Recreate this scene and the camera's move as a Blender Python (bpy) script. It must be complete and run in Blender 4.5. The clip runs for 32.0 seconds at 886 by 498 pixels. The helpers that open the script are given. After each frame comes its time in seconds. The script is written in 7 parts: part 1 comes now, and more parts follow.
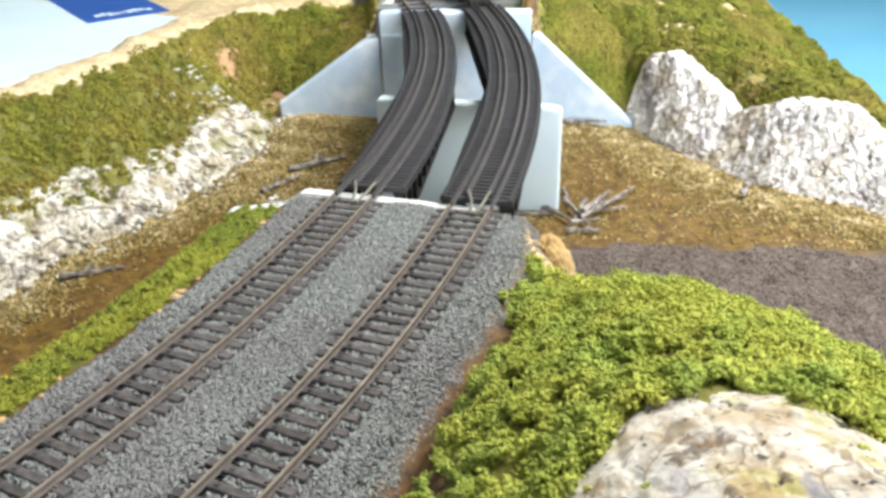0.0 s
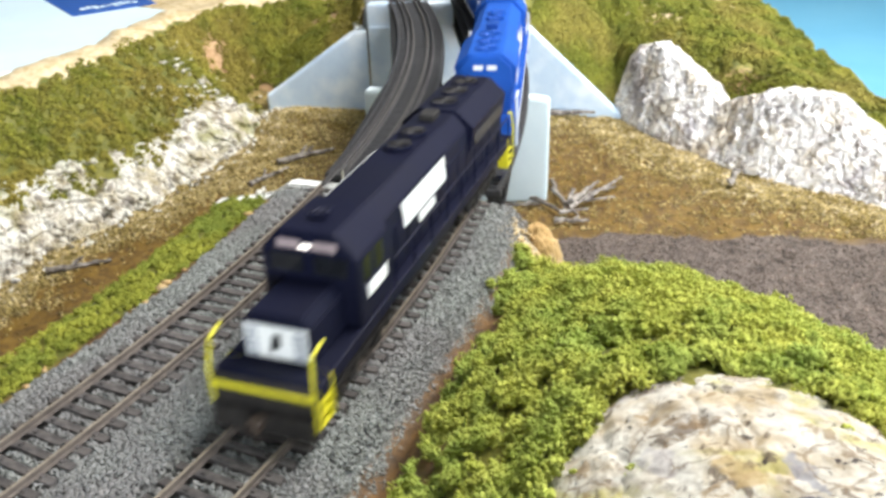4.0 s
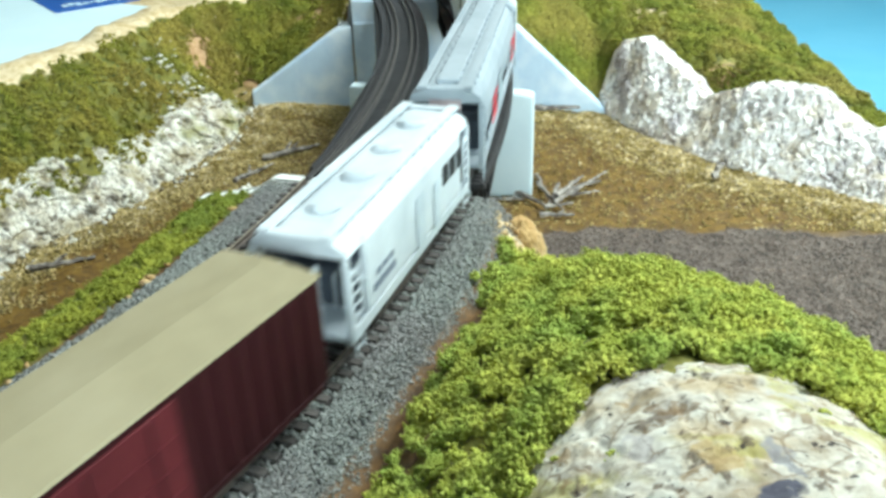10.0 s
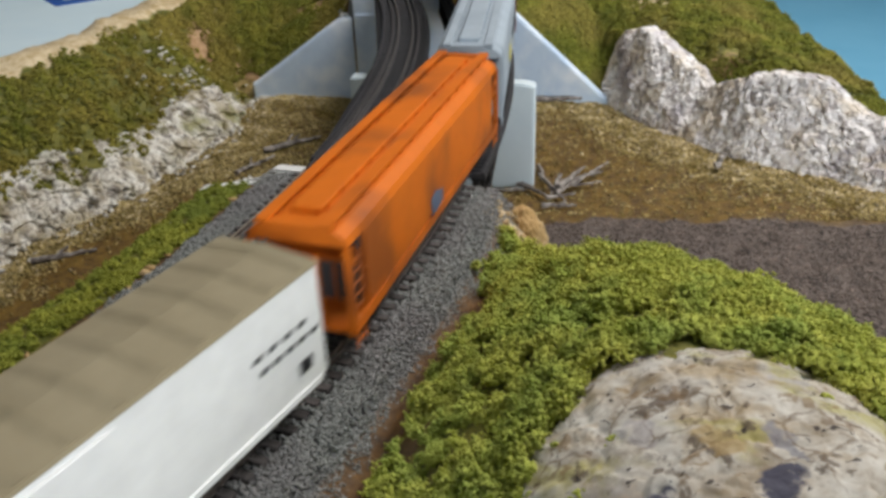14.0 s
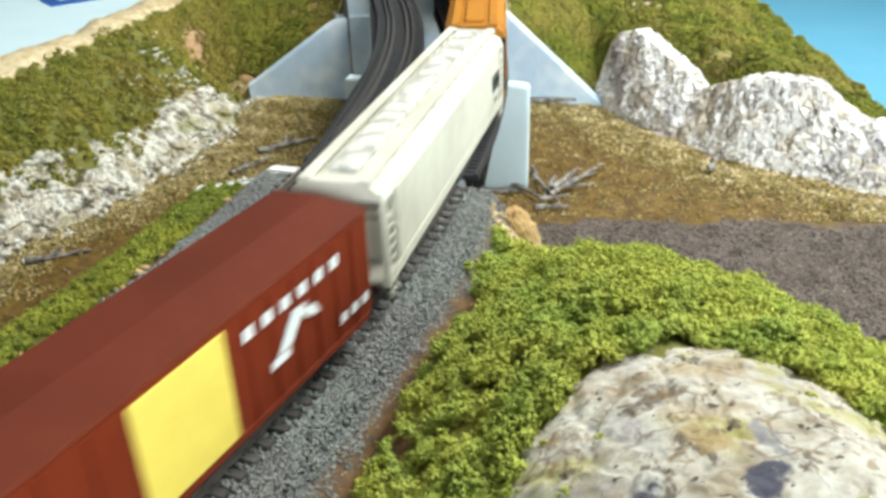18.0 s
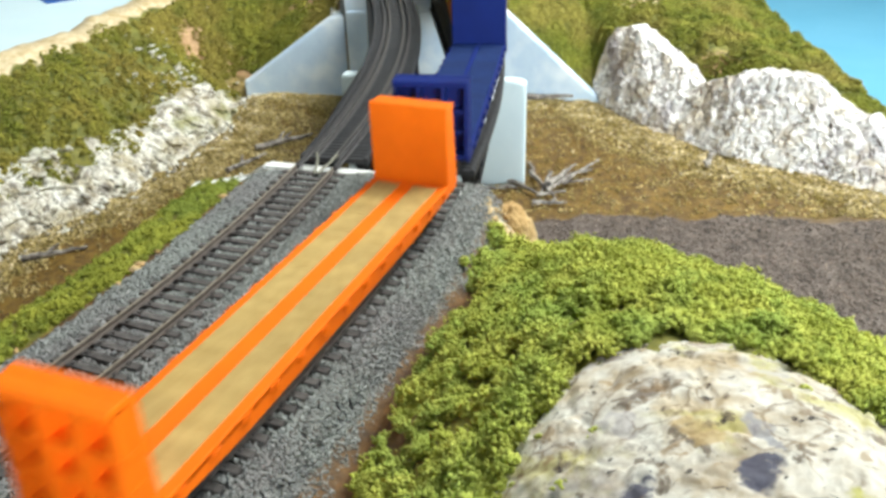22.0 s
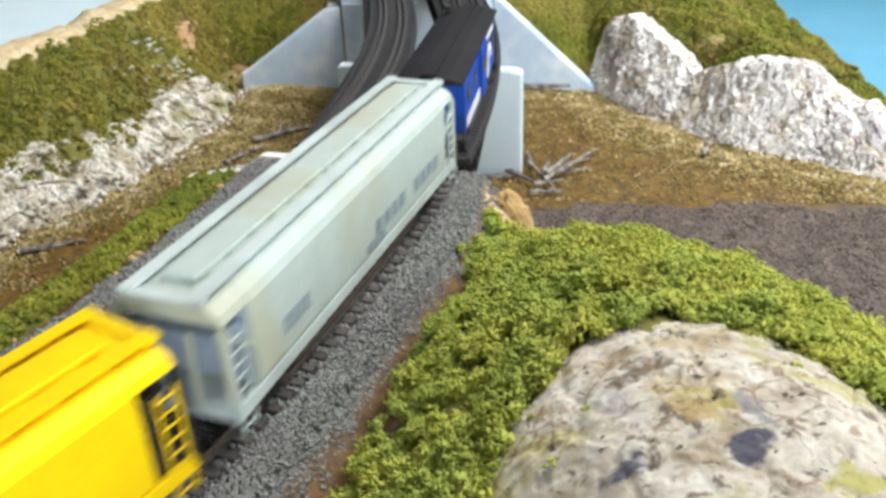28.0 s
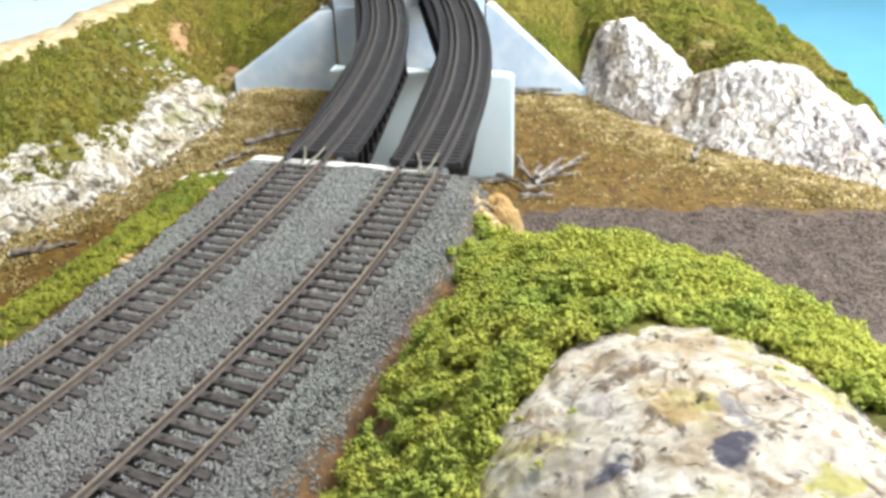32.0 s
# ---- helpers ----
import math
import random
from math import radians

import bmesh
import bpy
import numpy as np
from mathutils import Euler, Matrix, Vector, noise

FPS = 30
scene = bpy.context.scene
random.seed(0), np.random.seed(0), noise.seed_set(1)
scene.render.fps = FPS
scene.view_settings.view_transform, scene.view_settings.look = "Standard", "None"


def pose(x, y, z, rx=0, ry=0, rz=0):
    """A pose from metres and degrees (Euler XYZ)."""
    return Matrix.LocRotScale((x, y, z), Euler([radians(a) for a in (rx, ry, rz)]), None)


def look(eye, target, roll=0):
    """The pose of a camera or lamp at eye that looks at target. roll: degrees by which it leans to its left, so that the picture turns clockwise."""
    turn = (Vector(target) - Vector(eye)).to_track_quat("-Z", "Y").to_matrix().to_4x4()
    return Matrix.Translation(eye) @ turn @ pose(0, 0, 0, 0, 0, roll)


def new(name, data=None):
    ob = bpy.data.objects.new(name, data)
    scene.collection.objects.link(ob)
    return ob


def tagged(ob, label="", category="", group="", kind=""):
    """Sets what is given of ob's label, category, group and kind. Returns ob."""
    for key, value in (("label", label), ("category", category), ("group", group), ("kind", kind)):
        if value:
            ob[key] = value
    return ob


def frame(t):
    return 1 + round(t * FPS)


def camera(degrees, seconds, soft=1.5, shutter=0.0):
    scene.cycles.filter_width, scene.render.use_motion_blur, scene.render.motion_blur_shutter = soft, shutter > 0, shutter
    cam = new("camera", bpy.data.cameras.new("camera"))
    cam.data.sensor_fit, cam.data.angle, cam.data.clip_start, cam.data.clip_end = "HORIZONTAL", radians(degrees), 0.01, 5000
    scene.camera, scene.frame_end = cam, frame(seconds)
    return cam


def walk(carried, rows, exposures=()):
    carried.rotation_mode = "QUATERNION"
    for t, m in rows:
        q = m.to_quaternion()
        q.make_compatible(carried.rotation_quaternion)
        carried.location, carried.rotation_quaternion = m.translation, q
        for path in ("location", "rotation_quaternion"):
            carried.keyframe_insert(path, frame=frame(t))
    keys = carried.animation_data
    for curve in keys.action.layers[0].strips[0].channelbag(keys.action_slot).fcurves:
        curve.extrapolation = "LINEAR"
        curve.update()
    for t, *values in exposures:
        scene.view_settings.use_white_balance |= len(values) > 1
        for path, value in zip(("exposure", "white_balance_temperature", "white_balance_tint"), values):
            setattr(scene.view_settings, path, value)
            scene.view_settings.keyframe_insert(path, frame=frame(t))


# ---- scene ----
cam = camera(54.84, 32.0, soft=3.35, shutter=0.9)
PATH = [
    (0.0, look((0.00002, 0.00010, 0.15906), (0.00001, 0.88631, -0.30422), -1.728)),
    (0.5, look((0.00015, 0.00048, 0.15843), (0.00159, 0.88656, -0.30510), -1.750)),
    (1.0, look((0.00066, -0.00069, 0.15878), (0.01058, 0.88414, -0.30703), -1.607)),
    (1.5, look((0.00183, -0.00091, 0.15763), (0.01767, 0.88407, -0.30773), -1.419)),
    (2.0, look((0.00100, -0.00156, 0.15804), (0.02171, 0.88210, -0.30963), -1.212)),
    (2.5, look((0.00151, -0.00106, 0.15715), (0.02140, 0.88225, -0.31121), -1.308)),
    (3.0, look((0.00148, -0.00065, 0.15701), (0.01531, 0.88253, -0.31182), -1.635)),
    (3.5, look((0.00127, -0.00059, 0.15694), (0.01183, 0.88248, -0.31219), -1.783)),
    (5.5, look((0.00135, -0.00119, 0.15703), (0.01398, 0.88067, -0.31433), -1.850)),
    (6.0, look((0.00225, -0.00109, 0.15614), (0.01669, 0.87993, -0.31672), -1.888)),
    (6.5, look((0.00267, -0.00122, 0.15630), (0.01819, 0.87995, -0.31625), -1.815)),
    (7.0, look((0.00225, -0.00149, 0.15608), (0.01828, 0.87953, -0.31673), -1.861)),
    (7.5, look((0.00255, -0.00150, 0.15611), (0.02004, 0.87931, -0.31704), -1.762)),
    (8.0, look((0.00262, -0.00035, 0.15588), (0.02198, 0.88064, -0.31685), -1.420)),
    (8.5, look((0.00223, -0.00081, 0.15578), (0.02191, 0.87917, -0.31881), -1.683)),
    (9.0, look((0.00259, -0.00164, 0.15599), (0.02425, 0.87922, -0.31689), -1.744)),
    (9.5, look((0.00288, -0.00201, 0.15548), (0.02680, 0.87823, -0.31844), -1.759)),
    (10.0, look((0.00274, -0.00200, 0.15565), (0.02744, 0.87914, -0.31657), -1.728)),
    (10.5, look((0.00302, -0.00166, 0.15532), (0.02617, 0.87892, -0.31801), -1.829)),
    (11.0, look((0.00300, -0.00094, 0.15506), (0.02016, 0.87914, -0.31945), -1.960)),
    (11.5, look((0.00307, -0.00041, 0.15464), (0.02248, 0.87954, -0.32004), -1.653)),
    (12.0, look((0.00296, -0.00026, 0.15408), (0.02257, 0.87780, -0.32406), -1.811)),
    (12.5, look((0.00317, -0.00073, 0.15434), (0.02378, 0.87803, -0.32246), -1.912)),
    (13.0, look((0.00334, -0.00127, 0.15443), (0.02377, 0.87762, -0.32215), -1.945)),
    (13.5, look((0.00313, -0.00153, 0.15427), (0.02628, 0.87748, -0.32198), -1.802)),
    (14.0, look((0.00359, -0.00184, 0.15345), (0.02423, 0.87610, -0.32487), -2.078)),
    (14.5, look((0.00375, -0.00215, 0.15466), (0.02473, 0.87780, -0.31995), -1.853)),
    (16.5, look((0.00421, -0.00263, 0.15385), (0.02766, 0.87559, -0.32384), -1.897)),
    (17.0, look((0.00425, -0.00311, 0.15406), (0.02903, 0.87574, -0.32240), -1.885)),
    (17.5, look((0.00417, -0.00357, 0.15403), (0.02825, 0.87540, -0.32225), -1.998)),
    (18.0, look((0.00467, -0.00355, 0.15403), (0.03042, 0.87482, -0.32325), -1.833)),
    (18.5, look((0.00468, -0.00317, 0.15357), (0.03140, 0.87453, -0.32490), -1.751)),
    (19.0, look((0.00474, -0.00372, 0.15319), (0.03082, 0.87281, -0.32745), -2.031)),
    (19.5, look((0.00481, -0.00458, 0.15387), (0.03136, 0.87280, -0.32520), -2.151)),
    (20.0, look((0.00498, -0.00529, 0.15396), (0.03572, 0.87261, -0.32389), -2.005)),
    (20.5, look((0.00492, -0.00501, 0.15373), (0.03079, 0.87268, -0.32478), -2.306)),
    (21.0, look((0.00536, -0.00499, 0.15343), (0.03334, 0.87229, -0.32573), -2.248)),
    (21.5, look((0.00545, -0.00508, 0.15350), (0.03329, 0.87195, -0.32614), -2.178)),
    (22.0, look((0.00538, -0.00396, 0.15343), (0.03332, 0.87283, -0.32664), -1.889)),
    (22.5, look((0.00522, -0.00386, 0.15285), (0.03151, 0.87162, -0.32967), -2.152)),
    (23.0, look((0.00509, -0.00466, 0.15314), (0.03165, 0.87140, -0.32834), -2.309)),
    (23.5, look((0.00563, -0.00543, 0.15339), (0.03507, 0.87106, -0.32715), -2.256)),
    (24.0, look((0.00589, -0.00561, 0.15310), (0.03541, 0.87011, -0.32882), -2.236)),
    (24.5, look((0.00590, -0.00527, 0.15273), (0.03042, 0.87021, -0.32991), -2.389)),
    (25.0, look((0.00619, -0.00547, 0.15310), (0.03317, 0.87050, -0.32852), -2.091)),
    (25.5, look((0.00575, -0.00443, 0.15237), (0.03044, 0.87033, -0.33155), -2.143)),
    (27.5, look((0.00634, -0.00582, 0.15193), (0.02969, 0.86796, -0.33383), -2.657)),
    (28.0, look((0.00693, -0.00595, 0.15167), (0.03392, 0.86722, -0.33501), -2.450)),
    (28.5, look((0.00672, -0.00522, 0.15147), (0.03024, 0.86655, -0.33787), -2.478)),
    (29.0, look((0.00646, -0.00527, 0.15171), (0.03121, 0.86711, -0.33648), -2.402)),
    (29.5, look((0.00661, -0.00623, 0.15182), (0.03432, 0.86560, -0.33720), -2.472)),
    (30.0, look((0.00655, -0.00663, 0.15199), (0.03604, 0.86595, -0.33560), -2.430)),
    (30.5, look((0.00658, -0.00676, 0.15234), (0.03679, 0.86664, -0.33372), -2.385)),
    (31.0, look((0.00675, -0.00714, 0.15269), (0.03772, 0.86690, -0.33217), -2.290)),
    (31.5, look((0.00712, -0.00699, 0.15262), (0.03957, 0.86686, -0.33250), -2.075)),
    (32.0, look((0.00763, -0.00755, 0.15292), (0.04386, 0.86663, -0.33133), -1.984)),
]
EXPOSURES = [(0.0, 0.7, 6500, 10), (6.0, 0.7, 6500, 10), (9.0, 0.63, 6450, 5), (10.0, 0.53, 6000, -7), (11.0, 0.38, 6450, 9), (12.0, 0.45, 6600, 13), (13.0, -0.35, 6550, 12), (14.0, -0.5, 6600, 13), (17.0, 0.48, 6450, 8), (18.0, 0.38, 6400, 2), (19.0, 0.1, 6450, 5), (20.0, 0.2, 6450, 6), (21.0, 0.46, 6450, 6), (22.0, 0.53, 6400, 3), (23.0, 0.6, 6450, 8), (25.0, 0.62, 6500, 10), (27.0, 0.35, 6500, 10), (28.0, 0.26, 6500, 10), (29.0, 0.4, 6500, 10), (30.0, 0.75, 6550, 14), (31.0, 0.72, 6500, 10), (32.0, 0.66, 6500, 10)]
walk(cam, PATH, EXPOSURES)

# ---- light: a closed room with one wide hanging lamp beside the layout and an added fill light behind ----
world = bpy.data.worlds.new("outside_daylight")
scene.world = world
world.use_nodes = True
wn = world.node_tree.nodes
sky = wn.new("ShaderNodeTexSky")
sky.sky_type = 'NISHITA'
sky.sun_disc = False
sky.sun_elevation = radians(50)
wn["Background"].inputs["Strength"].default_value = 0.1
world.node_tree.links.new(sky.outputs[0], wn["Background"].inputs["Color"])
lamp = new("ceiling_light", bpy.data.lights.new("ceiling_light", 'AREA'))
lamp.data.shape = 'RECTANGLE'
lamp.data.size, lamp.data.size_y = 0.7, 0.5
lamp.data.energy = 17
lamp.data.color = (1.0, 0.98, 0.94)
lamp.matrix_world = look((0.56, 0.64, 0.92), (0.05, 0.45, 0.0))
# assumed source: cool fill added from behind to brighten camera-facing sides
fill_light = new("fill_light", bpy.data.lights.new("fill_light", 'AREA'))
fill_light.data.shape = 'RECTANGLE'
fill_light.data.size, fill_light.data.size_y = 2.4, 1.4
fill_light.data.energy = 205
fill_light.data.color = (0.90, 0.96, 1.0)
fill_light.matrix_world = look((1.75, -4.49, 0.75), (0.2, 0.5, 0.1))

# ---- plan ----
CX, CY, R1, SPACING = -0.9178, 0.6222, 0.9705, 0.0557   # centre of the curve, outer radius
R2 = R1 - SPACING
GAUGE = 0.0165
TH_NEAR, TH_FAR = -0.287, 0.155     # bridge ends
TH_END_N, TH_END_F = -0.75, 0.30    # ends of the curve, straight beyond
RIVER = -0.103
rng = np.random.default_rng(7)


def on_track(s, off=0.0, radius=R1):
    """Point (x, y) and heading of the line at arc s (outer radius), off metres outward."""
    th = s / R1
    if th > TH_END_F:
        a, d = TH_END_F, (th - TH_END_F) * R1
    elif th < TH_END_N:
        a, d = TH_END_N, (th - TH_END_N) * R1
    else:
        a, d = th, 0.0
    c, n = math.cos(a), math.sin(a)
    r = radius + off
    return CX + r * c - n * d, CY + r * n + c * d, a


# ---- materials ----
def mat(name, c1, c2=None, scale=200.0, rough=0.8, metal=0.0, bump=0.0, bscale=None, c3=None, s3=20.0, amt3=0.5,
        rand=0.0, island=0.0, detail=6.0, spec=0.4, leak=0.0):
    m = bpy.data.materials.new(name)
    m.use_nodes = True
    nt = m.node_tree
    N, L = nt.nodes, nt.links
    b = N["Principled BSDF"]
    b.inputs["Roughness"].default_value = rough
    b.inputs["Metallic"].default_value = metal
    b.inputs["Specular IOR Level"].default_value = spec
    tc = N.new("ShaderNodeTexCoord")
    no = N.new("ShaderNodeTexNoise")
    no.inputs["Scale"].default_value = scale
    no.inputs["Detail"].default_value = detail
    no.inputs["Roughness"].default_value = 0.65
    L.new(tc.outputs["Object"], no.inputs["Vector"])
    ramp = N.new("ShaderNodeValToRGB")
    ramp.color_ramp.elements[0].position = 0.35
    ramp.color_ramp.elements[1].position = 0.65
    ramp.color_ramp.elements[0].color = (*c1, 1)
    ramp.color_ramp.elements[1].color = (*(c2 or [v * 1.15 for v in c1]), 1)
    L.new(no.outputs["Fac"], ramp.inputs["Fac"])
    col = ramp.outputs["Color"]
    if c3:
        n2 = N.new("ShaderNodeTexNoise")
        n2.inputs["Scale"].default_value = s3
        n2.inputs["Detail"].default_value = 4
        L.new(tc.outputs["Object"], n2.inputs["Vector"])
        r2 = N.new("ShaderNodeValToRGB")
        r2.color_ramp.elements[0].position = 0.45
        r2.color_ramp.elements[1].position = 0.62
        r2.color_ramp.elements[1].color = (amt3, amt3, amt3, 1)
        L.new(n2.outputs["Fac"], r2.inputs["Fac"])
        mx = N.new("ShaderNodeMixRGB")
        mx.inputs["Color2"].default_value = (*c3, 1)
        L.new(r2.outputs["Color"], mx.inputs["Fac"])
        L.new(col, mx.inputs["Color1"])
        col = mx.outputs["Color"]
    if rand or island:
        src = N.new("ShaderNodeObjectInfo").outputs["Random"] if rand else N.new("ShaderNodeNewGeometry").outputs["Random Per Island"]
        k = rand or island
        mp = N.new("ShaderNodeMapRange")
        mp.inputs["To Min"].default_value = 1 - k
        mp.inputs["To Max"].default_value = 1 + k
        L.new(src, mp.inputs["Value"])
        hs = N.new("ShaderNodeHueSaturation")
        L.new(mp.outputs["Result"], hs.inputs["Value"])
        L.new(col, hs.inputs["Color"])
        col = hs.outputs["Color"]
    L.new(col, b.inputs["Base Color"])
    if bump:
        nb = N.new("ShaderNodeTexNoise")
        nb.inputs["Scale"].default_value = bscale or scale * 2
        nb.inputs["Detail"].default_value = 5
        L.new(tc.outputs["Object"], nb.inputs["Vector"])
        bp = N.new("ShaderNodeBump")
        bp.inputs["Strength"].default_value = bump
        bp.inputs["Distance"].default_value = 0.0006
        L.new(nb.outputs["Fac"], bp.inputs["Height"])
        L.new(bp.outputs["Normal"], b.inputs["Normal"])
    if leak:
        tr = N.new("ShaderNodeBsdfTranslucent")
        L.new(col, tr.inputs["Color"])
        ms = N.new("ShaderNodeMixShader")
        ms.inputs["Fac"].default_value = leak
        L.new(b.outputs["BSDF"], ms.inputs[1])
        L.new(tr.outputs["BSDF"], ms.inputs[2])
        L.new(ms.outputs["Shader"], N["Material Output"].inputs["Surface"])
    return m


M_BALLAST = mat("ballast", (0.235, 0.245, 0.235), (0.37, 0.385, 0.37), 500, 0.9, island=0.18, c3=(0.25, 0.225, 0.235), s3=16, amt3=0.55, spec=0.25)
M_BALLAST_BASE = mat("ballast_base", (0.12, 0.125, 0.125), (0.28, 0.29, 0.285), 700, 0.95, bump=0.8)
M_TIE = mat("tie_brown", (0.050, 0.045, 0.046), (0.105, 0.094, 0.090), 300, 0.85, rand=0.25, c3=(0.16, 0.14, 0.13), s3=260, amt3=0.35)
M_RAIL = mat("rail_rust", (0.080, 0.064, 0.056), (0.13, 0.105, 0.09), 250, 0.7)
M_RAILTOP = mat("rail_head", (0.26, 0.215, 0.165), (0.36, 0.305, 0.245), 90, 0.45, 0.3)
M_BTIE = mat("bridge_tie", (0.028, 0.028, 0.032), (0.052, 0.051, 0.054), 300, 0.55, rand=0.2)
M_BRAIL = mat("bridge_rail", (0.055, 0.052, 0.054), (0.10, 0.094, 0.094), 200, 0.5, 0.2)
M_GIRDER = mat("black_girder", (0.012, 0.012, 0.013), (0.02, 0.02, 0.021), 200, 0.5)
M_CONC = mat("painted_plaster", (0.48, 0.60, 0.75), (0.55, 0.67, 0.80), 60, 0.7, bump=0.15, c3=(0.80, 0.85, 0.90), s3=24, amt3=0.75)
M_PIER = mat("white_pier", (0.62, 0.72, 0.76), (0.70, 0.79, 0.82), 60, 0.7, bump=0.1, c3=(0.56, 0.66, 0.71), s3=30, amt3=0.4)
M_WHITE = mat("white_plaster", (0.74, 0.74, 0.72), (0.84, 0.84, 0.82), 200, 0.85, bump=0.3)
M_FOAM = mat("turf_yellow_green", (0.49, 0.54, 0.105), (0.72, 0.73, 0.17), 70, 0.95, island=0.08, c3=(0.34, 0.50, 0.13), s3=38, amt3=0.5, spec=0.1, leak=0.28)
M_VERGE = mat("turf_verge", (0.24, 0.26, 0.03), (0.42, 0.42, 0.06), 60, 0.95, island=0.14, c3=(0.14, 0.22, 0.04), s3=38, amt3=0.5)
M_FOAM2 = mat("turf_olive", (0.135, 0.150, 0.016), (0.285, 0.27, 0.038), 38, 0.95, island=0.22, c3=(0.38, 0.25, 0.07), s3=17, amt3=0.4)
M_FOAM3 = mat("turf_dark_olive", (0.115, 0.135, 0.014), (0.25, 0.25, 0.035), 38, 0.95, island=0.25, c3=(0.34, 0.25, 0.07), s3=20, amt3=0.45)
M_BOARD = mat("foam_board", (0.62, 0.77, 0.84), (0.68, 0.82, 0.87), 10, 0.7)
M_PRINT = mat("blue_print", (0.02, 0.09, 0.36), (0.025, 0.11, 0.42), 10, 0.6)
M_SKYBLUE = mat("backdrop_blue", (0.13, 0.40, 0.60), (0.16, 0.44, 0.64), 4, 0.8)
M_SAND = mat("sand", (0.42, 0.26, 0.10), (0.60, 0.41, 0.19), 200, 0.95, bump=0.6, c3=(0.72, 0.60, 0.40), s3=70, amt3=0.45)
M_WOOD = mat("driftwood", (0.045, 0.032, 0.030), (0.42, 0.38, 0.34), 160, 0.85, bump=0.4)
M_PLY = mat("plywood", (0.35, 0.25, 0.15), (0.45, 0.33, 0.2), 20, 0.8)
M_WALL = mat("room_wall", (0.50, 0.51, 0.51), (0.54, 0.55, 0.55), 5, 0.9)


# ---- mesh helpers ----
def link(name, verts, faces, material, parent=None, label="", smooth=False):
    me = bpy.data.meshes.new(name)
    me.from_pydata([tuple(v) for v in verts], [], [tuple(f) for f in faces])
    me.update()
    for mm in (material if isinstance(material, (list, tuple)) else [material]):
        me.materials.append(mm)
    if smooth:
        me.polygons.foreach_set("use_smooth", [True] * len(me.polygons))
    ob = new(name, me)
    ob.parent = parent
    if label:
        ob["label"] = label
    return ob


def part(name, bm, material, parent=None, label="", smooth=False):
    """Link a bmesh as one mesh object under a thing or a part."""
    bmesh.ops.recalc_face_normals(bm, faces=bm.faces)
    me = bpy.data.meshes.new(name)
    bm.to_mesh(me)
    bm.free()
    for mm in (material if isinstance(material, (list, tuple)) else [material]):
        me.materials.append(mm)
    if smooth:
        me.polygons.foreach_set("use_smooth", [True] * len(me.polygons))
    ob = new(name, me)
    ob.parent = parent
    if label:
        ob["label"] = label
    return ob


def piece(name, data, parent, m=None):
    """An object of its own on shared mesh data."""
    ob = new(name, data)
    ob.parent = parent
    if m is not None:
        ob.matrix_basis = m
    return ob


def box(bm, x0, x1, y0, y1, z0, z1, bevel=0.0):
    r = bmesh.ops.create_cube(bm, size=1)
    vs = r["verts"]
    bmesh.ops.scale(bm, vec=(x1 - x0, y1 - y0, z1 - z0), verts=vs)
    bmesh.ops.translate(bm, vec=((x0 + x1) / 2, (y0 + y1) / 2, (z0 + z1) / 2), verts=vs)
    if bevel:
        es = list({e for v in vs for e in v.link_edges})
        r = bmesh.ops.bevel(bm, geom=es, offset=bevel, segments=2, affect='EDGES', profile=0.6)
        vs = list({v for f in r["faces"] for v in f.verts} | {v for v in vs if v.is_valid})
    return vs


def cyl(bm, p, q, r, seg=12, r2=None):
    p, q = Vector(p), Vector(q)
    d = q - p
    res = bmesh.ops.create_cone(bm, cap_ends=True, segments=seg, radius1=r, radius2=r if r2 is None else r2, depth=d.length)
    bmesh.ops.transform(bm, matrix=Matrix.Translation((p + q) / 2) @ d.to_track_quat('Z', 'Y').to_matrix().to_4x4(), verts=res["verts"])
    return res["verts"]


def extrude_x(bm, prof, x0, x1, cap=True):
    """A prism along x of the closed profile of (y, z) points."""
    a = [bm.verts.new((x0, y, z)) for y, z in prof]
    b = [bm.verts.new((x1, y, z)) for y, z in prof]
    n = len(prof)
    for i in range(n):
        bm.faces.new((a[i], a[(i + 1) % n], b[(i + 1) % n], b[i]))
    if cap:
        bm.faces.new(a[::-1])
        bm.faces.new(b)
    return a + b


def sweep(prof, s0, s1, radius, step=0.01):
    """Verts and faces of a closed (offset, z) profile swept along the track."""
    n = max(2, int(abs(s1 - s0) / step) + 1)
    V, F = [], []
    k = len(prof)
    for i in range(n):
        s = s0 + (s1 - s0) * i / (n - 1)
        for o, z in prof:
            x, y, a = on_track(s, o, radius)
            V.append((x, y, z))
    for i in range(n - 1):
        for j in range(k):
            F.append((i * k + j, i * k + (j + 1) % k, (i + 1) * k + (j + 1) % k, (i + 1) * k + j))
    F.append(tuple(range(k))[::-1])
    F.append(tuple((n - 1) * k + j for j in range(k)))
    return V, F


TETRA = (np.array([(0.9, 0.9, 0.9), (-0.9, -0.9, 0.9), (-0.9, 0.9, -0.9), (0.9, -0.9, -0.9)]), np.array([(0, 1, 2), (0, 3, 1), (0, 2, 3), (1, 3, 2)]))
OCTA = (np.array([(1, 0, 0), (-1, 0, 0), (0, 1, 0), (0, -1, 0), (0, 0, 1), (0, 0, -1)], float),
        np.array([(0, 2, 4), (2, 1, 4), (1, 3, 4), (3, 0, 4), (2, 0, 5), (1, 2, 5), (3, 1, 5), (0, 3, 5)]))
bm = bmesh.new()
bmesh.ops.create_icosphere(bm, subdivisions=1, radius=1)
ICO = (np.array([v.co[:] for v in bm.verts]), np.array([[v.index for v in f.verts] for f in bm.faces]))
bm.free()


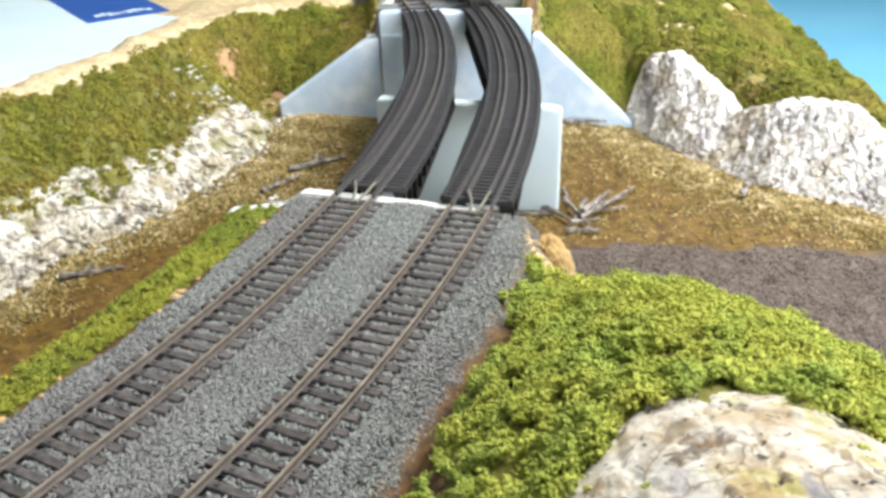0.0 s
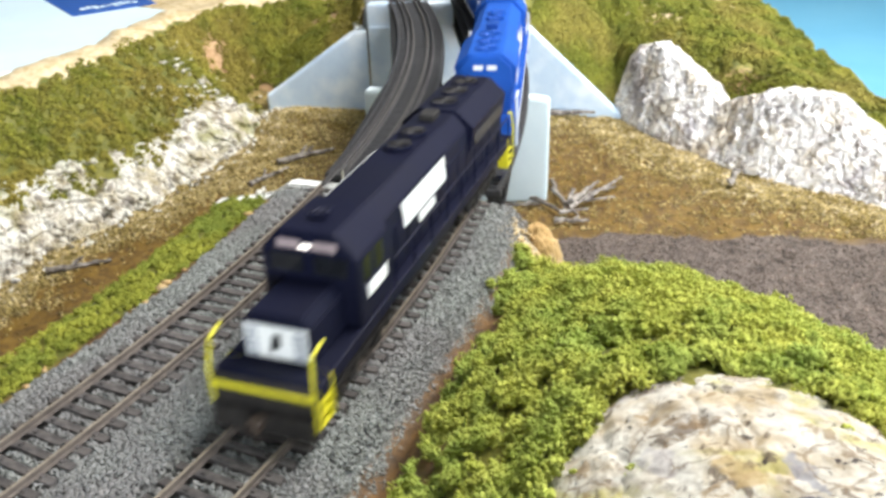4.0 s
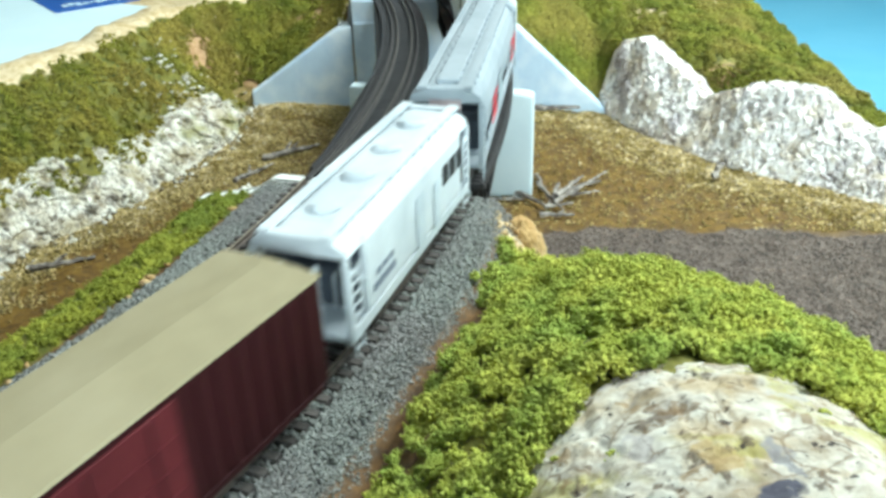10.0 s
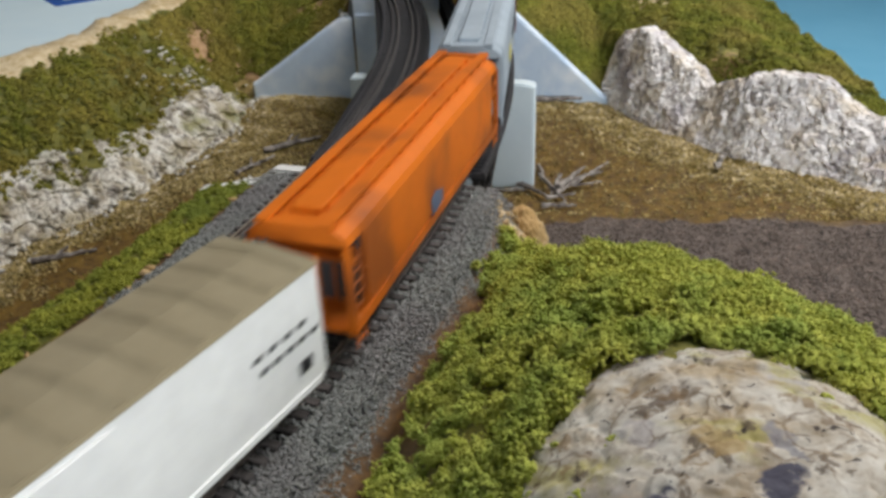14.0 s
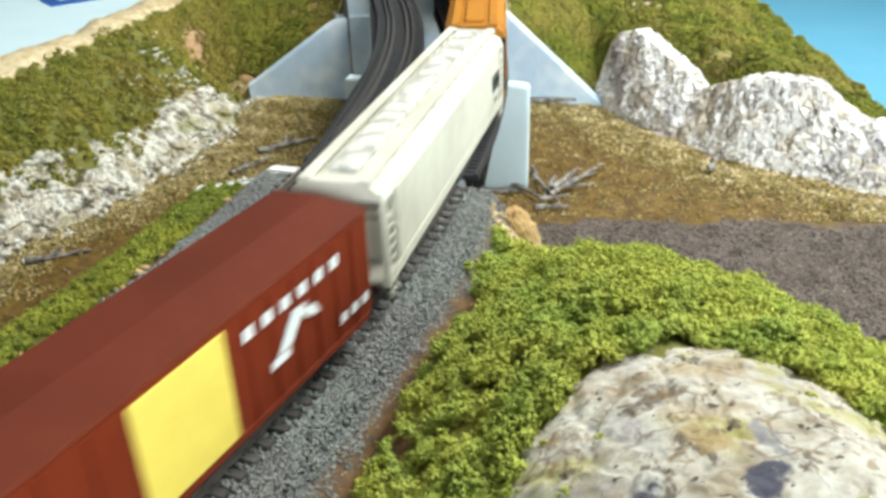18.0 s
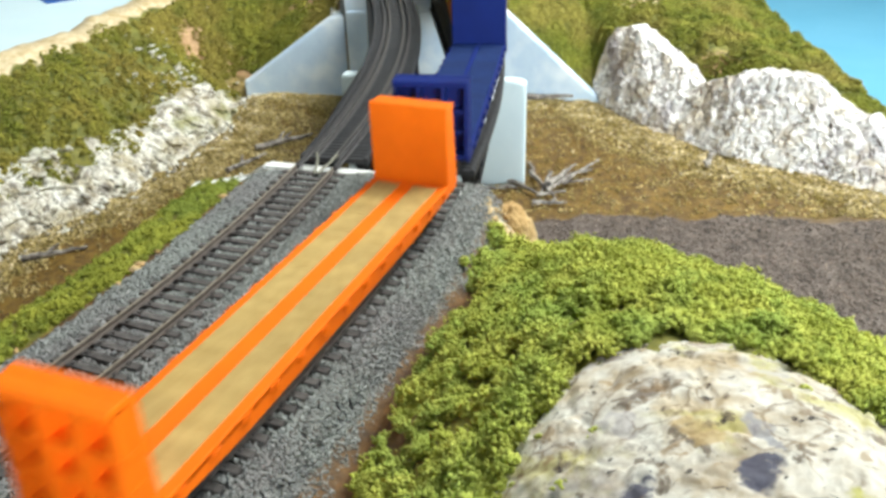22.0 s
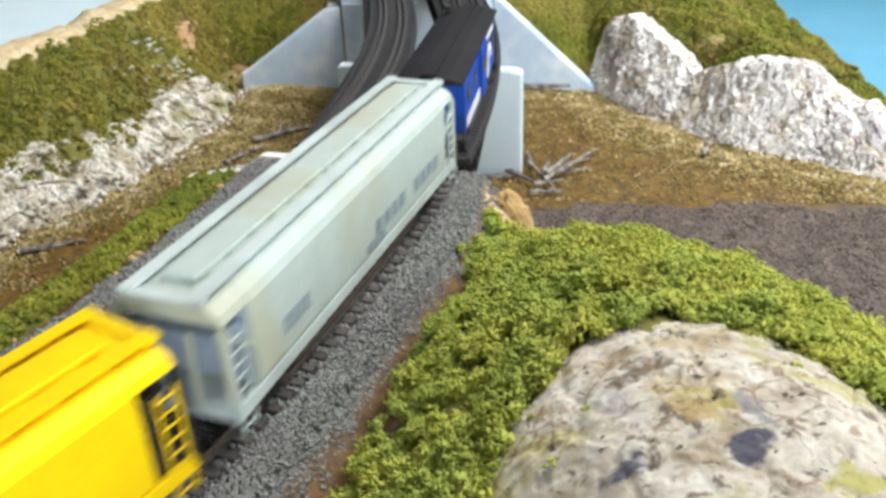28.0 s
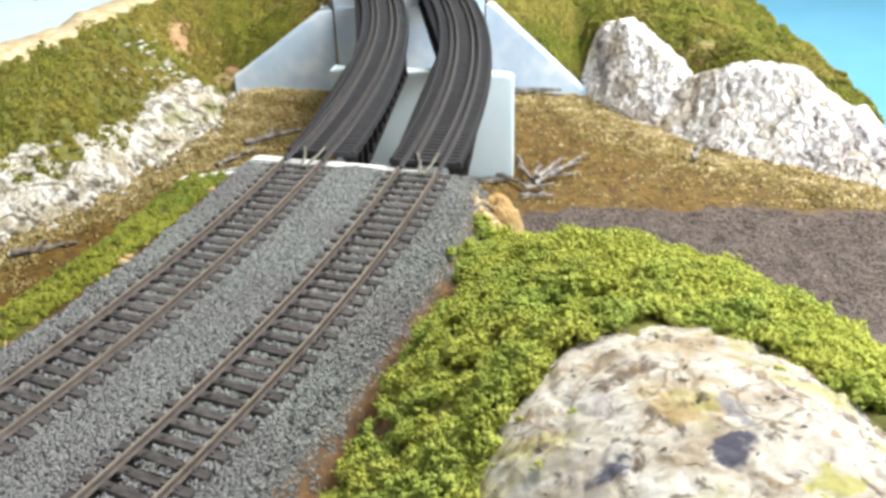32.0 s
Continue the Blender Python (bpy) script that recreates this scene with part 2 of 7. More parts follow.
def clumps(name, pts, sizes, material, label, parent=None, flat=0.7, jag=0.35, category="", base=ICO):
    """One mesh of many small irregular crumbs."""
    bv, bf = base
    n, k = len(pts), len(bv)
    pts, sizes = np.asarray(pts, float), np.asarray(sizes, float)
    j = 1 + jag * rng.uniform(-1, 1, (n, k, 1))
    v = bv[None] * j
    ax = rng.uniform(0, 2 * math.pi, (n, 1))
    c, s = np.cos(ax), np.sin(ax)
    tl = rng.uniform(-0.9, 0.9, (n, 1))
    ct, sn = np.cos(tl), np.sin(tl)
    v = np.stack([v[..., 0] * ct - v[..., 2] * sn, v[..., 1], v[..., 0] * sn + v[..., 2] * ct], -1)
    x = v[..., 0] * c - v[..., 1] * s
    y = v[..., 0] * s + v[..., 1] * c
    st = rng.uniform(0.7, 1.3, (n, 1))
    v = np.stack([x * st, y / st, v[..., 2] * flat], -1) * sizes[:, None, None] + pts[:, None, :]
    f = (bf[None] + (np.arange(n) * k)[:, None, None]).reshape(-1, 3)
    me = bpy.data.meshes.new(name)
    me.vertices.add(n * k)
    me.vertices.foreach_set("co", v.reshape(-1))
    me.loops.add(len(f) * 3)
    me.loops.foreach_set("vertex_index", f.reshape(-1).astype(np.int32))
    me.polygons.add(len(f))
    me.polygons.foreach_set("loop_start", np.arange(0, len(f) * 3, 3, dtype=np.int32))
    me.update(calc_edges=True)
    me.validate()
    for mm in (material if isinstance(material, (list, tuple)) else [material]):
        me.materials.append(mm)
    ob = new(name, me)
    ob.parent = parent
    if parent is None:
        tagged(ob, label, category or "ground cover", kind="stuff")
    elif label:
        tagged(ob, label, kind="stuff")
    return ob


# ---- ground: plan of the banks ----
L_BASE = np.array([(-0.62, 0.20), (-0.36, 0.37), (-0.269, 0.446), (-0.249, 0.502), (-0.202, 0.564), (-0.167, 0.653), (-0.142, 0.722), (-0.137, 0.757), (-0.05, 0.790), (0.10, 0.790)])
R_BASE = np.array([(0.088, 0.775), (0.168, 0.738), (0.177, 0.695), (0.197, 0.653), (0.220, 0.618), (0.236, 0.588), (0.262, 0.565), (0.290, 0.548), (0.310, 0.52), (0.330, 0.495), (0.40, 0.43), (0.50, 0.36)])
CUM_L = np.concatenate([[0], np.cumsum(np.hypot(*np.diff(L_BASE, axis=0).T))])
CUM_R = np.concatenate([[0], np.cumsum(np.hypot(*np.diff(R_BASE, axis=0).T))])
TOP_R = ((0.0000, 0.034), (0.0700, 0.04), (0.0880, 0.06), (0.1100, 0.068), (0.1347, 0.066), (0.1607, 0.059), (0.1927, 0.0486), (0.2047, 0.037), (0.2167, 0.046), (0.2442, 0.0585), (0.2713, 0.061), (0.2977, 0.0636), (0.3104, 0.061), (0.3209, 0.05), (0.3337, 0.04), (0.3427, 0.0427), (0.3622, 0.03), (0.4867, 0.022))


def top_right(u):
    """Height of the right rock face over the river along its foot."""
    return np.interp(u, [a for a, b in TOP_R], [b for a, b in TOP_R])


TOP_L = ((0.31, 0.044), (0.5098, 0.040), (0.5564, 0.039), (0.6086, 0.031), (0.6553, 0.026), (0.676, 0.033), (0.7258, 0.032), (0.772, 0.024))


def top_left(u):
    """Height of the left rock face over the river along its foot."""
    return np.interp(u, [a for a, b in TOP_L], [b for a, b in TOP_L])


def along(P, line, cum):
    """Arc length on the line of the point nearest to each P."""
    best, out = np.full(len(P), 1e9), np.zeros(len(P))
    for i, (a, b) in enumerate(zip(line[:-1], line[1:])):
        d = b - a
        t = np.clip(((P - a) @ d) / (d @ d), 0, 1)
        q = P - (a + t[:, None] * d)
        dist = np.hypot(q[:, 0], q[:, 1])
        m = dist < best
        best[m], out[m] = dist[m], (cum[i] + t * (cum[i + 1] - cum[i]))[m]
    return out



def signed(P, line):
    """Signed distance of points to a polyline, positive to the left of its direction."""
    best = np.full(len(P), 1e9)
    sg = np.ones(len(P))
    for a, b in zip(line[:-1], line[1:]):
        d = b - a
        t = np.clip(((P - a) @ d) / (d @ d), 0, 1)
        q = P - (a + t[:, None] * d)
        dist = np.hypot(q[:, 0], q[:, 1])
        cr = d[0] * q[:, 1] - d[1] * q[:, 0]
        m = dist < best - 1e-9
        best[m], sg[m] = dist[m], np.sign(cr[m])
    return best * sg


def nz(P, scale, seed=0.0, octv=3):
    return np.array([noise.fractal((p[0] * scale + seed, p[1] * scale - seed, seed), 0.6, 2.0, octv) for p in P])


def sstep(a, b, x):
    t = np.clip((x - a) / (b - a), 0, 1)
    return t * t * (3 - 2 * t)


def mound(P):
    q2 = ((P[:, 0] - 0.070) / 0.085) ** 2 + ((P[:, 1] - 0.060) / 0.20) ** 2
    return 0.047 - 0.045 * q2


def embank(P):
    r = np.hypot(P[:, 0] - CX, P[:, 1] - CY) - R1
    th = np.arctan2(P[:, 1] - CY, P[:, 0] - CX)
    zz = np.full(len(P), -0.0065)
    zz -= np.clip(r - 0.026, 0, None) * 0.9
    left = np.clip(-0.083 - r, 0, None)
    zz -= np.minimum(left, 0.030) * 0.15 + np.clip(left - 0.030, 0, None) * 1.6
    end = (th - TH_NEAR + 0.008) * R1
    zz = np.where(end > 0, zz - np.clip(end, 0, None) * 12, zz)
    return zz


def wall_line(x):
    """Plan of the far abutment with its splayed wings."""
    return np.interp(x, [-0.138, -0.052, 0.084, 0.172], [0.752, 0.772, 0.7535, 0.722])


def height(P):
    P = np.asarray(P, float)
    n1 = nz(P, 25, 3.1)
    z = np.full(len(P), RIVER) + 0.0025 * n1
    # gravel heaped against the wing wall
    z += 0.0110 * sstep(0.68, 0.752, P[:, 1]) * sstep(0.045, 0.130, -P[:, 0])
    # left bank: rock face, turf slope, crest, then level
    d = signed(P, L_BASE) + 0.006 * nz(P, 40, 1.7)
    rise = top_left(along(P, L_BASE, CUM_L)) - 0.004
    hl = RIVER + rise * sstep(0.008, 0.038, d) + (0.086 - rise) * sstep(0.026, 0.11, d) + 0.004 * nz(P, 30, 5.0) * sstep(0.01, 0.05, d)
    hl = hl - 0.012 * sstep(0.118, 0.16, d)
    z = np.maximum(z, np.where((d > -0.002) & (P[:, 0] < -0.054), hl, -1))
    # right bank
    d = signed(P, R_BASE) + 0.006 * nz(P, 45, 9.2)
    hr = RIVER + (top_right(along(P, R_BASE, CUM_R)) - 0.009) * sstep(0.012, 0.034, d)
    crest = np.interp(P[:, 1], [0.50, 0.564, 0.645, 0.736, 0.82, 1.0], [-0.071, -0.066, -0.058, -0.052, -0.045, -0.033]) + 0.15 * np.clip(0.345 - P[:, 0], 0, 0.2)
    hr = hr + (crest - hr) * sstep(0.030, 0.085, d) + 0.004 * nz(P, 30, 6.0) * sstep(0.01, 0.05, d)
    hr = hr - 0.12 * sstep(0.346, 0.362, P[:, 0])
    z = np.maximum(z, np.where((d > -0.002) & (P[:, 0] > 0.087), hr, -1))
    # ground behind the far wall follows its sloped wings
    far = P[:, 1] - wall_line(P[:, 0]) - 0.012
    zf = np.interp(P[:, 0], [-0.138, -0.064, -0.055, 0.080, 0.090, 0.172, 0.19], [-0.0805, -0.0328, -0.0105, -0.0105, -0.0282, -0.1027, -0.100])
    zf = zf + np.where(P[:, 0] < -0.05, 0.5 * np.clip(far - 0.004, 0, 0.04), np.where(P[:, 0] > 0.085, 1.2 * np.clip(far - 0.004, 0, 0.05), 0.0)) - 0.07 * sstep(0.140, 0.24, -P[:, 0])
    z = np.where((P[:, 0] > -0.25) & (P[:, 0] < 0.19) & (far > 0), np.maximum(z, zf), z)
    z = z - 0.10 * sstep(0.350, 0.366, P[:, 0]) * (signed(P, R_BASE) > 0)
    z = np.maximum(z, embank(P))
    z = np.maximum(z, mound(P) + 0.002 * nz(P, 60, 2.0))
    return z


X0, X1, Y0, Y1, STEP = -0.75, 0.42, -0.30, 1.15, 0.005
xs = np.arange(X0, X1 + 1e-6, STEP)
ys = np.arange(Y0, Y1 + 1e-6, STEP)
GX, GY = np.meshgrid(xs, ys)
GP = np.stack([GX.ravel(), GY.ravel()], 1)
GZ = height(GP)
nx, ny = len(xs), len(ys)
gv = np.column_stack([GP, GZ])
ii = (np.arange(ny - 1)[:, None] * nx + np.arange(nx - 1)[None]).ravel()
gf = np.stack([ii, ii + 1, ii + 1 + nx, ii + nx], 1)


def bare(P):
    """Patches of bare earth on the hillside."""
    a = np.exp(-((P[:, 0] + 0.137 + 0.45 * (P[:, 1] - 0.745)) / 0.017) ** 2 - ((P[:, 1] - 0.750) / 0.050) ** 2)
    b = np.exp(-((P[:, 0] + 0.194) / 0.012) ** 2 - ((P[:, 1] - 0.789) / 0.022) ** 2)
    c = np.exp(-((P[:, 0] + 0.228) / 0.010) ** 2 - ((P[:, 1] - 0.487) / 0.012) ** 2)
    e = np.exp(-((P[:, 0] + 0.088) / 0.026) ** 2 - ((P[:, 1] - 0.835) / 0.034) ** 2)
    g = np.exp(-((P[:, 0] - 0.243) / 0.034) ** 2 - ((P[:, 1] - 0.655) / 0.028) ** 2)
    return np.maximum(np.maximum(np.maximum(a, 0.75 * e), 0.62 * g), np.maximum(0.8 * b, 0.7 * c))


def weights(P, Z):
    """Soft masks of river bed, dark stone bed, ballast, sand, turf."""
    r = np.hypot(P[:, 0] - CX, P[:, 1] - CY) - R1
    th = np.arctan2(P[:, 1] - CY, P[:, 0] - CX)
    bed = (1 - sstep(RIVER + 0.006, RIVER + 0.016, Z - 0.0110 * sstep(0.68, 0.752, P[:, 1]) * sstep(0.045, 0.130, -P[:, 0]))) * ((P[:, 0] < 0.295) | (signed(P, R_BASE) < 0.02))
    edge = 0.505 - 0.15 * np.clip(P[:, 0] - 0.13, 0, None) + 0.010 * nz(P, 25, 8.0)
    edge = edge + 0.16 * (P[:, 0] - 0.13) * (P[:, 0] < 0.13)
    stone = bed * (1 - sstep(-0.012, 0.006, P[:, 1] - edge)) * sstep(0.03, 0.07, P[:, 0])
    bal = sstep(-0.090, -0.084, r) * (1 - sstep(0.026, 0.032, r)) * (1 - sstep(TH_NEAR, TH_NEAR + 0.006, th))
    dl = signed(P, L_BASE)
    sand = np.maximum(sstep(0.088, 0.098, dl + 0.010 * nz(P, 20, 4.0)), 1 - sstep(0.016, 0.028, np.hypot(P[:, 0] - 0.046, P[:, 1] - 0.335)))
    bank = bed * np.maximum(1 - sstep(0.0, 0.045, -dl), 1 - sstep(0.0, 0.05, -signed(P, R_BASE)))
    dr = signed(P, R_BASE)
    far = P[:, 1] - wall_line(P[:, 0]) - 0.012
    turf = np.maximum(sstep(0.014, 0.026, dl), sstep(0.018, 0.028, dr)) + ((far > 0) & (np.abs(P[:, 0] - 0.02) > 0.075))
    turf = np.maximum(turf, sstep(0.042, 0.048, r - 0.008 * (1 - sstep(0.19, 0.27, P[:, 1]))) * sstep(-0.07, -0.05, mound(P)))
    turf = turf * (1 - np.clip(1.6 * bare(P), 0, 1))
    turf = np.clip(np.maximum(turf, sstep(0.088, 0.093, -r) * (1 - sstep(0.115, 0.125, -r)) * (th < TH_NEAR)), 0, 1)
    return dict(w_turf=turf * (1 - bed), w_bare=np.clip(1.5 * bare(P), 0, 1) * (1 - bed), w_bed=bed, w_stone=stone, w_ballast=bal, w_sand=sand * (1 - bed), w_bank=bank)


def ground_material():
    m = bpy.data.materials.new("layout_ground")
    m.use_nodes = True
    N, L = m.node_tree.nodes, m.node_tree.links
    b = N["Principled BSDF"]
    tc = N.new("ShaderNodeTexCoord")

    def tex(scale, detail=6):
        n = N.new("ShaderNodeTexNoise")
        n.inputs["Scale"].default_value = scale
        n.inputs["Detail"].default_value = detail
        n.inputs["Roughness"].default_value = 0.7
        L.new(tc.outputs["Object"], n.inputs["Vector"])
        return n.outputs["Fac"]

    def two(fac, c1, c2, lo=0.38, hi=0.62):
        r = N.new("ShaderNodeValToRGB")
        r.color_ramp.elements[0].position, r.color_ramp.elements[1].position = lo, hi
        r.color_ramp.elements[0].color, r.color_ramp.elements[1].color = (*c1, 1), (*c2, 1)
        L.new(fac, r.inputs["Fac"])
        return r.outputs["Color"]

    fine, mid, big = tex(420), tex(140), tex(26, 3)
    earth = two(mid, (0.055, 0.030, 0.011), (0.19, 0.095, 0.024))
    bed = two(mid, (0.070, 0.033, 0.003), (0.20, 0.115, 0.014))
    bank = two(fine, (0.17, 0.105, 0.022), (0.55, 0.42, 0.17), 0.35, 0.68)
    stone = two(fine, (0.068, 0.052, 0.044), (0.215, 0.165, 0.138), 0.38, 0.70)
    bal = two(fine, (0.09, 0.09, 0.09), (0.25, 0.26, 0.26))
    sand = two(mid, (0.50, 0.36, 0.17), (0.76, 0.63, 0.42))
    col = earth
    turf = two(mid, (0.085, 0.095, 0.011), (0.22, 0.20, 0.028))
    bald = two(mid, (0.34, 0.19, 0.085), (0.56, 0.36, 0.19))
    for key, c in (("w_turf", turf), ("w_bare", bald), ("w_bed", bed), ("w_bank", bank), ("w_stone", stone), ("w_ballast", bal), ("w_sand", sand)):
        at = N.new("ShaderNodeAttribute")
        at.attribute_name = key
        ad = N.new("ShaderNodeMath")
        ad.operation = 'ADD'
        L.new(at.outputs["Fac"], ad.inputs[0])
        sb = N.new("ShaderNodeMath")
        sb.operation = 'MULTIPLY_ADD'
        L.new(mid, sb.inputs[0])
        sb.inputs[1].default_value, sb.inputs[2].default_value = 0.9, -0.45
        L.new(sb.outputs[0], ad.inputs[1])
        st = N.new("ShaderNodeMapRange")
        st.inputs["From Min"].default_value, st.inputs["From Max"].default_value = 0.35, 0.65
        L.new(ad.outputs[0], st.inputs["Value"])
        mx = N.new("ShaderNodeMixRGB")
        L.new(st.outputs["Result"], mx.inputs["Fac"])
        L.new(col, mx.inputs["Color1"])
        L.new(c, mx.inputs["Color2"])
        col = mx.outputs["Color"]
    L.new(col, b.inputs["Base Color"])
    rr = N.new("ShaderNodeMapRange")
    rr.inputs["To Min"].default_value, rr.inputs["To Max"].default_value = 0.45, 0.9
    L.new(big, rr.inputs["Value"])
    L.new(rr.outputs["Result"], b.inputs["Roughness"])
    bp = N.new("ShaderNodeBump")
    bp.inputs["Strength"].default_value, bp.inputs["Distance"].default_value = 0.7, 0.0008
    L.new(fine, bp.inputs["Height"])
    L.new(bp.outputs["Normal"], b.inputs["Normal"])
    return m


ground = link("ground", gv, gf, ground_material(), smooth=True)
tagged(ground, "sculpted brown earth and river bed of the layout", "ground", kind="structure")
for key, val in weights(GP, GZ).items():
    at = ground.data.attributes.new(key, 'FLOAT', 'POINT')
    at.data.foreach_set("value", np.asarray(val, np.float32))

# ---- room around the layout ----
bm = bmesh.new()
box(bm, -4.0, 3.0, -4.5, 6.0, -1.05, -1.0)
tagged(part("floor", bm, M_WALL), "plain pale floor of the room", "floor", kind="structure")

# ---- walls of the room, benchwork and backdrop ----
for nm, a in (("wall_east", (3.0, 3.05, -4.5, 6.0)), ("wall_west", (-4.05, -4.0, -4.5, 6.0)), ("wall_north", (-4.0, 3.0, 6.0, 6.05))):
    bm = bmesh.new()
    box(bm, *a, -1.0, 1.8)
    tagged(part(nm, bm, M_WALL), "plain pale wall of the room", "wall", kind="structure")
bm = bmesh.new()
for a in ((-4.0, 0.5, -1.0, 1.8), (2.98, 3.0, -1.0, 1.8), (0.5, 2.98, -1.0, 0.04), (0.5, 2.98, 1.46, 1.8)):
    box(bm, a[0], a[1], -4.58, -4.52, a[2], a[3])
tagged(part("wall_south", bm, M_WALL), "plain pale wall of the room with an opening for the added fill light", "wall", kind="structure")
bm = bmesh.new()
box(bm, -4.05, 3.05, -4.58, 6.05, 1.8, 1.85)
tagged(part("ceiling", bm, M_WALL), "plain white ceiling of the room", "ceiling", kind="structure")

bm = bmesh.new()
box(bm, -0.75, 0.48, -0.30, 1.15, -1.0, -0.16)
tagged(part("bench", bm, M_PLY), "plain wooden bench that carries the layout", "bench", kind="structure")

# blue-painted base boards beyond the banks
bm = bmesh.new()
box(bm, 0.33, 2.2, -0.25, 2.6, -0.19, -0.150)
tagged(part("base_board", bm, M_SKYBLUE), "light blue painted base board beyond the far bank", "board", kind="structure")
# insulation board on the other side, with a printed mark
bm = bmesh.new()
box(bm, -0.6, 0.125, 0.0, 1.3, -0.020, 0.0, 0.0015)
foam = part("foam_board", bm, M_BOARD)
foam.matrix_basis = pose(-0.280, 0.735, -0.0235, 0, 0, 59)
tagged(foam, "pale blue sheet of foam insulation board lying flat", "board")
A, B, D = Vector((-0.341, 0.848, 0)), Vector((0.0815, 0.0575, 0)).normalized(), Vector((-0.0575, 0.0815, 0)).normalized()
bm = bmesh.new()
vs = box(bm, 0, 0.084, 0, 0.17, 0, 0.0006)
print_m = Matrix(((B.x, D.x, 0, A.x), (B.y, D.y, 0, A.y), (0, 0, 1, -0.0235), (0, 0, 0, 1)))
bmesh.ops.transform(bm, matrix=foam.matrix_basis.inverted() @ print_m, verts=list(bm.verts))
part("printed_panel", bm, M_PRINT, foam, "blue printed panel on the board")
bm = bmesh.new()
for k in range(9):
    x0 = 0.014 + k * 0.0065
    box(bm, x0, x0 + 0.0050, 0.020 + 0.003 * math.sin(k * 2.1), 0.030 + 0.004 * math.sin(k * 1.3), 0.0007, 0.0010)
bmesh.ops.transform(bm, matrix=foam.matrix_basis.inverted() @ print_m, verts=list(bm.verts))
part("printed_bars", bm, M_BOARD, foam, "white bars in place of script lettering")


# ---- tracks ----
def rail_profile(h, w=0.00048, base=0.0010):
    return [(-base, -h), (base, -h), (base, -h + 0.0004), (0.0004, -h + 0.0007), (0.0004, -0.0008), (w, -0.0006), (w, 0.0), (-w, 0.0), (-w, -0.0006), (-0.0004, -0.0008), (-0.0004, -h + 0.0007), (-base, -h + 0.0004)]


def rail(parent, radius, off, s0, s1, h, m1, m2, name="rail", label=""):
    prof = [(o + off, z) for o, z in rail_profile(h)]
    V, F = sweep(prof, s0, s1, radius, 0.008)
    ob = link(name, V, F, [m1, m2], parent, label)
    k = len(prof)
    n = len(V) // k
    idx = np.zeros(len(F), np.int32)
    for i in range(n - 1):
        idx[i * k + 6] = 1
    ob.data.polygons.foreach_set("material_index", idx)
    return ob


def tie_mesh(name, length, width, h, material, plates=True):
    bm = bmesh.new()
    box(bm, -length / 2, length / 2, -width / 2, width / 2, -h, 0, 0.00025)
    if plates:
        for sx in (-1, 1):
            for o in (-0.0023, 0.0023):
                box(bm, sx * GAUGE / 2 + o - 0.0007, sx * GAUGE / 2 + o + 0.0007, -0.0006, 0.0006, -0.0001, 0.0006)
    me = bpy.data.meshes.new(name)
    bm.to_mesh(me)
    bm.free()
    me.materials.append(material)
    return me


RAIL_H = 0.0024
S_NEAR, S_FAR = TH_NEAR * R1, TH_FAR * R1
TIE = tie_mesh("tie", 0.0300, 0.0028, 0.0022, M_TIE)
BTIE = tie_mesh("tie", 0.0345, 0.0030, 0.0026, M_BTIE, False)
TIE_PITCH = 0.0066
S_MID = -0.72

for radius, nm in ((R1, "outer"), (R2, "inner")):
    track = new("railway_track", None)
    tagged(track, "curved model track with rusty rails on dark ties in ballast", "track", group="tracks")
    for sx in (-1, 1):
        rail(track, radius, sx * (GAUGE / 2 + 0.0009), S_MID, S_NEAR - 0.002, RAIL_H, M_RAIL, M_RAILTOP)
    n = int((S_NEAR - S_MID) / TIE_PITCH)
    for i in range(n):
        s = S_NEAR - 0.004 - i * TIE_PITCH + rng.uniform(-0.0004, 0.0004)
        x, y, a = on_track(s, rng.uniform(-0.0004, 0.0004), radius)
        piece("tie", TIE, track, pose(x, y, -RAIL_H, 0, 0, math.degrees(a) + rng.uniform(-1, 1)))
    # the line beyond the scenery, out of sight: one approach, one departure
    for s0, s1 in ((-4.3, S_MID), (S_FAR + 0.003, 4.2)):
        far = new("railway_track", None)
        tagged(far, "model railway track on a plain roadbed", "track", group="tracks")
        for sx in (-1, 1):
            rail(far, radius, sx * (GAUGE / 2 + 0.0009), s0, s1, RAIL_H, M_RAIL, M_RAILTOP)
        V, F = [], []
        for s in np.arange(s0 + 0.01, s1, 0.02):
            x, y, a = on_track(s, 0, radius)
            c, q = math.cos(a), math.sin(a)
            b = len(V)
            for zz in (-RAIL_H - 0.002, -RAIL_H):
                for u, w in ((-0.015, -0.0014), (0.015, -0.0014), (0.015, 0.0014), (-0.015, 0.0014)):
                    V.append((x + u * c - w * q, y + u * q + w * c, zz))
            F += [(b, b + 1, b + 5, b + 4), (b + 1, b + 2, b + 6, b + 5), (b + 2, b + 3, b + 7, b + 6), (b + 3, b, b + 4, b + 7), (b + 4, b + 5, b + 6, b + 7)]
        tagged(link("ties", V, F, M_TIE, far), kind="stuff")

for s0, s1 in ((-4.3, S_MID - 0.03), (0.50, 4.2)):
    V, F = sweep([(-0.10, -1.0), (0.06, -1.0), (0.06, -0.0046), (-0.10, -0.0046)], s0, s1, R1, 0.1)
    tagged(link("roadbed", V, F, M_PLY), "plain wooden roadbed carrying the line away", "roadbed", kind="structure")
V, F = sweep([(-0.10, -0.06), (0.06, -0.06), (0.05, -0.0046), (-0.09, -0.0046)], S_FAR + 0.028, 0.52, R1, 0.02)
tagged(link("roadbed", V, F, M_BALLAST_BASE), "ballasted roadbed behind the far wall", "roadbed", kind="structure")


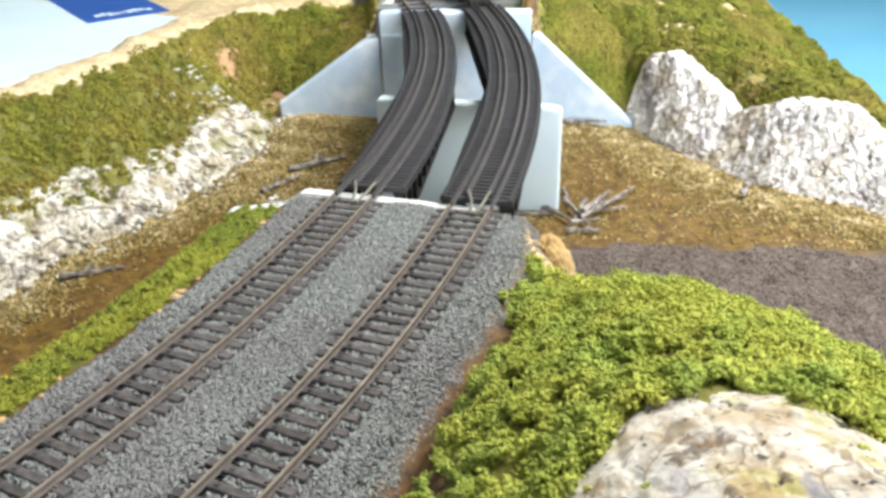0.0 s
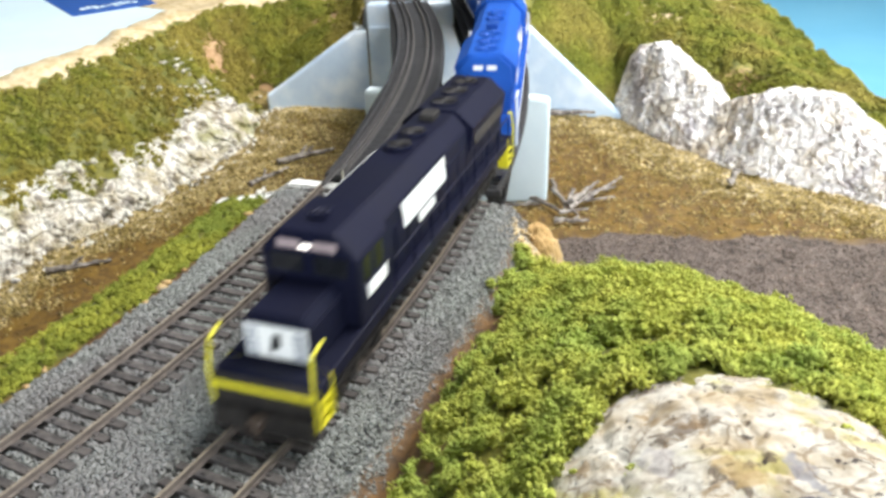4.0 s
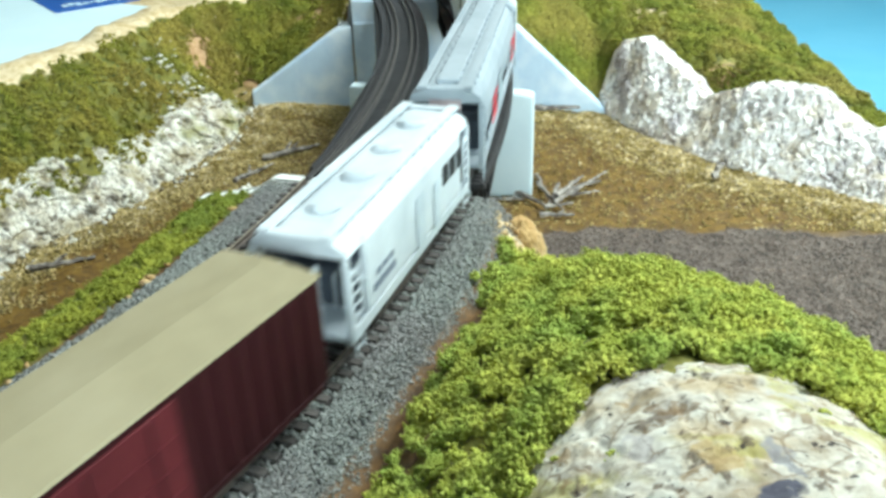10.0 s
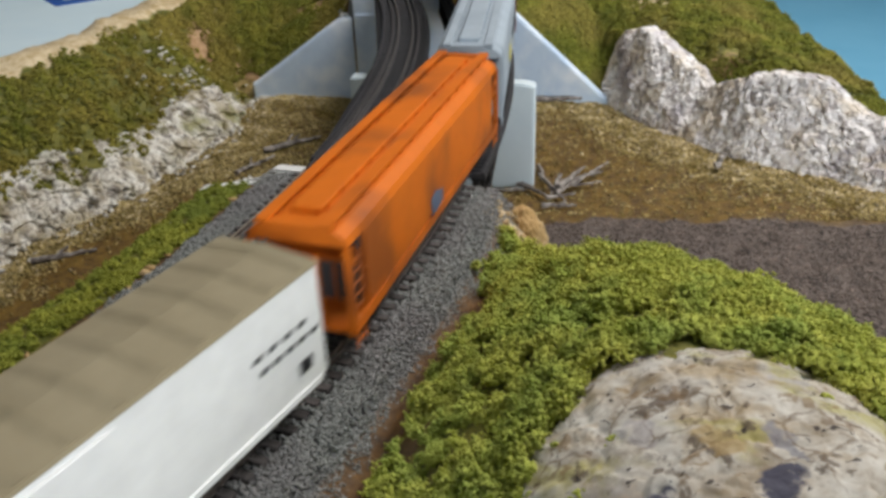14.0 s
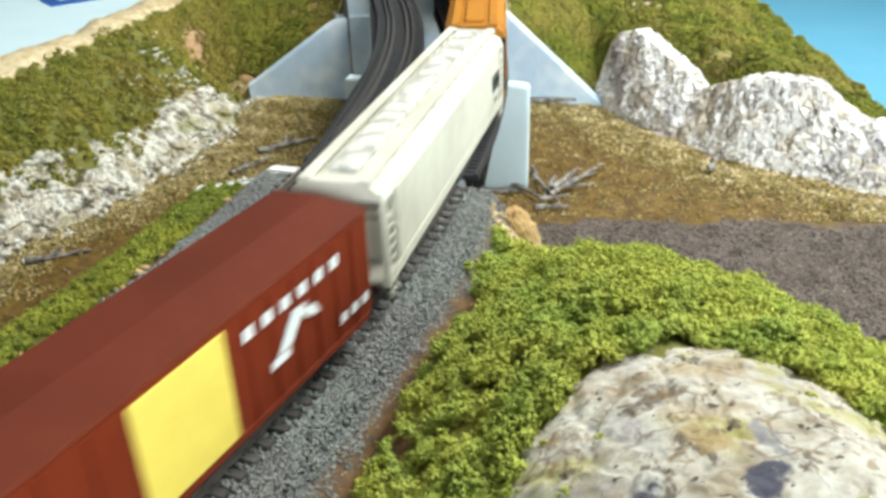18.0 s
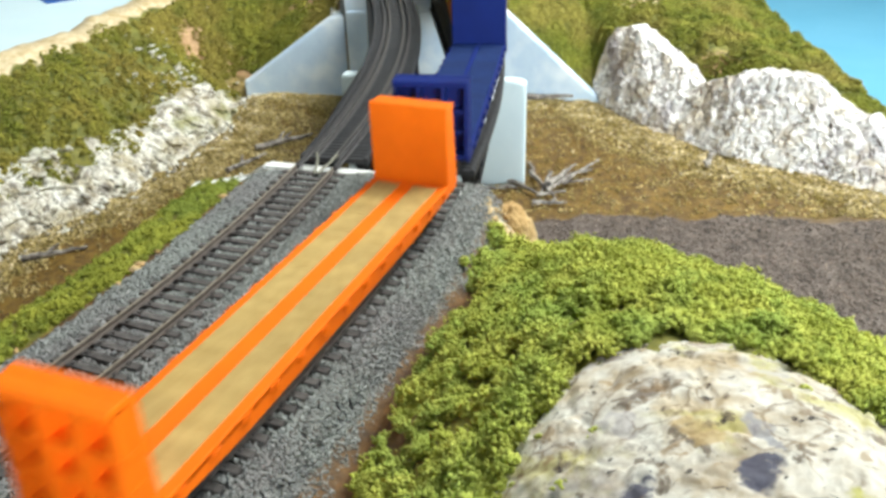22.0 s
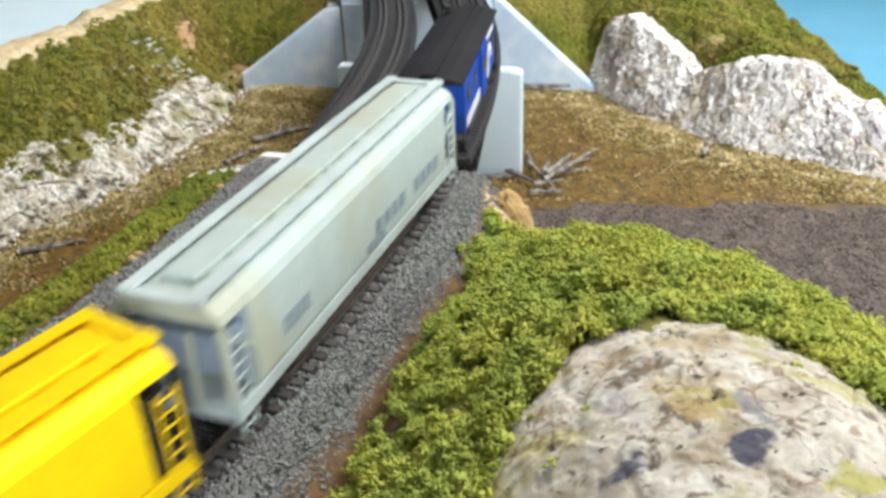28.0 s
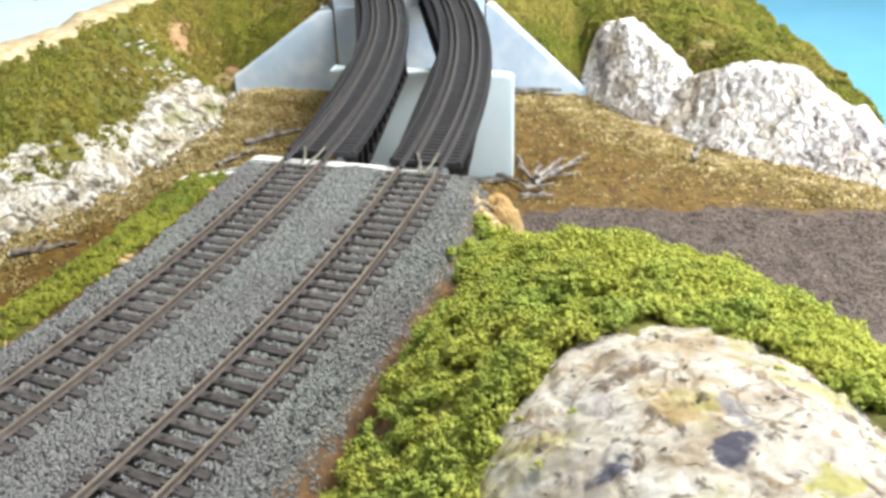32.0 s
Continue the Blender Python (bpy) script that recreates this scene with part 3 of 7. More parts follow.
# ---- bridges: closely laid ties, guard rails, black girders ----
S_DECK = S_NEAR + 0.010


def bridge(radius, label, shift=0.0, late=0.0):
    """shift: the deck lies this far off the rails' centre at its near end; late: it starts later."""
    s_deck = S_DECK + late

    def off(s):
        return shift * max(0.0, 1 - (s - S_DECK) / 0.20)

    br = new("girder_bridge", None)
    tagged(br, label, "bridge", group="bridges")
    for sx in (-1, 1):
        rail(br, radius, sx * (GAUGE / 2 + 0.0009), S_NEAR, S_FAR + 0.002, RAIL_H, M_BRAIL, M_BRAIL)
        rail(br, radius, sx * (GAUGE / 2 - 0.0032), S_NEAR + 0.016, S_FAR, RAIL_H, M_BRAIL, M_GUARD, "guard_rail", "worn grey guard rail")
        # bent end of the guard rail: the pair meets off the middle of the track
        bend = [on_track(S_NEAR + a, o, radius) for a, o in ((0.016, sx * (GAUGE / 2 - 0.0032)), (0.004, 0.0022 + sx * 0.0028), (-0.007, 0.0024 + sx * 0.0008))]
        bm = bmesh.new()
        for (x, y, a), (x2, y2, a2), za, zb in zip(bend[:-1], bend[1:], (-0.0008, -0.0007), (-0.0007, -0.0016)):
            cyl(bm, (x, y, za), (x2, y2, zb), 0.0007, 6)
        part("guard_rail_end", bm, M_GUARD_END, br, "bent tarnished end of the guard rail")
    s = s_deck + 0.0016
    while s < S_FAR:
        x, y, a = on_track(s, off(s), radius)
        piece("tie", BTIE, br, pose(x, y, -RAIL_H, 0, 0, math.degrees(a)))
        s += 0.0043
    # guard timbers along the tie ends
    for sx in (-1, 1):
        V, F = sweep([(sx * 0.0158 - 0.0008, -RAIL_H), (sx * 0.0158 + 0.0008, -RAIL_H), (sx * 0.0158 + 0.0008, -RAIL_H + 0.0008), (sx * 0.0158 - 0.0008, -RAIL_H + 0.0008)], s_deck, S_FAR, radius, 0.01)
        W = []
        for v in V:
            dx, dy = v[0] - CX, v[1] - CY
            k = 1 + off(math.atan2(dy, dx) * R1) / math.hypot(dx, dy)
            W.append((CX + dx * k, CY + dy * k, v[2]))
        V = W
        link("guard_timber", V, F, M_BTIE, br)
    # two straight spans of girders
    s_mid = -0.072 * R1
    for a0, a1 in ((s_deck + 0.001, s_mid - 0.001), (s_mid + 0.001, S_FAR)):
        for sx in (-1, 1):
            x0, y0, _ = on_track(a0, sx * 0.0135 + off(a0), radius)
            x1, y1, _ = on_track(a1, sx * 0.0135 + off(a1), radius)
            ln = math.hypot(x1 - x0, y1 - y0)
            bm = bmesh.new()
            box(bm, 0, ln, -0.0006, 0.0006, -0.0225, -0.0053)
            box(bm, 0, ln, -0.0032, 0.0032, -0.0235, -0.0222)
            box(bm, 0, ln, -0.0032, 0.0032, -0.0064, -0.0050)
            for i in range(13):
                u = 0.002 + (ln - 0.004) * i / 12
                box(bm, u - 0.0005, u + 0.0005, -0.0028, 0.0028, -0.0222, -0.0064)
            g = part("girder", bm, M_GIRDER, br, "black plate girder with stiffeners")
            g.matrix_basis = pose(x0, y0, 0, 0, 0, math.degrees(math.atan2(y1 - y0, x1 - x0)))
        for k in range(5):
            s = a0 + (a1 - a0) * (k + 0.5) / 5
            x0, y0, _ = on_track(s, -0.0125, radius)
            x1, y1, _ = on_track(s, 0.0125, radius)
            bm = bmesh.new()
            cyl(bm, (x0, y0, -0.012), (x1, y1, -0.012), 0.001, 6)
            part("cross_brace", bm, M_GIRDER, br)
    return br


M_GUARD = mat("dull_metal", (0.085, 0.08, 0.075), (0.14, 0.13, 0.12), 100, 0.5, 0.2)
M_GUARD_END = mat("tarnished_metal", (0.17, 0.165, 0.13), (0.25, 0.24, 0.19), 100, 0.6, 0.1)
bridge(R1, "black curved girder bridge with dark tie deck on the outer track")
bridge(R2, "black curved girder bridge with dark tie deck on the inner track", 0.0035, 0.005)


# ---- masonry ----
def wall_poly(name, pts, thick, m, label, cat, kind="structure", bevel=0.001):
    """A vertical slab: pts are (along, z) in its own plane, set between two plan points."""
    (ax, ay), (bx, by), prof = pts
    ln = math.hypot(bx - ax, by - ay)
    bm = bmesh.new()
    f0 = [bm.verts.new((u, 0, z)) for u, z in prof]
    f1 = [bm.verts.new((u, thick, z)) for u, z in prof]
    n = len(prof)
    bm.faces.new(f0)
    bm.faces.new(f1[::-1])
    for i in range(n):
        bm.faces.new((f0[i], f1[i], f1[(i + 1) % n], f0[(i + 1) % n]))
    if bevel:
        bmesh.ops.bevel(bm, geom=list(bm.edges), offset=bevel, segments=2, affect='EDGES')
    ob = part(name, bm, m)
    ob.matrix_basis = pose(ax, ay, 0, 0, 0, math.degrees(math.atan2(by - ay, bx - ax)))
    return tagged(ob, label, cat, kind=kind)


# near abutment under the ballast
wall_poly("near_abutment", ((-0.100, 0.3905), (0.0335, 0.3440), [(-0.01, -0.12), (0.142, -0.12), (0.142, -0.018), (0.120, -0.0065), (0.034, -0.0065), (0.022, -0.016), (-0.01, -0.022)]), 0.008, M_WHITE, "white plaster abutment at the end of the ballast", "abutment")
# pier under both bridges
wall_poly("pier", ((-0.0440, 0.5822), (0.0808, 0.5485), [(0, -0.115), (0.130, -0.115), (0.130, -0.0265), (0.123, -0.0250), (0, -0.0250)]), 0.012, M_PIER, "white painted bridge pier standing in the river bed", "pier")
# far abutment with sloped wings and a bearing seat
wall_poly("far_abutment", ((-0.052, 0.772), (0.084, 0.7535), [(0.001, -0.12), (0.1362, -0.12), (0.1362, -0.0055), (0.001, -0.0055)]), 0.02, M_CONC, "pale blue-grey painted abutment under the bridge ends", "abutment")
wall_poly("wing_wall", ((-0.138, 0.752), (-0.052, 0.772), [(-0.006, -0.12), (0.0883, -0.12), (0.0883, -0.0280), (0.0763, -0.0298), (0.0, -0.0775), (-0.006, -0.0801)]), 0.012, M_CONC, "pale blue-grey wing wall that slopes down to the rocks", "wing wall")
wall_poly("wing_wall", ((0.084, 0.7535), (0.172, 0.722), [(0.0, -0.12), (0.0935, -0.12), (0.0935, -0.1007), (0.006, -0.0252), (0.0, -0.0240)]), 0.012, M_CONC, "pale blue-grey wing wall that slopes down to the rocks", "wing wall")
wall_poly("bearing_seat", ((-0.050, 0.7688), (0.080, 0.7513), [(0, -0.12), (0.131, -0.12), (0.131, -0.0245), (0.0, -0.0245)]), 0.012, M_CONC, "pale blue-grey bearing seat under the bridge ends", "abutment")


# ---- rock faces ----
def resample(line, a, b, step):
    """Points every step metres between arc lengths a and b, with normals to the left."""
    seg = np.hypot(*np.diff(line, axis=0).T)
    cum = np.concatenate([[0], np.cumsum(seg)])
    u = np.arange(a, b, step)
    x, y = np.interp(u, cum, line[:, 0]), np.interp(u, cum, line[:, 1])
    k = max(1, int(0.012 / step))
    xs_, ys_ = np.convolve(np.pad(x, k, mode='edge'), np.ones(2 * k + 1) / (2 * k + 1), 'valid'), np.convolve(np.pad(y, k, mode='edge'), np.ones(2 * k + 1) / (2 * k + 1), 'valid')
    tx, ty = np.gradient(xs_), np.gradient(ys_)
    ln = np.hypot(tx, ty) + 1e-9
    return np.stack([xs_, ys_], 1), np.stack([-ty / ln, tx / ln], 1), u


def facets(q, seed):
    """Broken faces: every cell of space is one tilted plane. Returns the relief and the distance to the cell's edge."""
    q = q + noise.noise_vector(q * 0.9 + Vector((seed, 0, 0))) * 0.45
    dd, pp = noise.voronoi(q, distance_metric='DISTANCE')
    c = pp[0]
    tilt = Vector((noise.noise(c * 5.1), noise.noise(c * 6.3 + Vector((2, 0, 0))), noise.noise(c * 4.2 + Vector((0, 3, 0)))))
    return 1.1 * noise.noise(c * 3.7 + Vector((1.3, 2.1, 0.7))) + 1.6 * (q - c).dot(tilt), dd[1] - dd[0]


def cliff(name, line, a, b, top, material, label, coarse, fine, lean, stretch, step=0.0012, rows=54):
    """A craggy rock face that stands on the base line; top(u) is its height above the river. coarse and fine are (cells per metre, relief)."""
    P, Nn, U = resample(line, a, b, step)
    V, F = [], []
    for i in range(len(P)):
        h = top(U[i]) + 0.0022 * noise.noise((U[i] * 60, 1.3, 0)) + 0.0016 * noise.noise((U[i] * 170, 4.3, 0))
        fade = min(1, (U[i] - a) / 0.012, (b - U[i]) / 0.012)
        for j in range(rows + 1):
            v = j / rows
            z = RIVER - 0.004 + (h + 0.004) * min(1, v * 1.2)
            inn = lean * min(1, v * 1.2) ** 1.2 + max(0, v - 0.834) * 0.09
            p = Vector((P[i, 0] + Nn[i, 0] * inn, P[i, 1] + Nn[i, 1] * inn, z))
            w = Vector((p.x, p.y, p.z * stretch))
            r1, e1 = facets(w * coarse[0], 0.0)
            r2, e2 = facets(w * fine[0], 7.0)
            n = noise.fractal(p * 420, 0.6, 2.0, 3)
            out = coarse[1] * (r1 - 0.45 * max(0, 1 - e1 / 0.07)) + fine[1] * (r2 - 0.35 * max(0, 1 - e2 / 0.10)) + 0.00030 * n
            out *= (0.45 if v > 0.95 else 1) * max(0.15, fade)
            V.append((p.x - Nn[i, 0] * out, p.y - Nn[i, 1] * out, p.z + (out * 0.4 if v > 0.15 else 0) - 0.004 * (1 - fade)))
    k = rows + 1
    for i in range(len(P) - 1):
        for j in range(rows):
            F.append((i * k + j, (i + 1) * k + j, (i + 1) * k + j + 1, i * k + j + 1))
    return tagged(link(name, V, F, material), label, "rock", kind="structure")


def rock_material(name, light, mid, dark, grain, blots, relief=0.0015, ramps=(0.30, 0.45, 0.58), cracks=None, stains=()):
    """Cast plaster with tints: blots are (scale, from, to, colour, strength), cracks (cells per metre, width, colour,
    strength), stains (place, radii, colour, strength).
    """
    m = bpy.data.materials.new(name)
    m.use_nodes = True
    N, L = m.node_tree.nodes, m.node_tree.links
    b = N["Principled BSDF"]
    b.inputs["Roughness"].default_value = 0.9
    b.inputs["Specular IOR Level"].default_value = 0.25
    tc = N.new("ShaderNodeTexCoord")

    def tex(scale, detail=7, rough=0.65, shift=0.0):
        mp = N.new("ShaderNodeMapping")
        mp.inputs["Location"].default_value = (shift, shift * 0.7, shift * 1.3)
        L.new(tc.outputs["Object"], mp.inputs["Vector"])
        n = N.new("ShaderNodeTexNoise")
        n.inputs["Scale"].default_value, n.inputs["Detail"].default_value, n.inputs["Roughness"].default_value = scale, detail, rough
        n.inputs["Distortion"].default_value = 0.4
        L.new(mp.outputs["Vector"], n.inputs["Vector"])
        return n.outputs["Fac"]

    def ramp(fac, stops):
        r = N.new("ShaderNodeValToRGB")
        el = r.color_ramp.elements
        while len(el) < len(stops):
            el.new(0.5)
        for e, (p, c) in zip(el, stops):
            e.position, e.color = p, (*c, 1)
        L.new(fac, r.inputs["Fac"])
        return r.outputs["Color"]

    col = ramp(tex(75 * grain), [(ramps[0], dark), (ramps[1], mid), (ramps[2], light)])
    for k, (sc, lo, hi, c, amt) in enumerate(blots):
        x = N.new("ShaderNodeMixRGB")
        L.new(ramp(tex(sc, 4, 0.55, 0.37 * (k + 1)), [(lo, (0, 0, 0)), (hi, (amt, amt, amt))]), x.inputs["Fac"])
        L.new(col, x.inputs["Color1"])
        x.inputs["Color2"].default_value = (*c, 1)
        col = x.outputs["Color"]
    def mixed(fac, c):
        x = N.new("ShaderNodeMixRGB")
        L.new(fac, x.inputs["Fac"])
        L.new(col, x.inputs["Color1"])
        x.inputs["Color2"].default_value = (*c, 1)
        return x.outputs["Color"]

    def bent(amount, scale):
        n = N.new("ShaderNodeTexNoise")
        n.inputs["Scale"].default_value, n.inputs["Detail"].default_value = scale, 4
        L.new(tc.outputs["Object"], n.inputs["Vector"])
        x = N.new("ShaderNodeVectorMath")
        x.operation = 'MULTIPLY_ADD'
        L.new(n.outputs["Color"], x.inputs[0])
        x.inputs[1].default_value = (amount,) * 3
        L.new(tc.outputs["Object"], x.inputs[2])
        return x.outputs["Vector"]

    def product(a, c):
        x = N.new("ShaderNodeMath")
        x.operation = 'MULTIPLY'
        L.new(a, x.inputs[0])
        L.new(c, x.inputs[1])
        return x.outputs[0]

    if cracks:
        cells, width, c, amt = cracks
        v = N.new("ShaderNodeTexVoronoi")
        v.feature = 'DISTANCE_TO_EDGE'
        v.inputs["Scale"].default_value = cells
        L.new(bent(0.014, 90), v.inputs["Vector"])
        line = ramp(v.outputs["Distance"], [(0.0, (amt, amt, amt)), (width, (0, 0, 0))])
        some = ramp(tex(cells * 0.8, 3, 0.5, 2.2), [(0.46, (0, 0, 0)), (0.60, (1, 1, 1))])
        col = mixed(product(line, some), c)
    for place, radii, c, amt in stains:
        x = N.new("ShaderNodeMapping")
        x.vector_type = 'TEXTURE'
        x.inputs["Location"].default_value = [p + 0.006 for p in place]
        x.inputs["Scale"].default_value = (*radii, 1.0)
        L.new(bent(0.012, 130), x.inputs["Vector"])
        ln = N.new("ShaderNodeVectorMath")
        ln.operation = 'LENGTH'
        L.new(x.outputs["Vector"], ln.inputs[0])
        col = mixed(product(ramp(ln.outputs["Value"], [(0.75, (amt, amt, amt)), (1.05, (0, 0, 0))]), ramp(tex(260, 4, 0.6, 3.1), [(0.34, (0.25, 0.25, 0.25)), (0.5, (1, 1, 1))])), c)
    L.new(col, b.inputs["Base Color"])
    bp = N.new("ShaderNodeBump")
    bp.inputs["Strength"].default_value, bp.inputs["Distance"].default_value = 0.9, relief
    L.new(tex(170 * grain, 8, 0.7), bp.inputs["Height"])
    L.new(bp.outputs["Normal"], b.inputs["Normal"])
    return m


STAINS_M = (((0.0619, 0.1010, 0.050), (0.0042, 0.0062), (0.09, 0.09, 0.13), 0.95), ((0.0655, 0.1125, 0.050), (0.0022, 0.0055), (0.30, 0.30, 0.35), 0.7),
            ((0.0402, 0.1035, 0.045), (0.0045, 0.0036), (0.10, 0.10, 0.14), 0.95), ((0.0523, 0.1340, 0.044), (0.0048, 0.0028), (0.22, 0.15, 0.09), 0.8),
            ((0.0548, 0.1150, 0.048), (0.0034, 0.0060), (0.50, 0.36, 0.17), 0.75), ((0.0428, 0.1240, 0.044), (0.0026, 0.0060), (0.48, 0.45, 0.46), 0.6),
            ((0.0743, 0.0912, 0.052), (0.0060, 0.0040), (0.46, 0.44, 0.07), 0.7), ((0.0777, 0.1364, 0.046), (0.0040, 0.0030), (0.50, 0.48, 0.52), 0.6))
SPECKS = (520, 0.64, 0.70, (0.06, 0.05, 0.05), 0.8)
# broad tan and grey blots: mottling, and shaded zones put into the colour
M_ROCK_R = rock_material("plaster_rock_grey", (0.90, 0.87, 0.85), (0.82, 0.78, 0.76), (0.58, 0.53, 0.52), 1.5,
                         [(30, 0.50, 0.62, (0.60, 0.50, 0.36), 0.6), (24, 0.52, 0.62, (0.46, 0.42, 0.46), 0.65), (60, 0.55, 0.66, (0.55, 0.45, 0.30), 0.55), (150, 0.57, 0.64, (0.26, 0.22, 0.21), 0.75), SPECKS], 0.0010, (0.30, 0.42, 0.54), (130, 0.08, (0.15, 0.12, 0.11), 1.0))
M_ROCK_L = rock_material("plaster_rock_muddy", (0.84, 0.82, 0.76), (0.70, 0.66, 0.58), (0.34, 0.29, 0.22), 1.3,
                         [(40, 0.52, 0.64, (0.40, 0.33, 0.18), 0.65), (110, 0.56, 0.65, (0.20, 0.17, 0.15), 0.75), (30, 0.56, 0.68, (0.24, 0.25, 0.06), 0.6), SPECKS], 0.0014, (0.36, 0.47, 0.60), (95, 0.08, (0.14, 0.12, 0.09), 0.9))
M_ROCK_M = rock_material("plaster_rock_stained", (0.74, 0.71, 0.64), (0.62, 0.57, 0.49), (0.40, 0.33, 0.24), 1.0,
                         [(60, 0.53, 0.64, (0.48, 0.35, 0.18), 0.6), (48, 0.55, 0.64, (0.44, 0.40, 0.09), 0.65), (36, 0.55, 0.66, (0.36, 0.34, 0.36), 0.55),
                          (170, 0.60, 0.65, (0.15, 0.11, 0.08), 0.8), (120, 0.61, 0.66, (0.30, 0.20, 0.10), 0.7), (330, 0.65, 0.68, (0.05, 0.04, 0.04), 0.9)], 0.0012, (0.34, 0.46, 0.60),
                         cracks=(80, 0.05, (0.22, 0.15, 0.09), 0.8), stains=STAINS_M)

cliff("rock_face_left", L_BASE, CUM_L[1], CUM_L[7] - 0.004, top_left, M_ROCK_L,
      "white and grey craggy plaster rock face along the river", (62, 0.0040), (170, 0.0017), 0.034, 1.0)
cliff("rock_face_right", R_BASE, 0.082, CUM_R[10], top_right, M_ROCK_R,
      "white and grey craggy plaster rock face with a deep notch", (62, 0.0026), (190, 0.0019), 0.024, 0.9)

# rock cap on the near mound
RX, RY, RA, RB = 0.0580, 0.085, 0.0455, 0.081     # plan of the boulder
V, F = [], []
NU, NV = 170, 240
for j in range(NV + 1):
    for i in range(NU + 1):
        u, v = i / NU * 2.1 - 1.05, j / NV * 2.1 - 1.05
        x, y = RX + RA * u, RY + RB * v
        q = math.hypot(u, v)
        q += 0.09 * noise.noise((x * 40, y * 40, 0.5)) + 0.05 * noise.noise((x * 120, y * 120, 2.5))
        zb = float(mound(np.array([[x, y]]))[0])
        lift = 0.0066 * max(0.0, 1 - q ** 4) - 0.010 * max(0.0, q - 0.97) * 6
        r1, e1 = facets(Vector((x * 45, y * 45, 0.3)), 0.0)
        r2, e2 = facets(Vector((x * 130, y * 130, 1.3)), 3.0)
        n = noise.fractal((x * 70, y * 70, 1.0), 0.7, 2.0, 5)
        pit = max(0.0, noise.noise((x * 420, y * 420, 3.0)) - 0.5) * 0.005
        V.append((x, y, zb + lift + 0.0011 * r1 - 0.0007 * max(0, 1 - e1 / 0.08) + 0.00035 * r2 - 0.0004 * max(0, 1 - e2 / 0.07) + 0.0010 * n - pit - 0.001))
k = NU + 1
for j in range(NV):
    for i in range(NU):
        F.append((j * k + i, j * k + i + 1, (j + 1) * k + i + 1, (j + 1) * k + i))
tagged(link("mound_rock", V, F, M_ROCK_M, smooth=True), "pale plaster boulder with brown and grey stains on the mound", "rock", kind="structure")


# ---- turf, scattered foam ----
def scatter(n, x0, x1, y0, y1, keep):
    P = np.stack([rng.uniform(x0, x1, n), rng.uniform(y0, y1, n)], 1)
    return P[keep(P)]


def mound_keep(P):
    r = np.hypot(P[:, 0] - CX, P[:, 1] - CY) - R1
    u, v = (P[:, 0] - RX) / RA, (P[:, 1] - RY) / RB
    q = np.hypot(u, v) + 0.10 * nz(P, 40, 0.5, 1)
    return (r > 0.036 + 0.008 * (1 - sstep(0.19, 0.27, P[:, 1])) + 0.007 * nz(P, 60, 2.2)) & (q > 0.95) & (np.hypot(P[:, 0] - 0.046, P[:, 1] - 0.332) > 0.019) & (mound(P) > -0.060) & (P[:, 1] > 0.05) & (P[:, 0] < 0.24)


def clustered(C, per, spread, rise, seed):
    """Crumbs heaped on lump centres C: positions and a height fraction."""
    g = np.random.default_rng(seed)
    k = len(C) * per
    a, el = g.uniform(0, 2 * math.pi, k), g.uniform(0.0, 1.0, k) ** 0.7
    rad = np.repeat(spread * g.uniform(0.4, 1.0, len(C)) ** 1.5 * 1.6, per)
    rr = np.sqrt(1 - el ** 2) * rad * g.uniform(0.8, 1.1, k)
    P = np.repeat(C, per, 0) + np.stack([rr * np.cos(a), rr * np.sin(a)], 1)
    return P, el * rad * rise


def sprigs(name, C, radii, per, crumb, material, label, seed, squash=0.8):
    """Puffs of clump foliage: each is a knobbly core with short sprigs of crumbs standing out of it."""
    g = np.random.default_rng(seed)
    n = len(C)
    d = g.normal(0, 1, (n, per, 3))
    d[..., 2] = np.abs(d[..., 2]) * 0.9 - 0.15
    d /= np.linalg.norm(d, axis=2)[..., None]
    # crumbs gather in a few tufts on each puff
    tuft = g.normal(0, 1, (n, 9, 3))
    tuft[..., 2] = np.abs(tuft[..., 2])
    tuft /= np.linalg.norm(tuft, axis=2)[..., None]
    pick = tuft[np.arange(n)[:, None], g.integers(0, 9, (n, per))]
    out = g.uniform(0.45, 1.45, (n, per))
    d = np.where((g.uniform(0, 1, (n, per)) < 0.65)[..., None], pick * out[..., None] + d * 0.30, d * 0.85)
    reach = np.linalg.norm(d, axis=2)
    r = np.repeat(radii[:, None], per, 1)
    P = C[:, None, :] + d * r[..., None] * np.array([1, 1, squash])
    pts = P.reshape(-1, 3)
    size = (crumb * g.uniform(0.55, 1.25, (n, per)) * (1.2 - 0.35 * reach)).reshape(-1)
    core = C + np.array([0, 0, -0.15]) * radii[:, None]
    ob = clumps(name, np.concatenate([pts, core]), np.concatenate([size, radii * 0.42]), material, label, jag=0.6, flat=1.0, base=TETRA)
    return ob


def mound_turf():
    C = scatter(10500, -0.08, 0.24, 0.05, 0.34, mound_keep)
    big = nz(C, 75, 4.4, 2)
    C, big = C[big > -0.85], big[big > -0.85]
    rad = rng.uniform(0.0015, 0.0036, len(C)) * (1 + 0.35 * big)
    z = height(C) + 0.0014 + 0.0036 * big + 0.0016 * nz(C, 200, 6.4, 2)
    sprigs("mound_turf", np.column_stack([C, z]), rad, 66, 0.00064, M_FOAM, "bright yellow-green clumps of foam foliage on the mound", 5)


mound_turf()


def rubble(P):
    """Patch of loose stones on the slope by the wing wall."""
    return np.exp(-((P[:, 0] + 0.165 + 0.25 * (P[:, 1] - 0.70)) / 0.040) ** 2 - ((P[:, 1] - 0.700) / 0.060) ** 2)


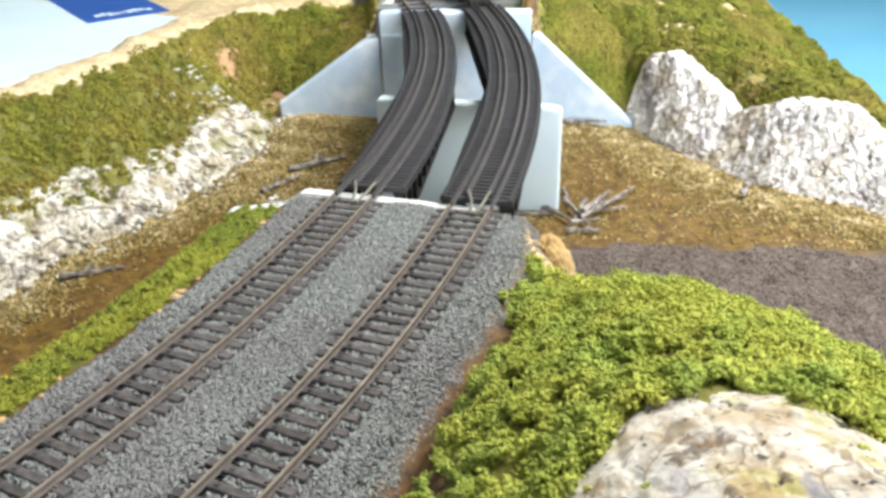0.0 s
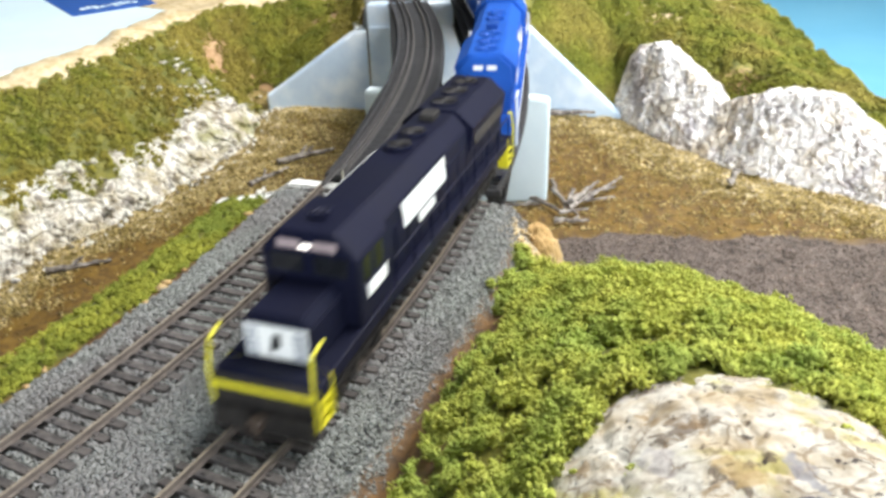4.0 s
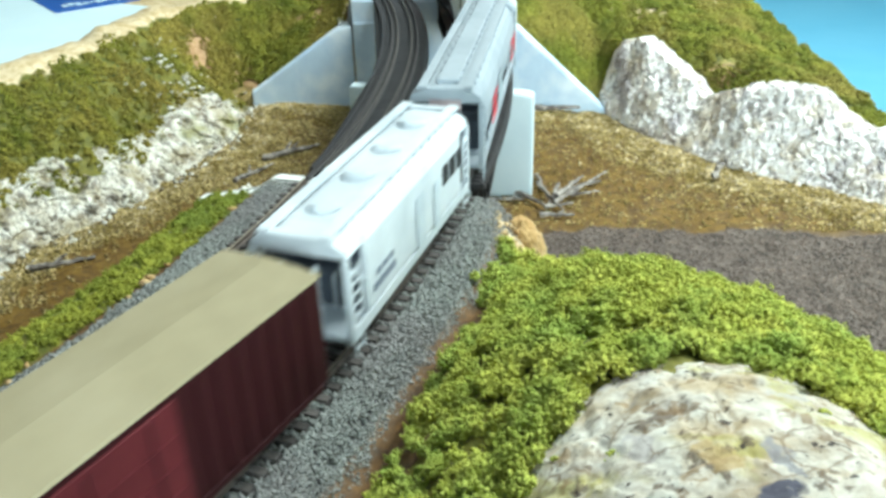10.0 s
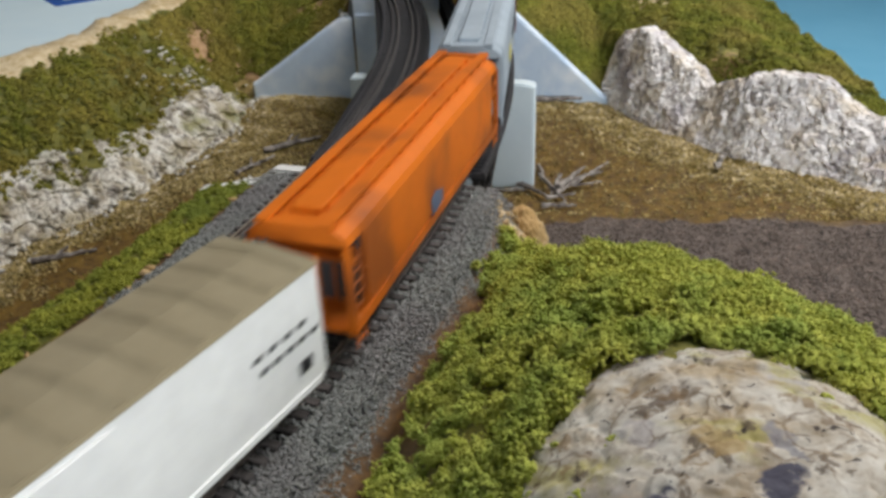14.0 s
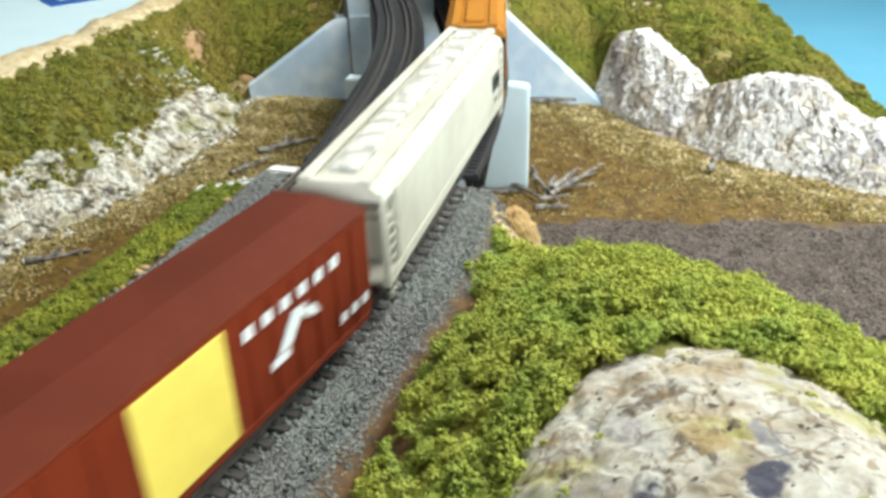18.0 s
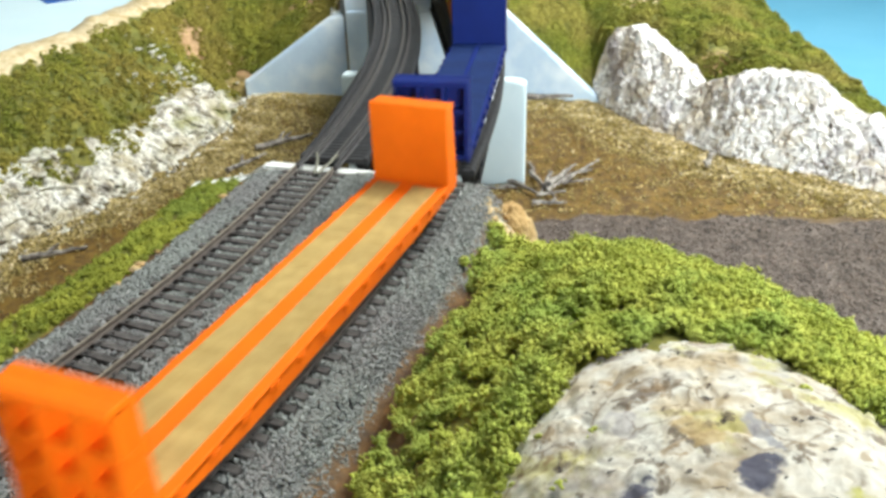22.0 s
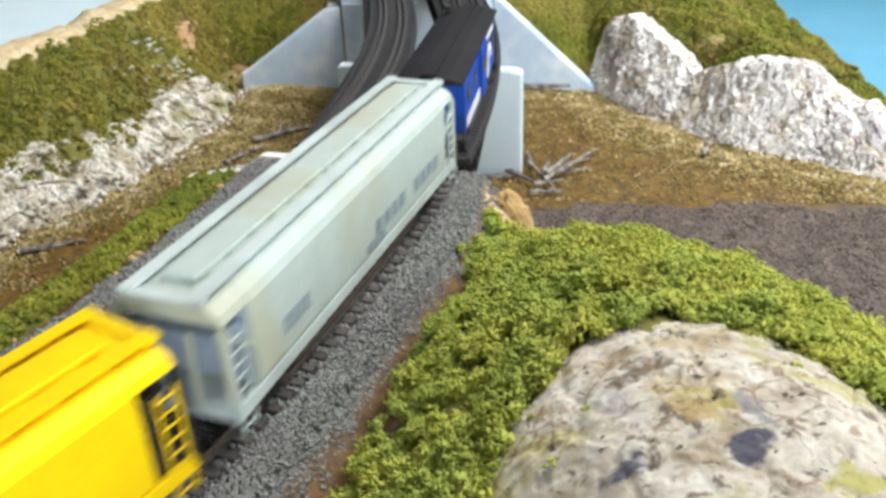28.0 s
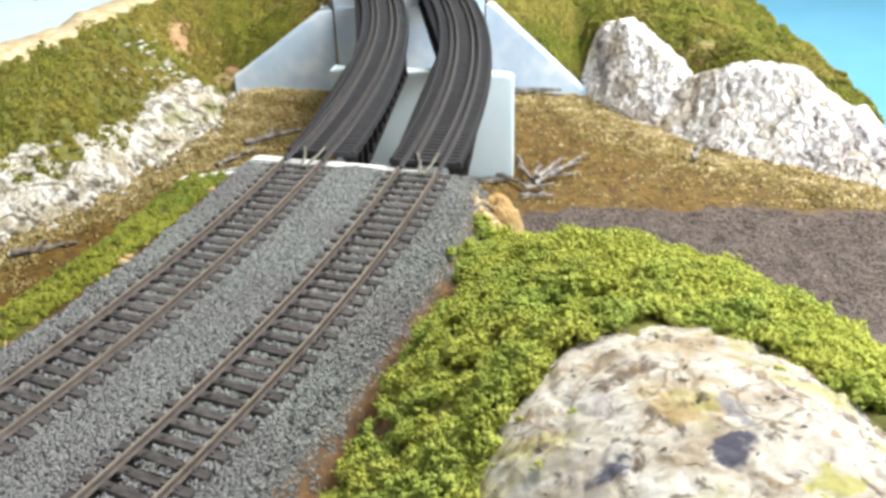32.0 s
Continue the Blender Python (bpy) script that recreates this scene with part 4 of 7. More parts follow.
def left_keep(P):
    d = signed(P, L_BASE)
    n = nz(P, 28, 7.7)
    far = P[:, 1] - wall_line(P[:, 0]) - 0.011
    return ((d > 0.020 + 0.010 * n) | ((far > 0) & (P[:, 0] < -0.055))) & (d < 0.096 + 0.010 * nz(P, 20, 4.0)) & (n > -0.55) & (P[:, 1] < 1.0) & (rng.uniform(0, 1, len(P)) > np.maximum(0.75 * rubble(P), 1.3 * bare(P)))


C = scatter(20000, -0.56, -0.05, 0.36, 1.0, left_keep)
C = np.concatenate([C, scatter(7000, -0.25, -0.05, 0.74, 0.95, left_keep)])
P, up = clustered(C, 12, 0.0034, 0.9, 6)
clumps("hill_turf", np.column_stack([P, height(P) + up]), rng.uniform(0.0006, 0.0015, len(P)), M_FOAM2, "olive green scattered turf on the hillside", jag=0.5, base=TETRA)


def right_keep(P):
    d = signed(P, R_BASE)
    n = nz(P, 28, 3.7)
    far = P[:, 1] - wall_line(P[:, 0]) - 0.011
    return ((d > 0.027 + 0.010 * n) | ((far > 0) & (P[:, 0] > 0.098))) & (n > -0.5) & (P[:, 0] < 0.359)


C = scatter(15500, 0.09, 0.345, 0.50, 1.12, right_keep)
C = np.concatenate([C, scatter(5000, 0.09, 0.20, 0.72, 0.95, right_keep), scatter(9000, 0.285, 0.359, 0.42, 1.12, right_keep)])
P, up = clustered(C, 12, 0.0032, 0.9, 7)
clumps("hill_turf", np.column_stack([P, height(P) + up]), rng.uniform(0.0006, 0.0014, len(P)), M_FOAM3, "dark olive scattered turf on the far bank", jag=0.5, base=TETRA)


def berm_keep(P):
    r = np.hypot(P[:, 0] - CX, P[:, 1] - CY) - R1
    th = np.arctan2(P[:, 1] - CY, P[:, 0] - CX)
    n = nz(P, 60, 5.5)
    return (r < -0.091 + 0.003 * n) & (r > -0.122 + 0.006 * n) & (th < TH_NEAR + 0.006 + 0.02 * n) & (th > -0.62)


C = scatter(14000, -0.30, -0.04, 0.05, 0.40, berm_keep)
sprigs("verge_turf", np.column_stack([C, height(C) + 0.0004]), rng.uniform(0.0010, 0.0022, len(C)), 34, 0.00050, M_VERGE, "green foam turf along the edge of the ballast", 8)


# bits of turf on the boulder
C = np.stack([RX + RA * rng.uniform(-1, 1, 160), RY + RB * rng.uniform(-0.6, 1, 160)], 1)
q = np.hypot((C[:, 0] - RX) / RA, (C[:, 1] - RY) / RB)
C = C[(q > 0.6) & (q < 0.97)][:20]
P, up = clustered(C, 9, 0.0016, 0.8, 12)
q = np.hypot((P[:, 0] - RX) / RA, (P[:, 1] - RY) / RB)
clumps("boulder_turf", np.column_stack([P, mound(P) + 0.0068 * np.clip(1 - q ** 4, 0, 1) - 0.0004 + up * 0.5]), rng.uniform(0.0003, 0.0008, len(P)), M_FOAM, "specks of green turf on the boulder", jag=0.5, base=OCTA)


# ---- ballast and gravel ----
def ballast_keep(P):
    r = np.hypot(P[:, 0] - CX, P[:, 1] - CY) - R1
    th = np.arctan2(P[:, 1] - CY, P[:, 0] - CX)
    n = nz(P, 170, 6.5, 2)
    ok = (r > -0.0875 + 0.003 * n) & (th < TH_NEAR - 0.001) & (th > -0.60)
    ok &= rng.uniform(0, 1, len(P)) < np.exp(-np.clip(r - 0.0305 - 0.004 * n, 0, None) / 0.0025)
    return ok


P = scatter(330000, -0.24, 0.06, 0.06, 0.40, ballast_keep)
r = np.hypot(P[:, 0] - CX, P[:, 1] - CY) - R1
gap1, gap2 = np.abs(r), np.abs(r + SPACING)
inside = (np.minimum(gap1, gap2) < 0.0155)
th = np.arctan2(P[:, 1] - CY, P[:, 0] - CX)
crib = np.abs(((S_NEAR - 0.004 - th * R1) / TIE_PITCH + 0.5) % 1 - 0.5) * TIE_PITCH
keep = ~inside | ((crib > 0.0019) & (np.minimum(np.abs(gap1 - GAUGE / 2), np.abs(gap2 - GAUGE / 2)) > 0.0016) & (rng.uniform(0, 1, len(P)) < 0.85))
P, r, inside = P[keep], r[keep], inside[keep]
hump = np.where(inside, -0.0034, -0.0036 + 0.0016 * np.exp(-((r + SPACING / 2) / 0.010) ** 2))
side = np.clip(r - 0.026, 0, None) * 0.9
z = hump - side - 0.0030 * sstep(0.021, 0.030, r) + rng.uniform(-0.0004, 0.0004, len(P)) + np.where(r < -0.075, (r + 0.075) * 0.25, 0)
clumps("ballast", np.column_stack([P, z]), rng.uniform(0.00026, 0.00062, len(P)), M_BALLAST, "loose grey crushed stone ballast between the tracks", jag=0.45, flat=0.85, base=TETRA)


def gravel_keep(P):
    dl, dr = -signed(P, L_BASE), -signed(P, R_BASE)
    d = np.minimum(np.where(P[:, 0] < 0, dl, 9), np.where(P[:, 0] > 0, dr, 9))
    n = nz(P, 35, 2.9)
    return (d > -0.004) & (rng.uniform(0, 1, len(P)) < np.clip(1.15 - d / (np.where(P[:, 0] > 0.05, 0.062, np.where(P[:, 1] > 0.58, 0.095, 0.036)) + 0.02 * n), np.where(P[:, 0] > 0.05, 0.10, 0.03), 1)) & (P[:, 1] < 0.80) & (P[:, 1] > np.where(P[:, 0] > 0.04, 0.503 - 0.15 * np.clip(P[:, 0] - 0.13, 0, None) + 0.16 * np.clip(P[:, 0] - 0.13, None, 0), 0)) & (mound(P) < RIVER) & (embank(P) < RIVER)


M_GRAVEL = mat("river_gravel", (0.22, 0.16, 0.038), (0.48, 0.375, 0.17), 60, 0.8, island=0.5)
P = scatter(320000, -0.45, 0.42, 0.30, 0.80, gravel_keep)[:95000]
z = height(P) + 0.0004
clumps("river_gravel", np.column_stack([P, z]), rng.uniform(0.0004, 0.0013, len(P)), M_GRAVEL, "pale brown gravel along the river banks", jag=0.45, flat=0.6, base=TETRA)
M_PEBBLE = mat("dark_gravel", (0.085, 0.066, 0.056), (0.24, 0.187, 0.158), 60, 0.55, island=0.5)


def stone_keep(P):
    return (weights(P, height(P))["w_stone"] > 0.55) & (mound(P) < RIVER)


P = scatter(22000, 0.04, 0.40, 0.34, 0.53, stone_keep)[:12000]
clumps("river_stones", np.column_stack([P, height(P) + 0.0003]), rng.uniform(0.0006, 0.0013, len(P)), M_PEBBLE, "fine brown-grey stones of the dry river bed", jag=0.35, flat=0.5, base=OCTA)
# larger pale pebbles washed up below the rocks
M_PALE = mat("pale_pebbles", (0.34, 0.25, 0.11), (0.66, 0.55, 0.36), 60, 0.8, island=0.45)


def pebble_keep(P):
    d = np.minimum(np.where(P[:, 0] < 0, -signed(P, L_BASE), 9), np.where(P[:, 0] > 0, -signed(P, R_BASE), 9))
    reach = np.where(P[:, 0] > 0.05, 0.050, 0.030) + 0.016 * nz(P, 28, 5.1)
    return (d > -0.003) & (rng.uniform(0, 1, len(P)) < np.clip(1.1 - d / reach, 0.02, 1)) & gravel_keep(P)


P = scatter(42000, -0.45, 0.42, 0.30, 0.80, pebble_keep)[:7000]
clumps("bank_pebbles", np.column_stack([P, height(P) + 0.0007]), rng.uniform(0.0008, 0.0019, len(P)), M_PALE, "pale tan pebbles washed up below the rocks", jag=0.4, flat=0.6, base=OCTA)
# plaster crumbling along the edge of the far abutment
u = rng.uniform(0, 1, 70)
P = np.column_stack([-0.062 + 0.020 * u, 0.783 + 0.030 * u, -0.030 + 0.026 * u]) + rng.normal(0, 0.0012, (70, 3))
clumps("plaster_edge", P, rng.uniform(0.0014, 0.0042, 70), M_WHITE, "white plaster crumbling along the edge of the abutment", jag=0.5, flat=0.8, category="plaster", base=OCTA)
u = rng.uniform(0, 1, 60)
P = np.column_stack([-0.162 + 0.024 * u, 0.722 + 0.030 * u]) + rng.normal(0, 0.003, (60, 2))
clumps("plaster_flakes", np.column_stack([P, height(P) + 0.0008]), rng.uniform(0.0014, 0.0040, 60), M_ROCK_L, "broken plaster flakes between the rocks and the wing wall", jag=0.5, flat=0.5, category="plaster", base=OCTA)
# stones lodged along the left rock face
Pl, Nl, _ = resample(L_BASE, CUM_L[1], CUM_L[7] - 0.01, 0.0012)
idx = rng.integers(0, len(Pl), 120)
inn = rng.uniform(-0.006, 0.010, 120)
P = Pl[idx] + Nl[idx] * inn[:, None]
z = RIVER + 0.036 * np.clip((inn + 0.002) / 0.034, 0, 1) ** 1.1 + 0.0005
clumps("bank_stones", np.column_stack([P - Nl[idx] * 0.004, z]), rng.uniform(0.0014, 0.0036, 120), M_ROCK_L, "broken white plaster stones piled on the bank", jag=0.55, flat=0.8, base=OCTA)
P = np.stack([rng.uniform(-0.24, -0.11, 1700), rng.uniform(0.62, 0.78, 1700)], 1)
P = P[(rng.uniform(0, 1, len(P)) < rubble(P)) & (signed(P, L_BASE) > 0.012)]
clumps("slope_rubble", np.column_stack([P, height(P) + 0.0006]), rng.uniform(0.0012, 0.0042, len(P)), M_ROCK_L, "loose white stones scattered in the turf of the slope", jag=0.5, flat=0.45, base=OCTA, category="rubble")
# tan stones along the inner edge of the ballast
th = rng.uniform(-0.60, TH_NEAR - 0.01, 18)
rr = R1 - 0.0885 + rng.normal(0, 0.0012, 18)
P = np.stack([CX + rr * np.cos(th), CY + rr * np.sin(th)], 1)
clumps("edge_stones", np.column_stack([P, height(P) + 0.001]), rng.uniform(0.0008, 0.0022, 18), M_SAND, "small tan stones along the edge of the ballast", jag=0.4, flat=0.7, category="stones")
# tan boulder at the corner of the embankment
def corner_boulder():
    bm = bmesh.new()
    bmesh.ops.create_icosphere(bm, subdivisions=5, radius=1)
    for v in bm.verts:
        r1, e1 = facets(v.co * 1.7 + Vector((4, 2, 1)), 1.0)
        k = 1 + 0.08 * r1 + 0.05 * noise.fractal(v.co * 6, 0.6, 2.0, 4)
        v.co = Vector((v.co.x * 0.0105, v.co.y * 0.0150, v.co.z * 0.022)) * k
    ob = part("corner_boulder", bm, M_SAND, smooth=True)
    ob.matrix_basis = pose(0.0475, 0.3340, -0.0330, 0, 0, 12)
    tagged(ob, "tan sandy boulder at the corner of the embankment", "boulder")


corner_boulder()
q = rng.normal(0, 1, (260, 2))
P = np.array([0.0480, 0.336]) + q * np.array([0.009, 0.011])
clumps("sand_lumps", np.column_stack([P, height(P) + 0.0006]), rng.uniform(0.0006, 0.0016, 260), M_SAND, "loose tan sand and grit beside the boulder", jag=0.45, flat=0.5)
# pale stones where the verge meets the abutment
q = rng.uniform(-1, 1, (26, 2))
P = np.array([-0.120, 0.578]) + q * np.array([0.014, 0.012])
clumps("corner_stones", np.column_stack([P, height(P) + 0.001]), rng.uniform(0.0012, 0.0042, 26), M_ROCK_L, "pale broken stones at the foot of the verge", jag=0.5, flat=0.6, category="stones", base=OCTA)


# ---- driftwood ----
def tube(pts, radii, seg=8):
    """One closed bent tube through the points."""
    bm = bmesh.new()
    rings = []
    for i, p in enumerate(pts):
        d = (pts[min(i + 1, len(pts) - 1)] - pts[max(i - 1, 0)]).normalized()
        u = d.orthogonal().normalized()
        v = d.cross(u)
        rings.append([bm.verts.new(p + (u * math.cos(a) + v * math.sin(a)) * radii[i]) for a in (2 * math.pi * k / seg for k in range(seg))])
    for a, b in zip(rings[:-1], rings[1:]):
        for k in range(seg):
            bm.faces.new((a[k], a[(k + 1) % seg], b[(k + 1) % seg], b[k]))
    bm.faces.new(rings[0][::-1])
    bm.faces.new(rings[-1])
    return bm


def stick(p, q, r, label, forks=1, name="driftwood", seed=0):
    g = random.Random(seed)
    p, q = Vector(p), Vector(q)
    n = 9
    pts = [p.lerp(q, i / (n - 1)) + Vector((g.uniform(-1, 1), g.uniform(-1, 1), g.uniform(-0.5, 0.5))) * r * (0.35 if 0 < i < n - 1 else 0) for i in range(n)]
    ob = part(name, tube(pts, [r * (1 - 0.07 * i) * g.uniform(0.85, 1.1) for i in range(n)]), M_WOOD)
    for kf in range(forks):
        i = g.randint(2, n - 4)
        d = (q - p).normalized()
        o = Vector((-d.y, d.x, g.uniform(0.0, 0.5))) * g.choice((-1, 1))
        o.z = abs(o.z)
        e = pts[i] + (d * 0.8 + o * 0.7).normalized() * (q - p).length * 0.3
        part("twig", tube([pts[i], pts[i].lerp(e, 0.5) + Vector((0, 0, r * 0.3)), e], [r * 0.55, r * 0.4, r * 0.2]), M_WOOD, ob)
    return tagged(ob, label, "driftwood", group="driftwood in the river")


ZR = RIVER + 0.0025
HEAP = [((0.067, 0.560, 0.003), (0.091, 0.527, 0.002), 0.0024, 0), ((0.084, 0.518, 0.001), (0.107, 0.515, 0.001), 0.0021, 1), ((0.103, 0.560, 0.004), (0.092, 0.531, 0.002), 0.0017, 0),
        ((0.096, 0.534, 0.002), (0.142, 0.581, 0.003), 0.0022, 0), ((0.098, 0.540, 0.003), (0.124, 0.575, 0.003), 0.0026, 0), ((0.091, 0.586, 0.001), (0.093, 0.540, 0.003), 0.0016, 0),
        ((0.088, 0.526, 0.003), (0.109, 0.532, 0.002), 0.0016, 0), ((0.048, 0.548, 0.000), (0.077, 0.544, 0.001), 0.0015, 1), ((0.100, 0.551, 0.002), (0.136, 0.570, 0.001), 0.0018, 0),
        ((0.088, 0.560, 0.006), (0.100, 0.520, 0.003), 0.0015, 0), ((0.110, 0.548, 0.001), (0.132, 0.552, 0.001), 0.0013, 0)]
for i, (a, b_, r, f) in enumerate(HEAP):
    stick((a[0], a[1], ZR + a[2]), (b_[0], b_[1], ZR + b_[2]), r, "weathered grey driftwood branch in a tangled heap by the pier", f, seed=i + 3)
stick((-0.243, 0.474, ZR), (-0.206, 0.486, ZR), 0.0026, "weathered grey log lying on the bank", 1, seed=21)
stick((0.2190, 0.570, ZR + 0.001), (0.2330, 0.578, ZR + 0.013), 0.0030, "dark broken stump leaning on the rock face", 1, seed=22)
stick((0.110, 0.738, ZR + 0.001), (0.150, 0.728, ZR + 0.003), 0.0028, "grey branch lying under the wing wall", 1, seed=23)
stick((-0.122, 0.644, ZR), (-0.079, 0.670, ZR), 0.0030, "grey branch lying in the shallow river", 2, seed=24)
stick((-0.137, 0.600, ZR), (-0.112, 0.632, ZR), 0.0022, "thin grey branch lying in the shallow river", 2, seed=25)
stick((-0.130, 0.553, ZR), (-0.105, 0.560, ZR), 0.0020, "short pale branch beside the ballast", 1, seed=26)
stick((-0.18, 0.44, ZR), (-0.14, 0.475, ZR), 0.0014, "thin grey branch beside the turf verge", 1, seed=27)


# ---- the train: shared running gear ----
M_TRUCK = mat("truck_black", (0.012, 0.011, 0.011), (0.03, 0.026, 0.024), 300, 0.7)
M_WHEEL = mat("wheel_steel", (0.05, 0.042, 0.038), (0.12, 0.10, 0.09), 300, 0.45, 0.6)
M_COUPLER = mat("coupler_rust", (0.03, 0.022, 0.018), (0.06, 0.04, 0.03), 300, 0.6)
M_GLASS = mat("dark_window", (0.008, 0.009, 0.012), (0.012, 0.013, 0.016), 50, 0.12)
M_DECAL_W = mat("white_decal", (0.78, 0.80, 0.80), (0.86, 0.87, 0.87), 150, 0.6)
M_DECAL_K = mat("black_decal", (0.015, 0.015, 0.018), (0.03, 0.03, 0.033), 150, 0.6)
M_DECAL_R = mat("red_decal", (0.50, 0.02, 0.04), (0.60, 0.035, 0.055), 150, 0.6)
M_DECAL_Y = mat("yellow_decal", (0.72, 0.60, 0.02), (0.80, 0.68, 0.03), 150, 0.6)
M_DECAL_B = mat("blue_grey_decal", (0.10, 0.13, 0.20), (0.14, 0.17, 0.25), 150, 0.6)
M_DECAL_DIM = mat("dim_decal", (0.30, 0.24, 0.25), (0.38, 0.30, 0.31), 150, 0.6)
M_YELLOW = mat("yellow_rail", (0.60, 0.55, 0.02), (0.70, 0.63, 0.03), 200, 0.5)
M_LAMP = bpy.data.materials.new("headlight_glow")
M_LAMP.use_nodes = True
M_LAMP.node_tree.nodes["Principled BSDF"].inputs["Emission Color"].default_value = (1.0, 0.93, 0.85, 1)
M_LAMP.node_tree.nodes["Principled BSDF"].inputs["Emission Strength"].default_value = 2.5


def paint(name, c, dirt=None, amt=0.5, rough=0.55, s3=26.0, c2=None, spec=0.2):
    return mat(name, c, c2 or [v * 1.10 for v in c], 120, rough, c3=dirt or [v * 0.62 for v in c], s3=s3, amt3=amt, bump=0.08, bscale=500, spec=spec)


GEAR = {}


def shared(key, build):
    """Mesh data made once for alike running gear."""
    if key not in GEAR:
        bm = bmesh.new()
        m = build(bm)
        bmesh.ops.recalc_face_normals(bm, faces=bm.faces)
        me = bpy.data.meshes.new(key)
        bm.to_mesh(me)
        bm.free()
        me.materials.append(m)
        GEAR[key] = me
    return GEAR[key]


def wheelset(bm, r=0.0047):
    for sy in (-1, 1):
        cyl(bm, (0, sy * 0.0070, r), (0, sy * 0.0098, r), r, 20)
        cyl(bm, (0, sy * 0.0066, r), (0, sy * 0.0072, r), r + 0.0005, 20)
    cyl(bm, (0, -0.0105, r), (0, 0.0105, r), 0.0011, 8)
    return M_WHEEL


def truck(parent, x, axles, pitch, r=0.0047):
    def frame_mesh(bm):
        half = pitch * (axles - 1) / 2
        for sy in (-1, 1):
            y = sy * 0.0118
            box(bm, -half - 0.0035, half + 0.0035, y - 0.0009, y + 0.0009, r - 0.0006, r + 0.0016, 0.0003)
            for i in range(axles):
                u = -half + i * pitch
                box(bm, u - 0.0019, u + 0.0019, y - 0.0013, y + 0.0013, r - 0.0019, r + 0.0018, 0.0003)
            for i in range(axles - 1):
                u = -half + (i + 0.5) * pitch
                box(bm, u - 0.0036, u + 0.0036, y - 0.0012, y + 0.0012, r - 0.0034, r - 0.0006, 0.0004)
                for k in (-0.0018, 0, 0.0018):
                    cyl(bm, (u + k, y + sy * 0.0009, r - 0.0028), (u + k, y + sy * 0.0009, r + 0.0014), 0.0007, 7)
        box(bm, -0.0028, 0.0028, -0.0118, 0.0118, r + 0.0002, r + 0.0030, 0.0003)
        cyl(bm, (0, 0, r + 0.0028), (0, 0, 0.0098), 0.0040, 10)
        return M_TRUCK
    t = piece("truck", shared("truck_%d_%d" % (axles, pitch * 1e5), frame_mesh), parent, pose(x, 0, 0))
    half = pitch * (axles - 1) / 2
    for i in range(axles):
        piece("wheelset", shared("wheelset_%d" % (r * 1e5), lambda bm: wheelset(bm, r)), t, pose(-half + i * pitch, 0, 0))
    return t


def coupler_mesh(bm):
    box(bm, -0.004, 0.0035, -0.0012, 0.0012, 0.0072, 0.0092, 0.0003)
    box(bm, 0.0030, 0.0064, -0.0020, 0.0020, 0.0066, 0.0098, 0.0006)
    box(bm, 0.0054, 0.0076, 0.0004, 0.0022, 0.0068, 0.0096, 0.0004)
    box(bm, 0.0046, 0.0050, -0.0006, 0.0000, 0.0010, 0.0068)
    return M_COUPLER


def couplers(parent, L):
    piece("coupler", shared("coupler", coupler_mesh), parent, pose(L / 2 - 0.001, 0, 0))
    piece("coupler", shared("coupler", coupler_mesh), parent, pose(-L / 2 + 0.001, 0, 0, 0, 0, 180))


SINGLE = {"letters": "letter_bar", "small_marks": "small_mark", "red_lines": "red_line", "dark_marks": "dark_mark", "white_marks": "white_mark", "side_stripes": "side_stripe"}


def quads(name, parent, polys, y, material, label=""):
    """Flat marks on a side: polygons of (x, z) at y, 0.2 mm thick on the outside."""
    if name in SINGLE and len(polys) > 1:
        for poly in polys:
            quads(SINGLE[name], parent, [poly], y, material, label)
        return
    bm = bmesh.new()
    sg = 1 if y > 0 else -1
    for poly in polys:
        a = [bm.verts.new((x, y, z)) for x, z in poly]
        b = [bm.verts.new((x, y + sg * 0.0002, z)) for x, z in poly]
        n = len(poly)
        bm.faces.new(a)
        bm.faces.new(b)
        for i in range(n):
            bm.faces.new((a[i], a[(i + 1) % n], b[(i + 1) % n], b[i]))
    bmesh.ops.remove_doubles(bm, verts=list(bm.verts), dist=0.00002)
    return part(name, bm, material, parent, label)


def rect(x0, x1, z0, z1, slant=0.0):
    return [(x0, z0), (x1, z0), (x1 + slant, z1), (x0 + slant, z1)]


def bars(x0, n, w, gap, z0, z1, seed=1, skip=0.0):
    """A row of plain bars that stand for letters."""
    g = random.Random(seed)
    out = []
    for i in range(n):
        if g.random() < skip:
            continue
        x = x0 - i * (w + gap)
        out.append(rect(x - w, x, z0, z1))
    return out


def ladder(parent, x, y, z0, z1, material, n=6, w=0.0065, along='x', label=""):
    bm = bmesh.new()
    for s in (-1, 1):
        if along == 'x':
            box(bm, x + s * w / 2 - 0.0003, x + s * w / 2 + 0.0003, y - 0.0003, y + 0.0003, z0, z1)
        else:
            box(bm, x - 0.0003, x + 0.0003, y + s * w / 2 - 0.0003, y + s * w / 2 + 0.0003, z0, z1)
    for i in range(n):
        z = z0 + (z1 - z0) * (i + 0.5) / n
        if along == 'x':
            cyl(bm, (x - w / 2, y, z), (x + w / 2, y, z), 0.0003, 5)
        else:
            cyl(bm, (x, y - w / 2, z), (x, y + w / 2, z), 0.0003, 5)
    return part("ladder", bm, material, parent, label)


def rod(parent, pts, r, material, name="handrail", label=""):
    bm = bmesh.new()
    for a, b in zip(pts[:-1], pts[1:]):
        cyl(bm, a, b, r, 6)
    return part(name, bm, material, parent, label)


CARS = []


def car_base(name, label, L, category="rail car"):
    car = new(name, None)
    tagged(car, label, category, group="train")
    CARS.append((car, L))
    return car


